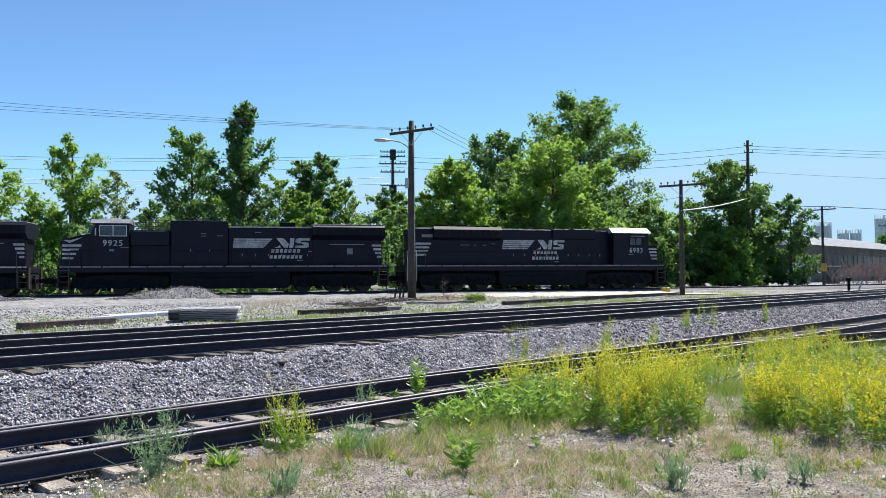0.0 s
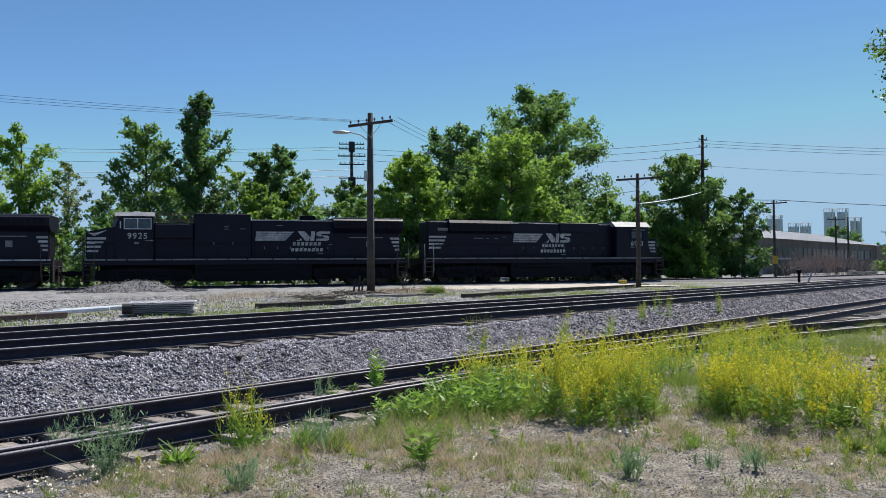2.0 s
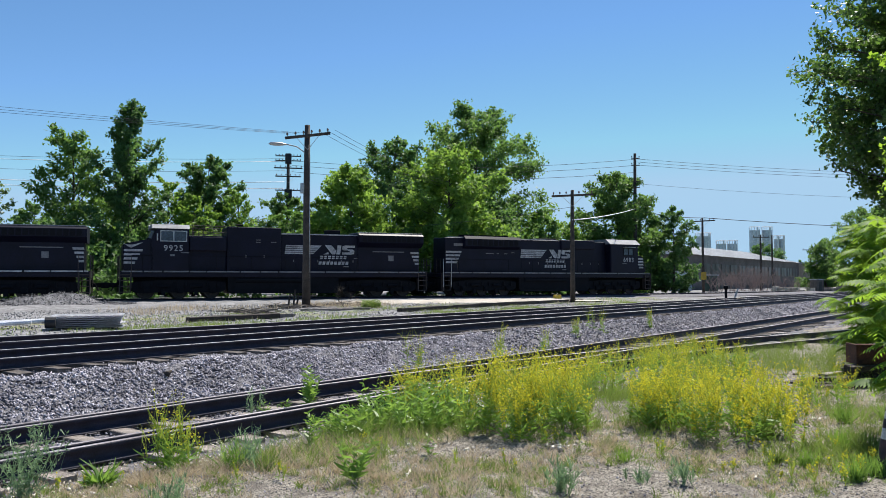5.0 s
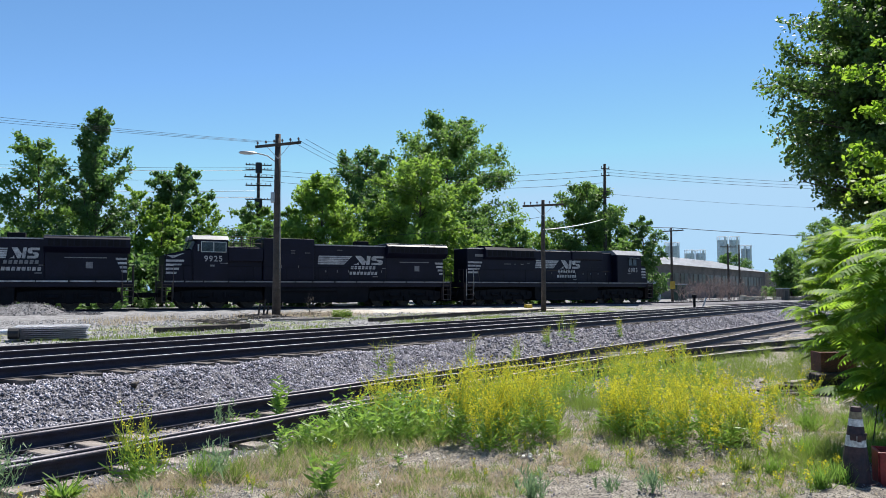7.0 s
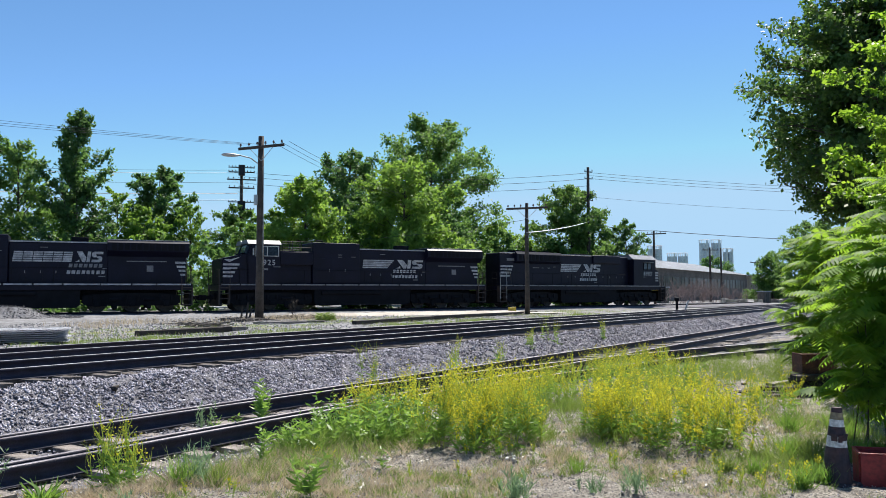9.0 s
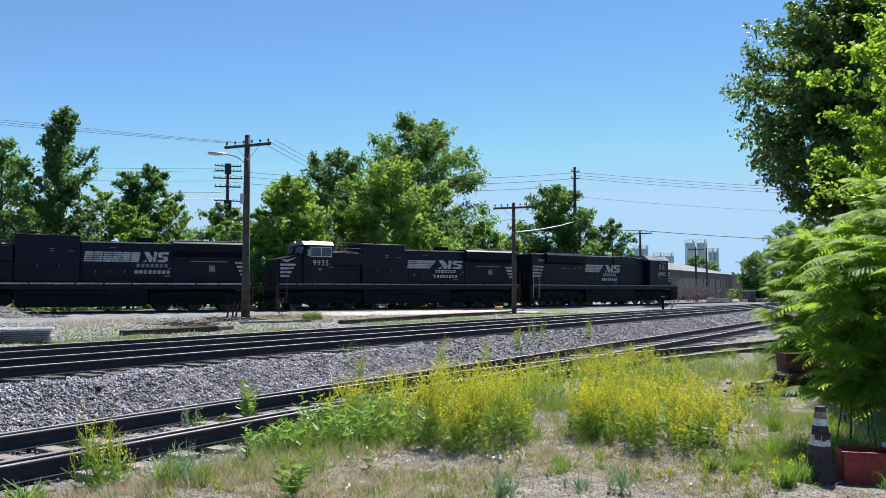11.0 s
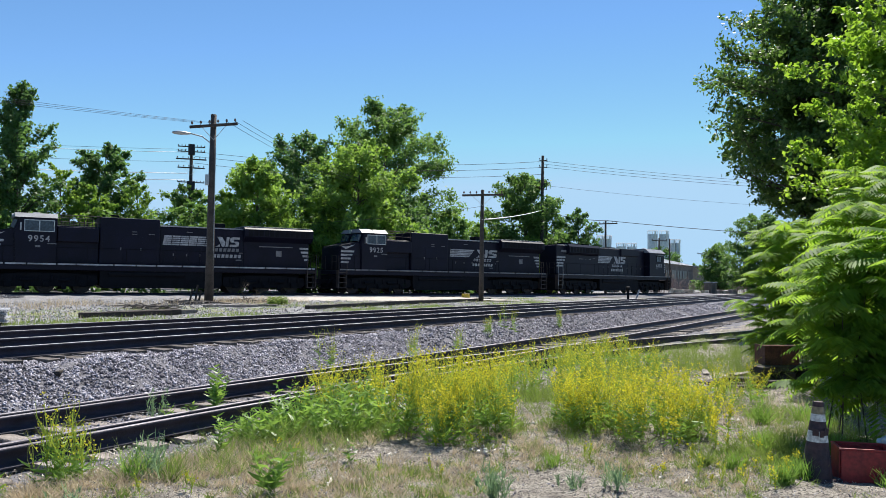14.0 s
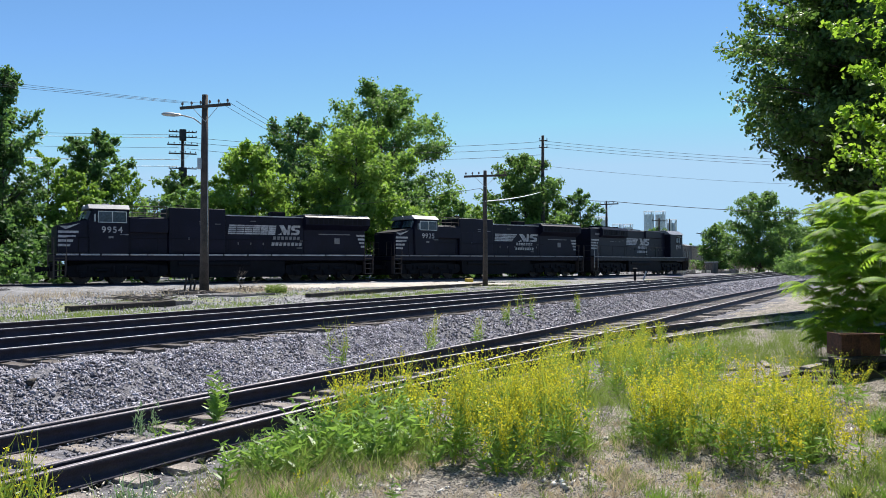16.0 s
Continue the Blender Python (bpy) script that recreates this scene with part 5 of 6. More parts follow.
def traffic_cone():
    x, y = 4.63, 6.3
    root = thing("traffic_cone", pose(x, y, z_at(x, y) - 0.02, 1, 1.5, 20), "traffic cone with shade-darkened body and scuffed white bands", "traffic cone")
    # body colour holds the shade of the sumac over the cone
    DARK = surface("shaded_cone", (0.075, 0.035, 0.035), (0.03, 0.022, 0.03), 6.0, 0.7, fine=30)
    PALE = surface("cone_band", (0.72, 0.70, 0.66), (0.45, 0.42, 0.38), 10.0, 0.6, fine=40)
    part("base", boxed(-0.16, 0.16, -0.16, 0.16, 0.0, 0.035, 0.012), DARK, root)
    TAN = surface("cone_tan", (0.30, 0.24, 0.14), (0.16, 0.12, 0.08), 9.0, 0.7, fine=30)
    for a, b, mat, nm in ((0.03, 0.33, DARK, "body"), (0.33, 0.42, PALE, "band"), (0.42, 0.50, DARK, "body"), (0.50, 0.56, PALE, "band"), (0.56, 0.62, TAN, "band"), (0.62, 0.66, DARK, "tip")):
        r0, r1 = 0.130 - 0.135 * a, 0.130 - 0.135 * b
        part(nm, tubed([(0, 0, a), (0, 0, (a + b) / 2), (0, 0, b)], [r0, (r0 + r1) / 2, r1], 24), mat, root, smooth=False)
    for k, (ang, z, w) in enumerate(((200, 0.41, 0.05), (235, 0.40, 0.035), (265, 0.415, 0.045), (300, 0.41, 0.03))):
        r = 0.133 - 0.135 * z
        bit = boxed(-w / 2, w / 2, -0.004, 0.003, -0.03, 0.035, 0.003)
        bmesh.ops.transform(bit, matrix=Matrix.Rotation(radians(ang + 90), 4, "Z") @ Matrix.Translation((0, -r - 0.001, z)) @ Matrix.Rotation(radians(9), 4, "X"), verts=bit.verts)
        part("torn_patch", bit, DARK, root)


traffic_cone()


def milk_crate():
    """Solid ribbed sides with a moulded ring on each, an open top and a thick rim."""
    x, y = 5.05, 6.25
    root = thing("milk_crate", pose(x, y, z_at(x, y), 0, 0, -28), "red plastic milk crate with shade-darkened colour on the grass", "crate")
    # red set deeper to include the shade under the fronds
    RED = surface("red_plastic", (0.33, 0.022, 0.022), (0.22, 0.016, 0.018), 5.0, 0.5, fine=30)
    L, W, H, t = 0.205, 0.155, 0.27, 0.012
    part("floor", boxed(-L, L, -W, W, 0.0, 0.015), RED, root)
    for s in (-1, 1):
        for nm, (x0, x1, y0, y1) in (("long_side", (-L, L, s * W - t, s * W)), ("short_side", (s * L - t, s * L, -W + t, W - t))):
            x0, x1, y0, y1 = min(x0, x1), max(x0, x1), min(y0, y1), max(y0, y1)
            part(nm, boxed(x0, x1, y0, y1, 0.0, H, 0.003), RED, root)
        for k in (-0.62, -0.3, 0.3, 0.62):
            part("rib", boxed(k * L - 0.006, k * L + 0.006, min(s * W, s * (W + 0.008)), max(s * W, s * (W + 0.008)), 0.03, H - 0.05), RED, root)
        for k in (-0.5, 0.5):
            part("rib", boxed(min(s * L, s * (L + 0.008)), max(s * L, s * (L + 0.008)), k * W - 0.006, k * W + 0.006, 0.03, H - 0.05), RED, root)
        # the hand hole's dark inside is a thin dark plate on the solid end
        part("hand_hole_plate", boxed(min(s * L, s * (L + 0.003)), max(s * L, s * (L + 0.003)), -0.05, 0.05, H - 0.085, H - 0.05), HOLE_SHADE, root)
        ring = bmesh.new()
        tube(ring, [(0.045 * math.cos(2 * math.pi * k / 16), s * (W + 0.004), 0.13 + 0.045 * math.sin(2 * math.pi * k / 16)) for k in range(17)], 0.006, 5)
        part("moulded_ring", ring, RED, root)
    for s in (-1, 1):
        part("rim", boxed(-L - 0.012, L + 0.012, min(s * (W + 0.012), s * (W - 0.012)), max(s * (W + 0.012), s * (W - 0.012)), H, H + 0.018, 0.004), RED, root)
        part("rim", boxed(min(s * (L + 0.012), s * (L - 0.012)), max(s * (L + 0.012), s * (L - 0.012)), -W + 0.012, W - 0.012, H, H + 0.018, 0.004), RED, root)


milk_crate()


def plastic_bag(x, y, r, h, seed, label):
    rng = np.random.RandomState(seed)
    bm = bmesh.new()
    bmesh.ops.create_icosphere(bm, subdivisions=4, radius=1.0)
    for v in bm.verts:
        n = noise.noise(v.co * 2.2 + Vector((seed, 0, 0))) * 0.28 + noise.noise(v.co * 6.5) * 0.12
        v.co *= 1 + n
        v.co.x *= r
        v.co.y *= r * 0.8
        v.co.z = max(0.0, (v.co.z * 0.5 + 0.45) * h)
    ob = part("plastic_bag", bm, surface("white_plastic", (0.66, 0.68, 0.72), (0.4, 0.43, 0.5), 6.0, 0.35, fine=14), smooth=True)
    ob.matrix_basis = pose(x, y, z_at(x, y))
    return tagged(ob, label, "bag")


plastic_bag(5.62, 6.45, 0.19, 0.34, 3, "crumpled white plastic bag on the grass")
plastic_bag(9.05, 11.6, 0.16, 0.3, 7, "crumpled white plastic bag beside old timbers")


def timber_pile():
    """Crossed old planks and sleepers; the rusty box stands on them."""
    r = random.Random(8)
    x0, y0 = 8.35, 11.75
    z = z_at(x0, y0)
    for i, (dx, dy, dz, a, l, w) in enumerate(((0, 0, 0.0, 20, 1.9, 0.22), (0.1, -0.35, 0.0, 14, 1.7, 0.2), (0.3, 0.35, 0.0, 25, 1.8, 0.22), (-0.1, 0.1, 0.12, 100, 1.1, 0.2), (0.55, 0.0, 0.12, 95, 1.2, 0.2), (0.0, -0.15, 0.24, 12, 1.6, 0.2), (0.1, 0.2, 0.24, 22, 1.5, 0.2), (-0.75, 0.1, 0.0, 150, 1.0, 0.16), (-0.6, 0.5, 0.05, 30, 0.9, 0.14), (0.9, 0.6, 0.0, 60, 1.3, 0.16))):
        dx, dy, l = dx * 0.75, dy * 0.7, l * 0.7
        lying_timber(x0 + dx, y0 + dy, a, l, w, 0.09, TIE_DARK if i != 8 else TIE, "old weathered timber in a low crossed pile", "old_timber", "crossed timber pile", lift=dz * 0.8 + z - z_at(x0 + dx, y0 + dy))
    for dx, dy, a in ((-0.95, -0.05, 8), (-0.75, -0.3, -6), (-1.05, 0.25, 30)):
        lying_timber(x0 + dx, y0 + dy, a, 0.8, 0.16, 0.07, TIE_DARK, "old split board beside the crossed pile", "old_timber", "crossed timber pile")
    root = thing("rusty_box", pose(8.38, 11.85, z + 0.275, 0, 0, -12) @ Matrix.Diagonal((0.82, 0.9, 0.92, 1)), "open rusty red steel box on old timbers", "steel box")
    for nm, b in (("front_plate", (-0.32, 0.32, -0.22, -0.20, 0, 0.32)), ("back_plate", (-0.32, 0.32, 0.20, 0.22, 0, 0.32)), ("end_plate", (-0.34, -0.32, -0.22, 0.22, 0, 0.34)), ("end_plate", (0.32, 0.34, -0.22, 0.22, 0, 0.34)), ("floor_plate", (-0.32, 0.32, -0.20, 0.20, 0, 0.02)), ("seam", (-0.02, 0.02, -0.235, -0.22, 0, 0.32))):
        part(nm, boxed(*b, bevel=0.004), RUST, root)
    part("lip", boxed(-0.40, 0.40, -0.26, -0.20, 0.32, 0.34), RUST, root)
    for dx, a in ((-0.9, 20), (-1.15, -30), (-0.4, 60)):
        lying_timber(x0 + dx, y0 + 1.6 + dx * 0.3, a, 0.7, 0.10, 0.05, TIE, "broken bleached plank scrap on the soil", "plank_scrap", "plank scraps")


timber_pile()


# ---- distance: shed, silos, trackside huts ----
SHED_WALL = surface("shed_wall", (0.145, 0.13, 0.12), (0.09, 0.08, 0.075), 0.5, 0.8, fine=4)
SHED_ROOF = surface("shed_roof", (0.40, 0.43, 0.48), (0.31, 0.335, 0.375), 0.4, 0.5, 0.0, fine=4)
SHED_DARK = surface("shed_window", (0.03, 0.03, 0.035), None, 0.5, 0.3)
BEIGE = surface("beige_wall", (0.48, 0.43, 0.36), (0.38, 0.34, 0.28), 0.3, 0.85, fine=4)
SILO = surface("silo_steel", (0.62, 0.66, 0.72), (0.50, 0.54, 0.60), 0.35, 0.5, 0.2, fine=3)


def shed():
    root = thing("shed", pose(*lay(114, 40), 0.5, 0, 0, math.degrees(PHI)), "long low industrial shed with pale metal roof", "shed")
    L, W, E, R = 70, 22, 5.4, 7.9
    part("wall", boxed(0, L, 0, W, -0.2, E), SHED_WALL, root)
    for x in (0.0, L - 0.2):
        gable = bmesh.new()
        vs = [gable.verts.new(v) for v in ((x, 0, E), (x, W, E), (x, W / 2, R), (x + 0.2, 0, E), (x + 0.2, W, E), (x + 0.2, W / 2, R))]
        for f in ((0, 1, 2), (3, 5, 4), (0, 3, 4, 1), (1, 4, 5, 2), (2, 5, 3, 0)):
            gable.faces.new([vs[i] for i in f])
        part("gable", gable, BRUSHED, root)
    for s in (0, 1):
        y0, y1 = (-0.6, W / 2) if s == 0 else (W + 0.6, W / 2)
        bm = bmesh.new()
        n = 56
        top = [[bm.verts.new((-0.5 + (L + 1) * k / n, y, z + (0.05 if k % 2 else 0))) for k in range(n + 1)] for y, z in ((y0, E - 0.1), (y1, R + 0.08))]
        for k in range(n):
            bm.faces.new((top[0][k], top[0][k + 1], top[1][k + 1], top[1][k]))
        bmesh.ops.solidify(bm, geom=bm.faces[:], thickness=0.12)
        part("roof", bm, SHED_ROOF, root)
    for k in range(14):
        w = part("window", boxed(2 + k * 4.8, 5.6 + k * 4.8, -0.08, -0.02, 2.4, 4.1), SHED_DARK, root)
        part("mullion", boxed(3.7 + k * 4.8, 3.9 + k * 4.8, -0.12, -0.08, 2.4, 4.1), SHED_WALL, w)
    part("door", boxed(-0.06, -0.01, 4, 9, 0, 4), SHED_DARK, root)


shed()


def beige_building():
    root = thing("warehouse", pose(*lay(186, 38), 0.5, 0, 0, math.degrees(PHI)), "plain beige warehouse wall beyond the shed", "warehouse")
    part("wall", boxed(0, 46, 0, 18, -0.2, 5.2), BEIGE, root)
    part("roof", boxed(-0.3, 46.3, -0.3, 18.3, 5.2, 5.5), SHED_ROOF, root)
    for k in range(6):
        part("loading_door", boxed(3 + 7 * k, 6 + 7 * k, -0.06, -0.01, 0, 3.6), SHED_WALL, root)


beige_building()


def silo(x, y, r, h, label):
    root = thing("silo", pose(x, y, 0.4), label, "silo", "silos of the plant")
    part("shell", tubed([(0, 0, 0), (0, 0, h)], r, 24), SILO, root, smooth=False)
    for k in range(1, 5):
        part("hoop", tubed([(0, 0, h * k / 5 - 0.1), (0, 0, h * k / 5 + 0.1)], r * 1.02, 24), BRUSHED, root)
    bm = bmesh.new()
    for k in range(12):
        a = 2 * math.pi * k / 12
        tube(bm, [(r * math.cos(a), r * math.sin(a), h), (r * math.cos(a), r * math.sin(a), h + 1.3)], 0.07, 4)
    tube(bm, [(r * math.cos(2 * math.pi * k / 16), r * math.sin(2 * math.pi * k / 16), h + 1.3) for k in range(17)], 0.07, 4)
    part("top_railing", bm, BRUSHED, root)
    part("ladder", boxed(-0.3, 0.3, -r - 0.3, -r - 0.1, 0, h + 1), BRUSHED, root)


for x_, y_, r_, h_ in ((149.7, 273.6, 1.85, 20.2), (154.0, 272.7, 1.85, 20.2), (157.3, 272.2, 0.95, 17.0), (159.2, 271.8, 0.95, 17.0), (130.6, 278.0, 1.27, 18.2), (133.3, 277.4, 1.32, 18.2), (138.2, 276.5, 1.8, 15.4), (142.1, 275.6, 1.8, 15.4)):
    silo(x_, y_, r_, h_, "grey steel silo with a railing round its top" if h_ > 15 else "short grey steel silo beside taller ones")


def hut(x, y, w, d, h, mat, label):
    root = thing("hut", pose(x, y, z_at(x, y), 0, 0, 20), label, "hut")
    part("body", boxed(0, w, 0, d, 0, h, 0.03), mat, root)
    part("roof", boxed(-0.1, w + 0.1, -0.1, d + 0.1, h, h + 0.12, 0.02), SHED_ROOF, root)
    part("door", boxed(w * 0.3, w * 0.7, -0.03, 0, 0.05, h * 0.85), SHED_DARK, root)


hut(42.9, 97.0, 2.0, 2.0, 2.4, surface("pale_blue_panel", (0.42, 0.52, 0.60), (0.3, 0.36, 0.42), 1.5, 0.6, fine=5), "pale blue trackside hut with painted scrawls")
hut(46.4, 96.0, 1.4, 1.2, 2.0, surface("dark_green_box", (0.04, 0.09, 0.07), None, 1.5, 0.6), "dark green trackside cabinet")
hut(66.0, 104.0, 1.4, 1.2, 1.6, SHED_WALL, "grey metal trackside cabinet on gravel")
for x_, y_ in ((58.0, 101.0), (60.5, 99.5), (70.0, 108.0), (73.0, 112.0)):
    r_ = random.Random(int(x_))
    for k_ in range(4):
        lying_timber(x_ + r_.uniform(-2, 2), y_ + r_.uniform(-2, 2), r_.uniform(0, 180), r_.uniform(1.5, 3), 0.5, r_.uniform(0.3, 0.7), BEIGE if k_ % 2 else TIE, "pale concrete block lying beside the tracks", "concrete_block", "concrete blocks")


# ---- plants of the foreground ----
def strips(base, top, width, rng, bend=0.25):
    """Blades: two quads each, from base to top with a bend, narrowing upward."""
    n = len(base)
    d = top - base
    side = np.cross(d, rng.normal(size=(n, 3)))
    side /= np.linalg.norm(side, axis=1)[:, None] + 1e-9
    w = np.broadcast_to(np.asarray(width, dtype=float), (n,))[:, None]
    mid = base + d * 0.55 + rng.normal(size=(n, 3)) * np.array([1, 1, 0.2]) * np.linalg.norm(d, axis=1)[:, None] * bend * 0.3
    v = np.stack([base - side * w, base + side * w, mid - side * w * 0.75, mid + side * w * 0.75, top - side * w * 0.12, top + side * w * 0.12], 1)
    i = 6 * np.arange(n)[:, None]
    f = np.concatenate([i + np.array([0, 1, 3, 2]), i + np.array([2, 3, 5, 4])])
    return v.reshape(-1, 3), f


def scatter(rng, n, cx, cy, rx, ry, turn=0.0):
    """Plan points, denser to the middle of an ellipse."""
    a, r = rng.uniform(0, 2 * math.pi, n), rng.uniform(0, 1, n) ** 0.6
    u, v = r * rx * np.cos(a), r * ry * np.sin(a)
    c, s = math.cos(radians(turn)), math.sin(radians(turn))
    return cx + u * c - v * s, cy + u * s + v * c


def heights(x, y):
    return ground_z(x * US[0] + y * US[1], x * UP[0] + y * UP[1])


class Pile:
    """Collects arrays of quads into one mesh with several materials."""

    def __init__(self):
        self.v, self.f, self.m, self.n = [], [], [], 0

    def add(self, vf, mat):
        v, f = vf
        self.v.append(v)
        self.f.append(f + self.n)
        self.m.append(np.full(len(f), mat, dtype=np.int32))
        self.n += len(v)

    def make(self, name, mats, label, category, kind="stuff"):
        me = np_mesh(name, np.concatenate(self.v), np.concatenate(self.f))
        for m in mats:
            me.materials.append(m)
        me.polygons.foreach_set("material_index", np.concatenate(self.m))
        return tagged(new(name, me), label, category, kind=kind)


def mustard(pile, rng, x, y, h, flower=1.0):
    """One branching mustard plant: leafy below, yellow sprays above."""
    z = z_at(x, y)
    nb = rng.randint(6, 11)
    foot = np.array([x, y, z])
    lean = rng.normal(0, 0.10, 2) * h
    tip = foot + np.array([lean[0], lean[1], h])
    t = rng.uniform(0.15, 0.75, nb)
    start = foot + (tip - foot) * t[:, None]
    a = rng.uniform(0, 2 * math.pi, nb)
    out = rng.uniform(0.10, 0.26, nb) * h
    end = start + np.stack([np.cos(a) * out, np.sin(a) * out, (1.02 - t) * h * rng.uniform(0.6, 1.0, nb)], -1)
    pile.add(strips(np.concatenate([foot[None], start]), np.concatenate([tip[None], end]), 0.0042, rng, 0.2), 0)
    nl = rng.randint(16, 26)
    tl = rng.uniform(0.03, 0.6, nl)
    b = foot + (tip - foot) * tl[:, None] + rng.normal(0, 0.02, (nl, 3))
    a = rng.uniform(0, 2 * math.pi, nl)
    ln = rng.uniform(0.06, 0.17, nl) * (1.15 - tl) * min(1.0, h / 0.6)
    e = b + np.stack([np.cos(a) * ln, np.sin(a) * ln, ln * rng.uniform(-0.2, 0.9, nl)], -1)
    pile.add(strips(b, e, ln * 0.09, rng, 0.3), 1)
    ends, starts = np.concatenate([tip[None], end]), np.concatenate([(foot + (tip - foot) * 0.6)[None], start])
    nf = int(rng.randint(85, 150) * flower)
    if nf:
        k = rng.randint(0, len(ends), nf)
        u = rng.uniform(0.08, 1.05, nf)[:, None] ** 0.8
        c = starts[k] + (ends[k] - starts[k]) * u + rng.normal(0, 0.012, (nf, 3))
        pile.add(leaf_quads(c, np.zeros((nf, 3)), 0.0175, rng, 0.6, 0.38), 2)


def mustard_patch(cx, cy, rx, ry, n, h, flower, seed, label, turn=0.0, stem=None):
    rng = np.random.RandomState(seed)
    pile = Pile()
    xs, ys = scatter(rng, n, cx, cy, rx, ry, turn)
    for x, y in zip(xs, ys):
        mustard(pile, rng, x, y, h * rng.uniform(0.45, 1.15), flower * rng.uniform(0.3, 1.5))
    return pile.make("mustard_patch", [stem or MUSTARD_STEM, WEED_GREEN, YELLOW], label, "wild flowers")


mustard_patch(2.08, 8.75, 0.74, 0.72, 92, 0.78, 1.0, 1, "dense patch of yellow flowering wild mustard")
mustard_patch(3.75, 8.7, 0.55, 0.55, 52, 0.60, 1.0, 2, "dense patch of bright yellow flowering wild mustard", 20)
mustard_patch(4.2, 7.95, 0.62, 0.6, 58, 0.62, 1.05, 12, "bright yellow flowering wild mustard with dark stems", 20)
mustard_patch(3.05, 10.9, 1.3, 0.6, 55, 0.62, 0.4, 3, "tall thin mustard with few yellow flowers", 45)
mustard_patch(5.4, 12.6, 2.4, 1.0, 110, 0.62, 0.35, 4, "green and yellow mustard along the spur track", 45)
mustard_patch(5.7, 10.3, 1.2, 0.9, 55, 0.55, 0.6, 5, "scattered yellow mustard and grass")
mustard_patch(6.6, 15.6, 3.5, 0.7, 70, 0.6, 0.4, 6, "sparse weeds with small yellow flowers beside the siding", 46)
mustard_patch(1.3, 10.1, 0.9, 0.5, 45, 0.75, 0.5, 7, "tall weeds with small yellow flowers beside the rail", 46)
mustard_patch(-1.45, 7.65, 0.26, 0.22, 13, 0.68, 0.25, 8, "single bushy weed with small yellow flowers")
mustard_patch(0.2, 7.3, 3.2, 0.9, 22, 0.2, 0.10, 9, "low scattered yellow flowering weeds in dry grass")
mustard_patch(4.2, 6.7, 1.0, 0.8, 24, 0.2, 0.18, 10, "low yellow flowering weeds in grass")
for k_, (s_, p_) in enumerate(((17.5, 9.6), (20.5, 10.4), (22.3, 10.6), (26, 10.3), (15, 9.5), (12.5, 9.7))):
    x_, y_ = lay(s_, p_)
    mustard_patch(x_, y_, 0.25, 0.2, 4, 0.8, 0.2, 30 + k_, "thin tall weed growing out of the ballast")


def broad_weed(pile, rng, x, y, h, spread, mats=0, leaves=60, size=0.085):
    """A leafy upright weed: several stems, each set with pointed leaves."""
    z = z_at(x, y)
    ns = rng.randint(3, 7)
    for _ in range(ns):
        foot = np.array([x + rng.normal(0, 0.03), y + rng.normal(0, 0.03), z])
        tip = foot + np.array([rng.normal(0, spread * 0.5), rng.normal(0, spread * 0.5), h * rng.uniform(0.7, 1.05)])
        pile.add(strips(foot[None], tip[None], 0.006, rng, 0.2), mats)
        n = leaves // ns
        t = np.linspace(0.15, 1.0, n)
        b = foot + (tip - foot) * t[:, None]
        a = np.arange(n) * 2.4 + rng.uniform(0, 6)
        ln = size * rng.uniform(0.7, 1.3, n) * (1.25 - 0.6 * t)
        e = b + np.stack([np.cos(a) * ln, np.sin(a) * ln, ln * rng.uniform(0.1, 0.7, n)], -1)
        pile.add(strips(b, e, ln * 0.15, rng, 0.2), mats)


rng = np.random.RandomState(77)
pile = Pile()
xs, ys = scatter(rng, 40, 0.75, 9.2, 1.05, 0.6, 20)
for x, y in zip(xs, ys):
    broad_weed(pile, rng, x, y, rng.uniform(0.2, 0.62), 0.17, 0, 44, 0.10)
pile.make("weed_patch", [WEED_GREEN], "patch of bright green broad-leaved weeds beside the rail", "weeds")
for label, seed, spots in (
        ("bright green leafy weed between the rails", 5, ((-0.39, 11.25, 0.55, 0.18, 100, 0.12), (-0.62, 10.0, 0.32, 0.15, 70, 0.09), (-0.9, 10.5, 0.25, 0.1, 30, 0.06))),
        ("dusty green leafy weed in dry soil", 6, ((0.13, 6.7, 0.34, 0.20, 80, 0.10), (0.9, 7.5, 0.2, 0.1, 30, 0.06), (-0.25, 8.3, 0.35, 0.12, 50, 0.09))),
        ("small dusty weed between the main rails", 12, ((2.03, 24.41, 0.28, 0.1, 40, 0.08),)),
        ("low leafy weeds beside the timber pile", 7, ((6.9, 13.0, 0.4, 0.3, 90, 0.1), (6.5, 13.4, 0.35, 0.3, 80, 0.1), (7.2, 13.8, 0.35, 0.3, 80, 0.1)))):
    rng, pile = np.random.RandomState(seed), Pile()
    for x, y, h, sp, n, sz in spots:
        broad_weed(pile, rng, x, y, h, sp, 0, n, sz)
    pile.make("leafy_weed", [WEED_GREEN], label, "weeds")


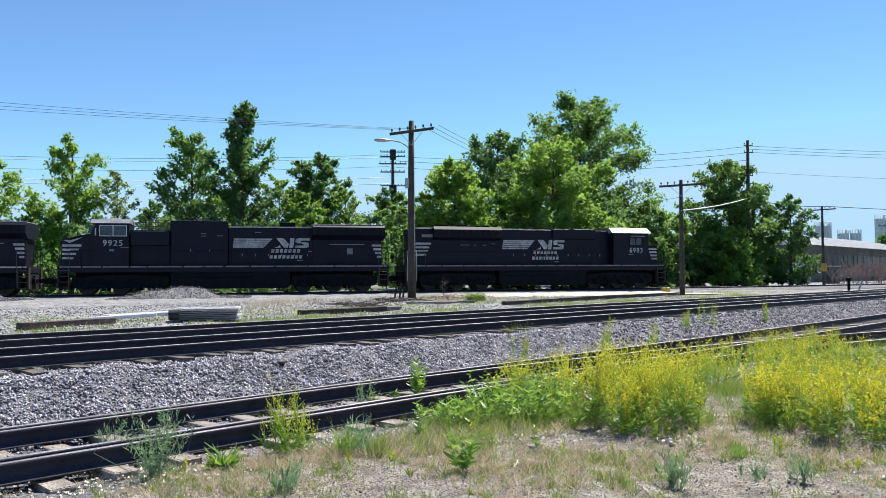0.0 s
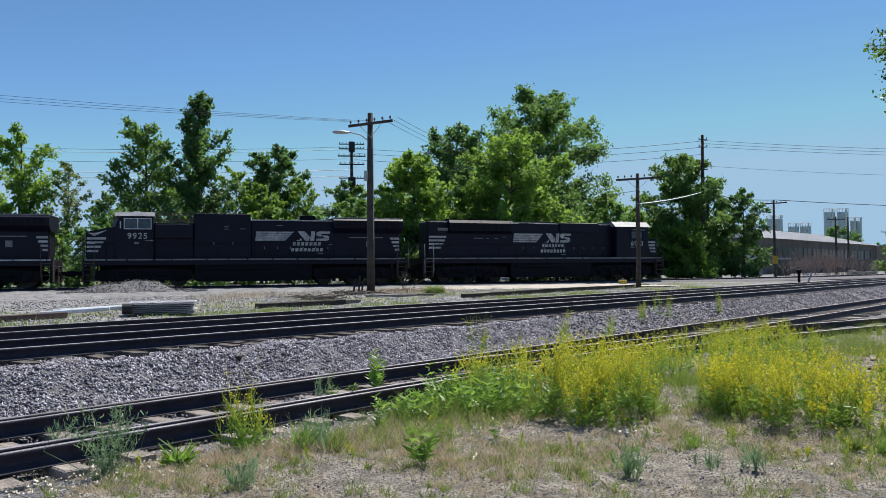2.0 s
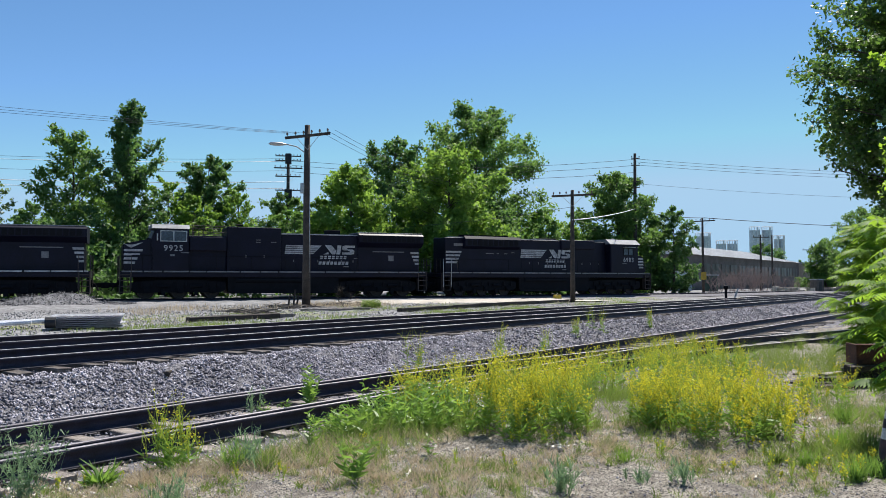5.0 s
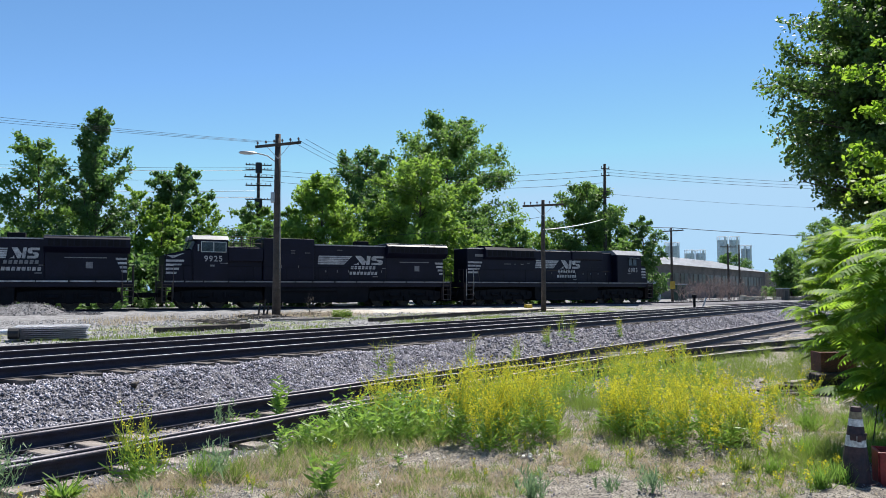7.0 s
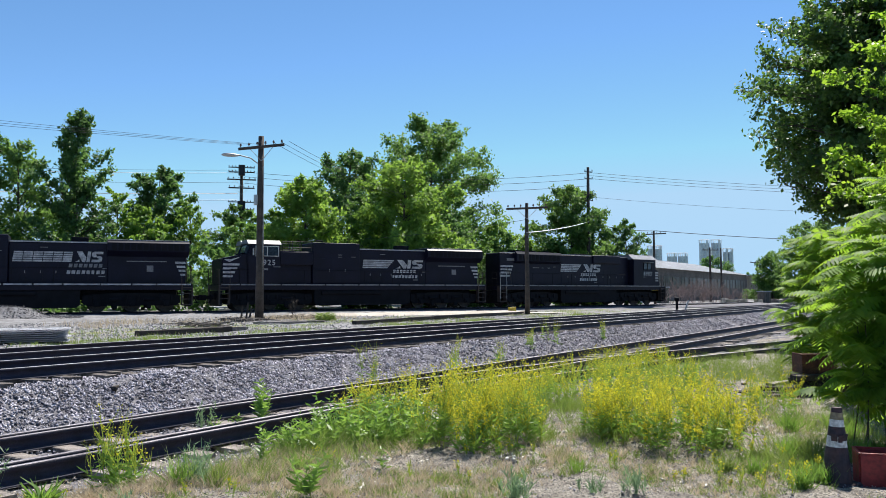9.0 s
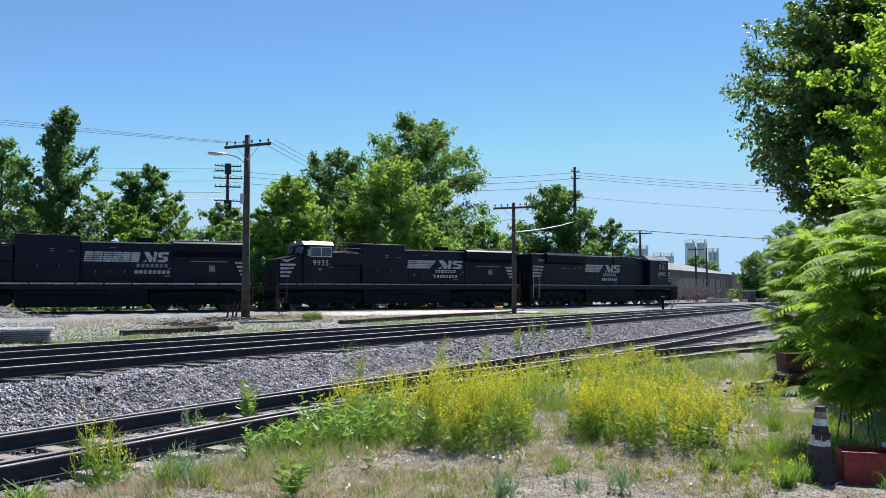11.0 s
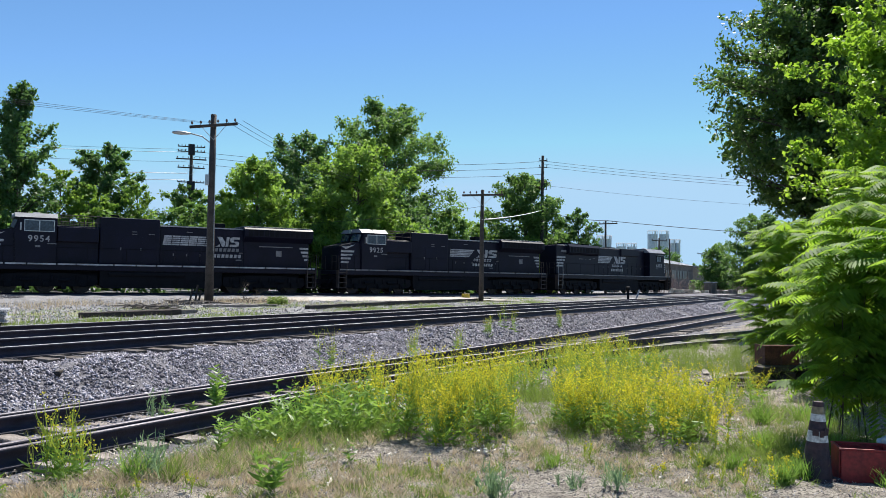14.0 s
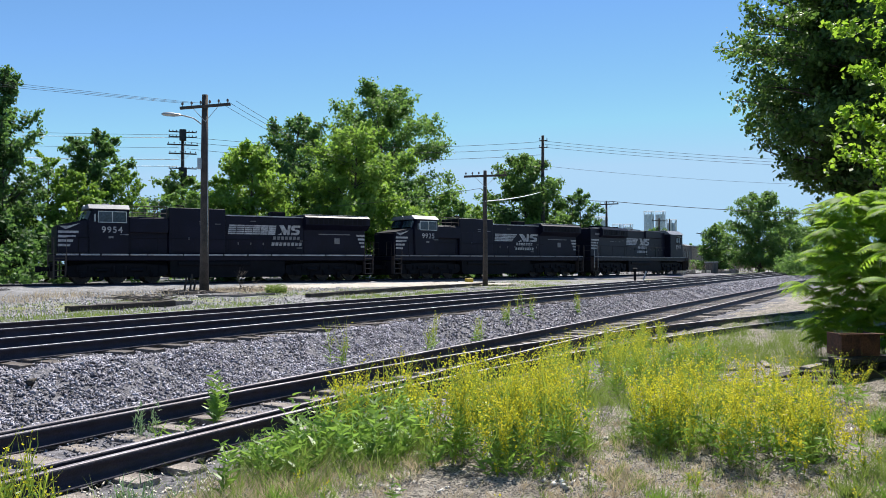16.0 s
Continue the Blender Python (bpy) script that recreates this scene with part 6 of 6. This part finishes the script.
def wispy_weed(x, y, h, spread, n, seed, label, leaves=16, small=0.022, lift=0.045):
    rng, pile = np.random.RandomState(seed), Pile()
    z = z_at(x, y)
    foot = np.array([x, y, z]) + rng.normal(0, 0.05, (n, 3)) * np.array([1, 1, 0])
    tip = foot + np.stack([rng.normal(0, spread, n), rng.normal(0, spread, n), h * rng.uniform(0.6, 1.05, n)], -1)
    pile.add(strips(foot, tip, 0.004, rng, 0.5), 0)
    k = rng.randint(0, n, n * leaves)
    u = rng.uniform(0.1, 1.0, n * leaves)[:, None]
    b = foot[k] + (tip[k] - foot[k]) * u
    e = b + rng.normal(0, small, b.shape) + np.array([0, 0, lift])
    pile.add(strips(b, e, 0.0045, rng, 0.3), 0)
    pile.make("wispy_weed", [WEED_BLUE], label, "weeds")


wispy_weed(-2.40, 6.75, 0.55, 0.20, 30, 1, "grey-green wispy weed beside the rail", 34, 0.026, 0.015)
wispy_weed(1.75, 6.15, 0.24, 0.06, 22, 2, "blue-green tufted weed on dry soil")
wispy_weed(2.75, 6.2, 0.18, 0.045, 12, 3, "blue-green tufted weed on dry soil")
wispy_weed(-1.2, 6.1, 0.22, 0.07, 18, 5, "blue-green tufted weed on dry soil")
wispy_weed(-0.75, 7.35, 0.35, 0.12, 20, 6, "grey-green wispy weed in dry grass")
wispy_weed(2.4, 6.3, 0.12, 0.04, 7, 7, "blue-green tufted weed on dry soil")
wispy_weed(-1.05, 10.75, 0.35, 0.06, 8, 8, "thin grey-green weed between the rails")
wispy_weed(-3.3, 8.0, 0.3, 0.1, 12, 9, "grey-green wispy weed beside the rail")


def rosette(x, y, n, ln, seed, label):
    rng, pile = np.random.RandomState(seed), Pile()
    a = np.arange(n) * 2.4
    b = np.tile([x, y, z_at(x, y) + 0.01], (n, 1))
    r = ln * rng.uniform(0.6, 1.1, n)
    e = b + np.stack([np.cos(a) * r, np.sin(a) * r, r * rng.uniform(0.2, 1.3, n)], -1)
    pile.add(strips(b, e, r * 0.085, rng, 0.3), 0)
    pile.make("leaf_rosette", [WEED_GREEN], label, "weeds")


rosette(-1.95, 7.15, 110, 0.18, 3, "bright green leaf rosette beside a sleeper")
rosette(2.6, 10.2, 40, 0.25, 4, "green leaf rosette in dry grass")

# grass over the near soil: dry and green blades, thinner where people walk
rng = np.random.RandomState(9)
pile = Pile()


def grass(n, cx, cy, rx, ry, h, mat, turn=46.4, width=0.0027, splay=0.4, per=14):
    """Tufts of blades; each tuft leans its own way."""
    x, y = scatter(rng, n // per, cx, cy, rx, ry, turn)
    k = noise_mask(x, y) > rng.uniform(0.0, 0.9, len(x))
    x, y = np.repeat(x[k], per), np.repeat(y[k], per)
    m = len(x)
    tall = np.repeat(rng.uniform(0.5, 1.3, m // per), per)
    x, y = x + rng.normal(0, 0.02 + 0.06 * h, m), y + rng.normal(0, 0.02 + 0.06 * h, m)
    hh = h * tall * rng.uniform(0.4, 1.15, m)
    b = np.stack([x, y, heights(x, y) - 0.01], -1)
    e = b + np.stack([rng.normal(0, splay, m) * hh, rng.normal(0, splay, m) * hh, hh], -1)
    pile.add(strips(b, e, width, rng, 0.5), mat)


def noise_mask(x, y):
    return 0.5 + 0.32 * np.sin(x * 2.3 + 1.1 * np.sin(y * 1.7)) + 0.32 * np.sin(y * 2.9 + 1.3 * np.sin(x * 2.1))


grass(24000, 1.8, 6.4, 6.0, 2.4, 0.022, 1, 20, 0.004, 1.7, per=5)
grass(12000, 1.8, 6.4, 6.0, 2.4, 0.03, 0, 20, 0.0035, 1.0, per=12)
grass(6000, 5.2, 6.9, 1.0, 0.9, 0.15, 0, 20, 0.003, 0.5, per=20)
grass(46000, 0.5, 6.8, 5.5, 2.2, 0.06, 1, 20, 0.0032, per=7)
grass(14000, 1.5, 6.9, 5.0, 1.9, 0.08, 0, 20, 0.0034, 0.5, per=22)
grass(9000, 0.0, 7.2, 3.0, 1.4, 0.085, 1, 20, 0.003, 0.6, per=20)
grass(13000, 0.8, 6.7, 5.5, 1.9, 0.05, 0, 20, 0.003, per=7)
grass(2500, 1.0, 7.0, 4.5, 1.5, 0.13, 0, 20, per=26)
grass(2500, 0.5, 7.0, 4.5, 1.5, 0.14, 1, 20, per=26)
grass(10000, -0.6, 8.0, 1.4, 0.7, 0.11, 1, 40, 0.0026, 0.6)
grass(5000, 0.2, 8.6, 1.8, 0.9, 0.24, 0, 40, 0.0026, 0.5)
grass(5000, 0.5, 6.8, 5.5, 2.2, 0.07, 0, 20)
grass(2200, 2.1, 8.9, 1.0, 0.8, 0.22, 0)
grass(1800, 3.9, 8.4, 0.8, 0.9, 0.20, 0)
grass(9000, 4.6, 11.8, 3.0, 1.4, 0.27, 0)
grass(5000, 6.6, 9.6, 2.0, 1.9, 0.14, 0)
grass(4000, 6.4, 9.4, 2.6, 2.4, 0.14, 1)
grass(8000, 8.5, 14.8, 4.0, 1.6, 0.28, 0)
grass(7000, 13.5, 19.5, 6.0, 1.8, 0.25, 0)
grass(4500, 5.2, 6.3, 1.5, 1.1, 0.10, 0)
grass(4000, 6.5, 7.5, 1.8, 1.5, 0.16, 0)
grass(4000, 9.5, 12.5, 2.5, 2.2, 0.30, 0)
pile.make("grass", [GRASS_GREEN, GRASS_DRY], "dry and green grass on the near soil", "grass")


def grass_tuft(x, y, h, n, seed, mat, label):
    """One clump of arching blades from a common foot."""
    rng, pile = np.random.RandomState(seed), Pile()
    a, lean = rng.uniform(0, 2 * math.pi, n), rng.uniform(0.05, 0.75, n)
    foot = np.stack([x + rng.normal(0, 0.035, n), y + rng.normal(0, 0.035, n), np.full(n, z_at(x, y) - 0.01)], -1)
    hh = h * rng.uniform(0.5, 1.1, n)
    top = foot + np.stack([np.cos(a) * lean * hh, np.sin(a) * lean * hh, hh * (1 - 0.35 * lean)], -1)
    pile.add(strips(foot, top, 0.0042, rng, 0.5), 0)
    pile.make("grass_tuft", [mat], label, "grass")


for k_, (x_, y_, h_, n_) in enumerate(((4.36, 7.8, 0.30, 120), (4.18, 6.12, 0.26, 150), (4.5, 6.3, 0.22, 120), (4.98, 7.13, 0.34, 130), (5.58, 8.32, 0.32, 120), (4.88, 7.35, 0.28, 110), (3.93, 6.86, 0.24, 110), (4.12, 6.7, 0.22, 90), (2.6, 7.11, 0.17, 70), (5.1, 8.6, 0.26, 90), (5.9, 7.8, 0.3, 110), (5.45, 7.0, 0.26, 110), (5.7, 6.6, 0.24, 90), (4.85, 6.75, 0.22, 90), (6.3, 8.6, 0.3, 110), (3.1, 9.9, 0.34, 120), (2.85, 9.6, 0.26, 80), (5.0, 5.9, 0.2, 80), (1.3, 7.0, 0.13, 50), (0.1, 7.9, 0.2, 70), (-0.9, 7.35, 0.3, 110), (-0.6, 7.2, 0.26, 90))):
    grass_tuft(x_, y_, h_, n_, 300 + k_, WEED_GREEN if k_ % 3 else GRASS_GREEN, "clump of fresh green grass on dry soil")

# far verge grass beyond the main line and tufts in the yard
rng = np.random.RandomState(19)
pile = Pile()


def verge(n, s0, s1, p0, p1, h, mat, width=0.008):
    s, p = rng.uniform(s0, s1, n), rng.uniform(p0, p1, n)
    k = (np.sin(s * 0.9 + np.sin(p * 1.3)) + np.sin(s * 0.37 + 2) * 0.8) > rng.uniform(-1.2, 1.2, n)
    s, p = s[k], p[k]
    x, y = s * US[0] + p * UP[0], s * US[1] + p * UP[1]
    hh = h * rng.uniform(0.4, 1.4, len(x))
    b = np.stack([x, y, ground_z(s, p) - 0.01], -1)
    e = b + np.stack([rng.normal(0, 0.3, len(x)) * hh, rng.normal(0, 0.3, len(x)) * hh, hh], -1)
    pile.add(strips(b, e, width, rng, 0.4), mat)


verge(26000, 2, 50, 18.2, 21.5, 0.10, 0)
verge(8000, 5, 60, 21, 27, 0.12, 0)
verge(2600, 5, 60, 21, 27, 0.13, 1)
verge(5000, 18, 34, 27, 31, 0.25, 1)
pile.make("verge_grass", [GRASS_GREEN, GRASS_DRY], "patchy green and dry grass along the yard", "grass")
for k_, (x_, y_, h_, r_) in enumerate(((1.6, 39.3, 0.4, 0.45),)):
    rng, pile = np.random.RandomState(50 + k_), Pile()
    xs, ys = scatter(rng, 26, x_, y_, r_, r_)
    for x, y in zip(xs, ys):
        broad_weed(pile, rng, x, y, h_, 0.12, 0, 40, 0.12)
    pile.make("low_bush", [GRASS_GREEN], "low bright green bush on the gravel", "bush")


def twig(bm, r, foot, way, ln, thick, depth):
    """A crooked twig that forks into thinner ones."""
    mid = foot + way * ln * 0.5 + Vector((r.uniform(-1, 1), r.uniform(-1, 1), r.uniform(-0.4, 1))) * ln * 0.10
    tip = foot + way * ln + Vector((r.uniform(-1, 1), r.uniform(-1, 1), r.uniform(-0.6, 0.8))) * ln * 0.12
    tube(bm, [foot, mid, tip], [thick, thick * 0.7, thick * 0.35], 3, cap=False)
    if depth:
        for _ in range(4):
            side = (way + Vector((r.uniform(-1, 1), r.uniform(-1, 1), r.uniform(-0.5, 0.8)))).normalized()
            twig(bm, r, mid.lerp(tip, r.uniform(-0.6, 0.9)), side, ln * r.uniform(0.35, 0.65), thick * 0.6, depth - 1)


def bare_shrub(x, y, h, seed, mat, label, stems, spread, thick):
    """Leafless stems from the ground that fork twice."""
    r = random.Random(seed)
    root = thing("bare_shrub", pose(x, y, z_at(x, y)), label, "shrub")
    bm = bmesh.new()
    for _ in range(stems):
        foot = Vector((r.uniform(-1, 1) * spread, r.uniform(-1, 1) * spread, -0.05))
        way = Vector((r.uniform(-0.6, 0.6), r.uniform(-0.6, 0.6), 1.0)).normalized()
        twig(bm, r, foot, way, h * r.uniform(0.4, 0.75), thick, 2)
    tagged(part("brushwood", bm, mat, root), kind="stuff")


bare_shrub(0.3, 39.4, 1.5, 3, BARK, "bare twiggy sapling near the pole", 3, 0.08, 0.014)
TWIG = surface("reddish_twigs", (0.34, 0.255, 0.23), (0.20, 0.145, 0.13), 2.0, 0.9)
for k_, (x_, y_, h_) in enumerate(((47, 94.5, 3.2), (50, 99, 4.2), (52.5, 101, 4.4), (55, 102.5, 4.0), (57.5, 104.5, 3.6), (60, 107, 3.2), (62.5, 105, 2.6), (78, 112, 2.8), (74, 108, 2.6), (81, 117, 2.8))):
    bare_shrub(x_, y_, h_, 60 + k_, TWIG, "reddish leafless brush beside the shed", 16, 1.9, 0.035)

# thicket behind the train, seen below the underframes
def thicket(points, label, seed, leaf, n, size, h, r):
    rng = np.random.RandomState(seed)
    cl = []
    for x, y in points:
        for _ in range(9):
            cl.append((x + rng.normal(0, r), y + rng.normal(0, r * 0.6), 0.5 + h * rng.uniform(0.05, 0.9), rng.uniform(0.6, 1.1)))
    c, d = crown_points(n, cl, rng)
    c[:, 2] = np.maximum(c[:, 2], 0.5)
    v, f = leaf_quads(c, d * 0.8, size, rng)
    ob = part("thicket", np_mesh("thicket", v, f), leaf)
    return tagged(ob, label, "bushes", kind="stuff")


line = [curve_at(s) for s in np.arange(-10, 84, 2.6)]
thicket([(x - 7.5 * math.sin(a), y + 7.5 * math.cos(a)) for x, y, a in line], "dense green undergrowth behind the train", 3, LEAF_DARK, 30000, 0.26, 3.6, 1.2)
thicket([(x - 10 * math.sin(a), y + 10 * math.cos(a)) for x, y, a in line], "dense dark undergrowth behind the train", 4, LEAF_DARK, 19000, 0.34, 5.4, 1.5)
thicket([(x - 15 * math.sin(a), y + 15 * math.cos(a)) for x, y, a in line[:-4]], "dense undergrowth between the trees", 5, LEAF_MID, 17000, 0.35, 6.5, 1.6)
thicket([lay(s, 30 + (s - 140) * 0.1) for s in range(205, 300, 5)], "distant green bushes along the line", 6, LEAF_MID, 14000, 0.42, 3.4, 2.0)
thicket([lay(s, -2 + s * 0.06) for s in range(120, 420, 9)], "distant green trees along the line", 7, LEAF_MID, 18000, 0.6, 9.0, 3.0)
thicket([lay(s, 62 + s * 0.02) for s in range(225, 520, 9)], "distant tree line at the horizon", 8, LEAF_DARK, 18000, 0.8, 9.0, 4.0)
thicket([lay(s, 8 + (s - 64) * 0.08) for s in range(100, 126, 6)], "low green bushes beside the far siding", 11, LEAF_MID, 9000, 0.22, 1.8, 1.2)


# ---- sumac: drooping compound leaves on bare stems ----
def frond(base, direction, ln, rng):
    """One compound leaf: an arching rib with paired toothed leaflets."""
    n = 12
    u = np.linspace(0.12, 1.0, n)
    side = np.array([-direction[1], direction[0], 0.0])
    side /= np.linalg.norm(side) + 1e-9
    droop = rng.uniform(0.5, 1.3)
    rib = base + direction * (u * ln)[:, None] + np.array([0, 0, -1.0]) * (droop * ln * u ** 2.2 * 0.6)[:, None]
    quads = []
    for s in (-1, 1):
        fwd = np.gradient(rib, axis=0)
        fwd /= np.linalg.norm(fwd, axis=1)[:, None] + 1e-9
        ll = (0.31 * ln * np.sin(np.pi * np.clip(u * 0.85 + 0.12, 0, 1)) ** 0.7 * rng.uniform(0.85, 1.15, n))[:, None]
        tip = rib + (side * s * 0.9 + fwd * 0.40 + np.array([0, 0, -0.42])) * ll
        mid = rib + (tip - rib) * 0.4 + np.array([0, 0, 0.05]) * ll
        wv = fwd * 0.16 * ll
        quads.append(np.stack([rib, mid + wv, tip, mid - wv], 1))
    q = np.concatenate(quads)
    return q.reshape(-1, 3), rib


def sumac(x, y, h, r, whorls, ln, seed, label, low=0.2, waist=0.55):
    """Thin stems under an overhanging mound of fronds in uneven tiers."""
    rng = np.random.RandomState(seed)
    root = thing("sumac", pose(x, y, z_at(x, y)), label, "shrub")
    V = []
    for i in range(5):
        a = 2 * math.pi * i / 5 + rng.uniform(-0.3, 0.3)
        rr = r * rng.uniform(0.15, 0.6)
        top = Vector((rr * math.cos(a), rr * math.sin(a), h * rng.uniform(0.55, 0.85)))
        part("stem", tubed([(0.2 * math.cos(a), 0.2 * math.sin(a), -0.05), top * 0.5 + Vector((0, 0, 0.1)), top], [0.007, 0.006, 0.004], 5), BARK, root)
    for i in range(whorls):
        f = low + (1 - low) * (i + rng.uniform(0, 1)) / whorls
        env = waist + (1 - waist) * (f - low) / 0.3 if f < low + 0.3 else math.sqrt(max(0.06, 1 - ((f - low - 0.3) / (0.72 - low)) ** 2))
        a, rad = i * 2.4 + rng.uniform(-0.4, 0.4), r * env * rng.uniform(0.3, 1.0) ** 0.6
        head = np.array([rad * math.cos(a), rad * math.sin(a), f * h])
        for k in range(12):
            b = a + k * 2 * math.pi / 12 + rng.normal(0, 0.25)
            lift = 0.28 + 0.35 * math.cos(b - a) * rng.uniform(0, 1) + rng.normal(0, 0.15)
            d = np.array([math.cos(b), math.sin(b), lift])
            d /= np.linalg.norm(d)
            V.append(frond(head - np.array([0, 0, rng.uniform(0, 0.10)]), d, ln * rng.uniform(0.75, 1.15), rng)[0])
    v = np.concatenate(V)
    v[:, 2] = np.maximum(v[:, 2], 0.06)
    f = np.arange(len(v)).reshape(-1, 4)
    tagged(part("foliage", np_mesh("foliage", v, f), SUMAC_LEAF, root), kind="stuff")


sumac(5.80, 7.3, 2.0, 0.40, 20, 0.52, 8, "low sumac with fronds drooping over a traffic cone", 0.24, 0.8)
sumac(7.95, 9.2, 2.75, 0.85, 36, 0.60, 1, "bushy sumac with drooping bright green fronds", 0.32, 0.7)
sumac(6.45, 7.05, 2.2, 0.65, 26, 0.54, 9, "sumac with fronds hanging over a red crate", 0.27, 0.8)
sumac(10.25, 13.5, 2.9, 1.3, 90, 0.50, 2, "broad sumac thicket overhanging old timbers", 0.1, 0.7)
sumac(9.3, 10.5, 3.5, 1.3, 46, 0.52, 4, "tall sumac with layered fronds", 0.12)
sumac(10.4, 8.9, 3.2, 1.4, 55, 0.48, 5, "bushy sumac with drooping fronds", 0.12)
tree(15.3, 15.9, 8.8, 2.8, LEAF_LIME, 46000, 0.122, "slender bright green young tree behind the sumac", 71, 0.12, "round", trunk_r=0.08, limbs=90, sprays=14, fluff=0.07)

# ---- stones: ballast and pale chips ----
YARD_STONE = surface("yard_stone", (0.33, 0.325, 0.33), (0.13, 0.127, 0.13), 9.0, 0.95, fine=50, vary=0.7)
rng = np.random.RandomState(33)


def ballast(n, s0, s1, p0, p1, lo, hi, label, mat, seed, name="ballast"):
    rng = np.random.RandomState(seed)
    s, p = rng.uniform(s0, s1, n), rng.uniform(p0, p1, n)
    x, y = s * US[0] + p * UP[0], s * US[1] + p * UP[1]
    size = rng.uniform(lo, hi, n)
    c = np.stack([x, y, ground_z(s, p) + rng.uniform(0.0, 0.02, n)], -1)
    v, f = stone_mesh(rng, n, c, size, 0.55)
    return tagged(part(name, np_mesh(name, v, f), mat), label, "ballast", kind="stuff")


ballast(42000, -2.5, 17, 8.95, 11.75, 0.015, 0.040, "grey crushed ballast stones beside the main line", STONE, 1)
ballast(17000, 17, 52, 8.95, 11.75, 0.028, 0.062, "grey crushed ballast stones farther along the line", STONE, 2)
ballast(6000, 52, 120, 9.2, 11.75, 0.06, 0.11, "grey crushed ballast stones far along the line", STONE, 11)
ballast(6000, 25, 62, 7.2, 9.0, 0.02, 0.05, "grey stones between the far sidings", STONE, 12)
ballast(5000, -2, 20, 11.95, 13.4, 0.012, 0.03, "ballast stones between the main rails", STONE, 3)
ballast(14000, 4, 44, 18.4, 33, 0.02, 0.055, "loose grey gravel on the yard", YARD_STONE, 8, "yard_gravel")
ballast(9000, -2, 25, 7.35, 8.75, 0.012, 0.032, "small grey stones between the old rails", STONE, 4)
ballast(3500, -2, 14, 6.0, 7.2, 0.012, 0.032, "small stones at the sleeper ends", PALE_STONE, 5)
ballast(17000, -3, 14, -0.8, 6.2, 0.004, 0.013, "pale chips strewn on dry soil", PALE_STONE, 6, "stone_chips")
ballast(17000, -3, 14, -0.8, 6.2, 0.005, 0.014, "dark gravel chips strewn on dry soil", STONE, 7, "stone_chips")
for k_, (x_, y_, r_) in enumerate(((-2.56, 12.8, 0.075), (-3.05, 12.2, 0.05))):
    v_, f_ = stone_mesh(np.random.RandomState(90 + k_), 1, np.array([[0, 0, 0.02]]), r_)
    o_ = tagged(part("dark_rock", np_mesh("dark_rock", v_, f_), TIE_DARK), "single dark rock lying on the ballast", "rock")
    o_.matrix_basis = pose(x_, y_, z_at(x_, y_) + 0.04)

# pale broken concrete and shells on the soil
rng = np.random.RandomState(61)
for label, seed, spots in (("pale broken concrete bits on the soil", 1, ((1.0, 8.0, 0.35, 26), (0.7, 6.9, 0.3, 22), (2.15, 7.75, 0.2, 14), (3.0, 9.0, 0.25, 12), (5.3, 8.6, 0.4, 20), (-2.9, 6.6, 0.4, 30), (3.5, 6.7, 0.5, 16))),):
    C, S = [], []
    for x, y, r, n in spots:
        xs, ys = scatter(rng, n, x, y, r, r * 0.7)
        C.append(np.stack([xs, ys, heights(xs, ys) + 0.008], -1))
        S.append(rng.uniform(0.012, 0.045, n))
    C, S = np.concatenate(C), np.concatenate(S)
    v, f = stone_mesh(rng, len(C), C, S, 0.45)
    tagged(part("concrete_bits", np_mesh("concrete_bits", v, f), surface("pale_concrete", (0.72, 0.69, 0.64), (0.5, 0.47, 0.42), 9.0, 0.9, fine=50, vary=0.25)), label, "rubble", kind="stuff")

DEAD_WOOD = surface("dead_wood", (0.15, 0.13, 0.115), (0.07, 0.06, 0.055), 5.0, 0.95, bump=0.5, fine=30)
# dead sticks heaped round the pole's foot
for k_, (x_, y_, r_) in enumerate(((-2.38, 38.80, 1.20), (0.09, 42.05, 1.10), (-3.36, 33.42, 0.90))):
    rng = np.random.RandomState(140 + k_)
    bm = bmesh.new()
    for _ in range(46):
        px, py, a, l = x_ + rng.normal(0, r_ * 0.6), y_ + rng.normal(0, r_ * 0.35), rng.uniform(0, 6.28), rng.uniform(0.25, 0.8)
        z = z_at(px, py) + rng.uniform(0.02, 0.16)
        tube(bm, [(px - l * math.cos(a), py - l * math.sin(a), z - 0.03), (px, py, z), (px + l * math.cos(a), py + l * math.sin(a), z + rng.uniform(-0.04, 0.14))], [0.022, 0.02, 0.008], 5)
    tagged(part("dead_sticks", bm, DEAD_WOOD), "grey dead sticks heaped on the gravel", "sticks", kind="stuff")


# ---- motion of the train ----
def motions():
    """The three coupled locomotives roll along the connecting curve; each axle turns with the distance run."""
    times = [i * 0.25 for i in range(65)]
    gone = np.interp(times, [0, 1.5, 3.5, 7, 9, 12.5, 14.5, 16], [61.5, 64.65, 68.85, 76.3, 81.1, 89.45, 94.1, 97.5])
    gone = np.convolve(np.pad(gone, 8, mode="reflect", reflect_type="odd"), np.ones(17) / 17, "valid")
    for loco, back in ((lead, 10.85), (middle, 21.7 + 11.15), (rear, 21.7 + 22.3 + 11.15)):
        rows = []
        for t, g in list(zip(times, gone))[::2]:
            ax, ay, _ = curve_at(g - back + 6.7)
            bx, by, _ = curve_at(g - back - 6.7)
            rows.append((t, pose((ax + bx) / 2, (ay + by) / 2, CURVE_Z, 0, 0, math.degrees(math.atan2(ay - by, ax - bx)))))
        walk(loco, rows)
    for ws, x, z in WHEELS:
        walk(ws, [(t, pose(x, 0, z, 0, math.degrees((g - gone[0]) / 0.535), 0)) for t, g in zip(times, gone)])


motions()
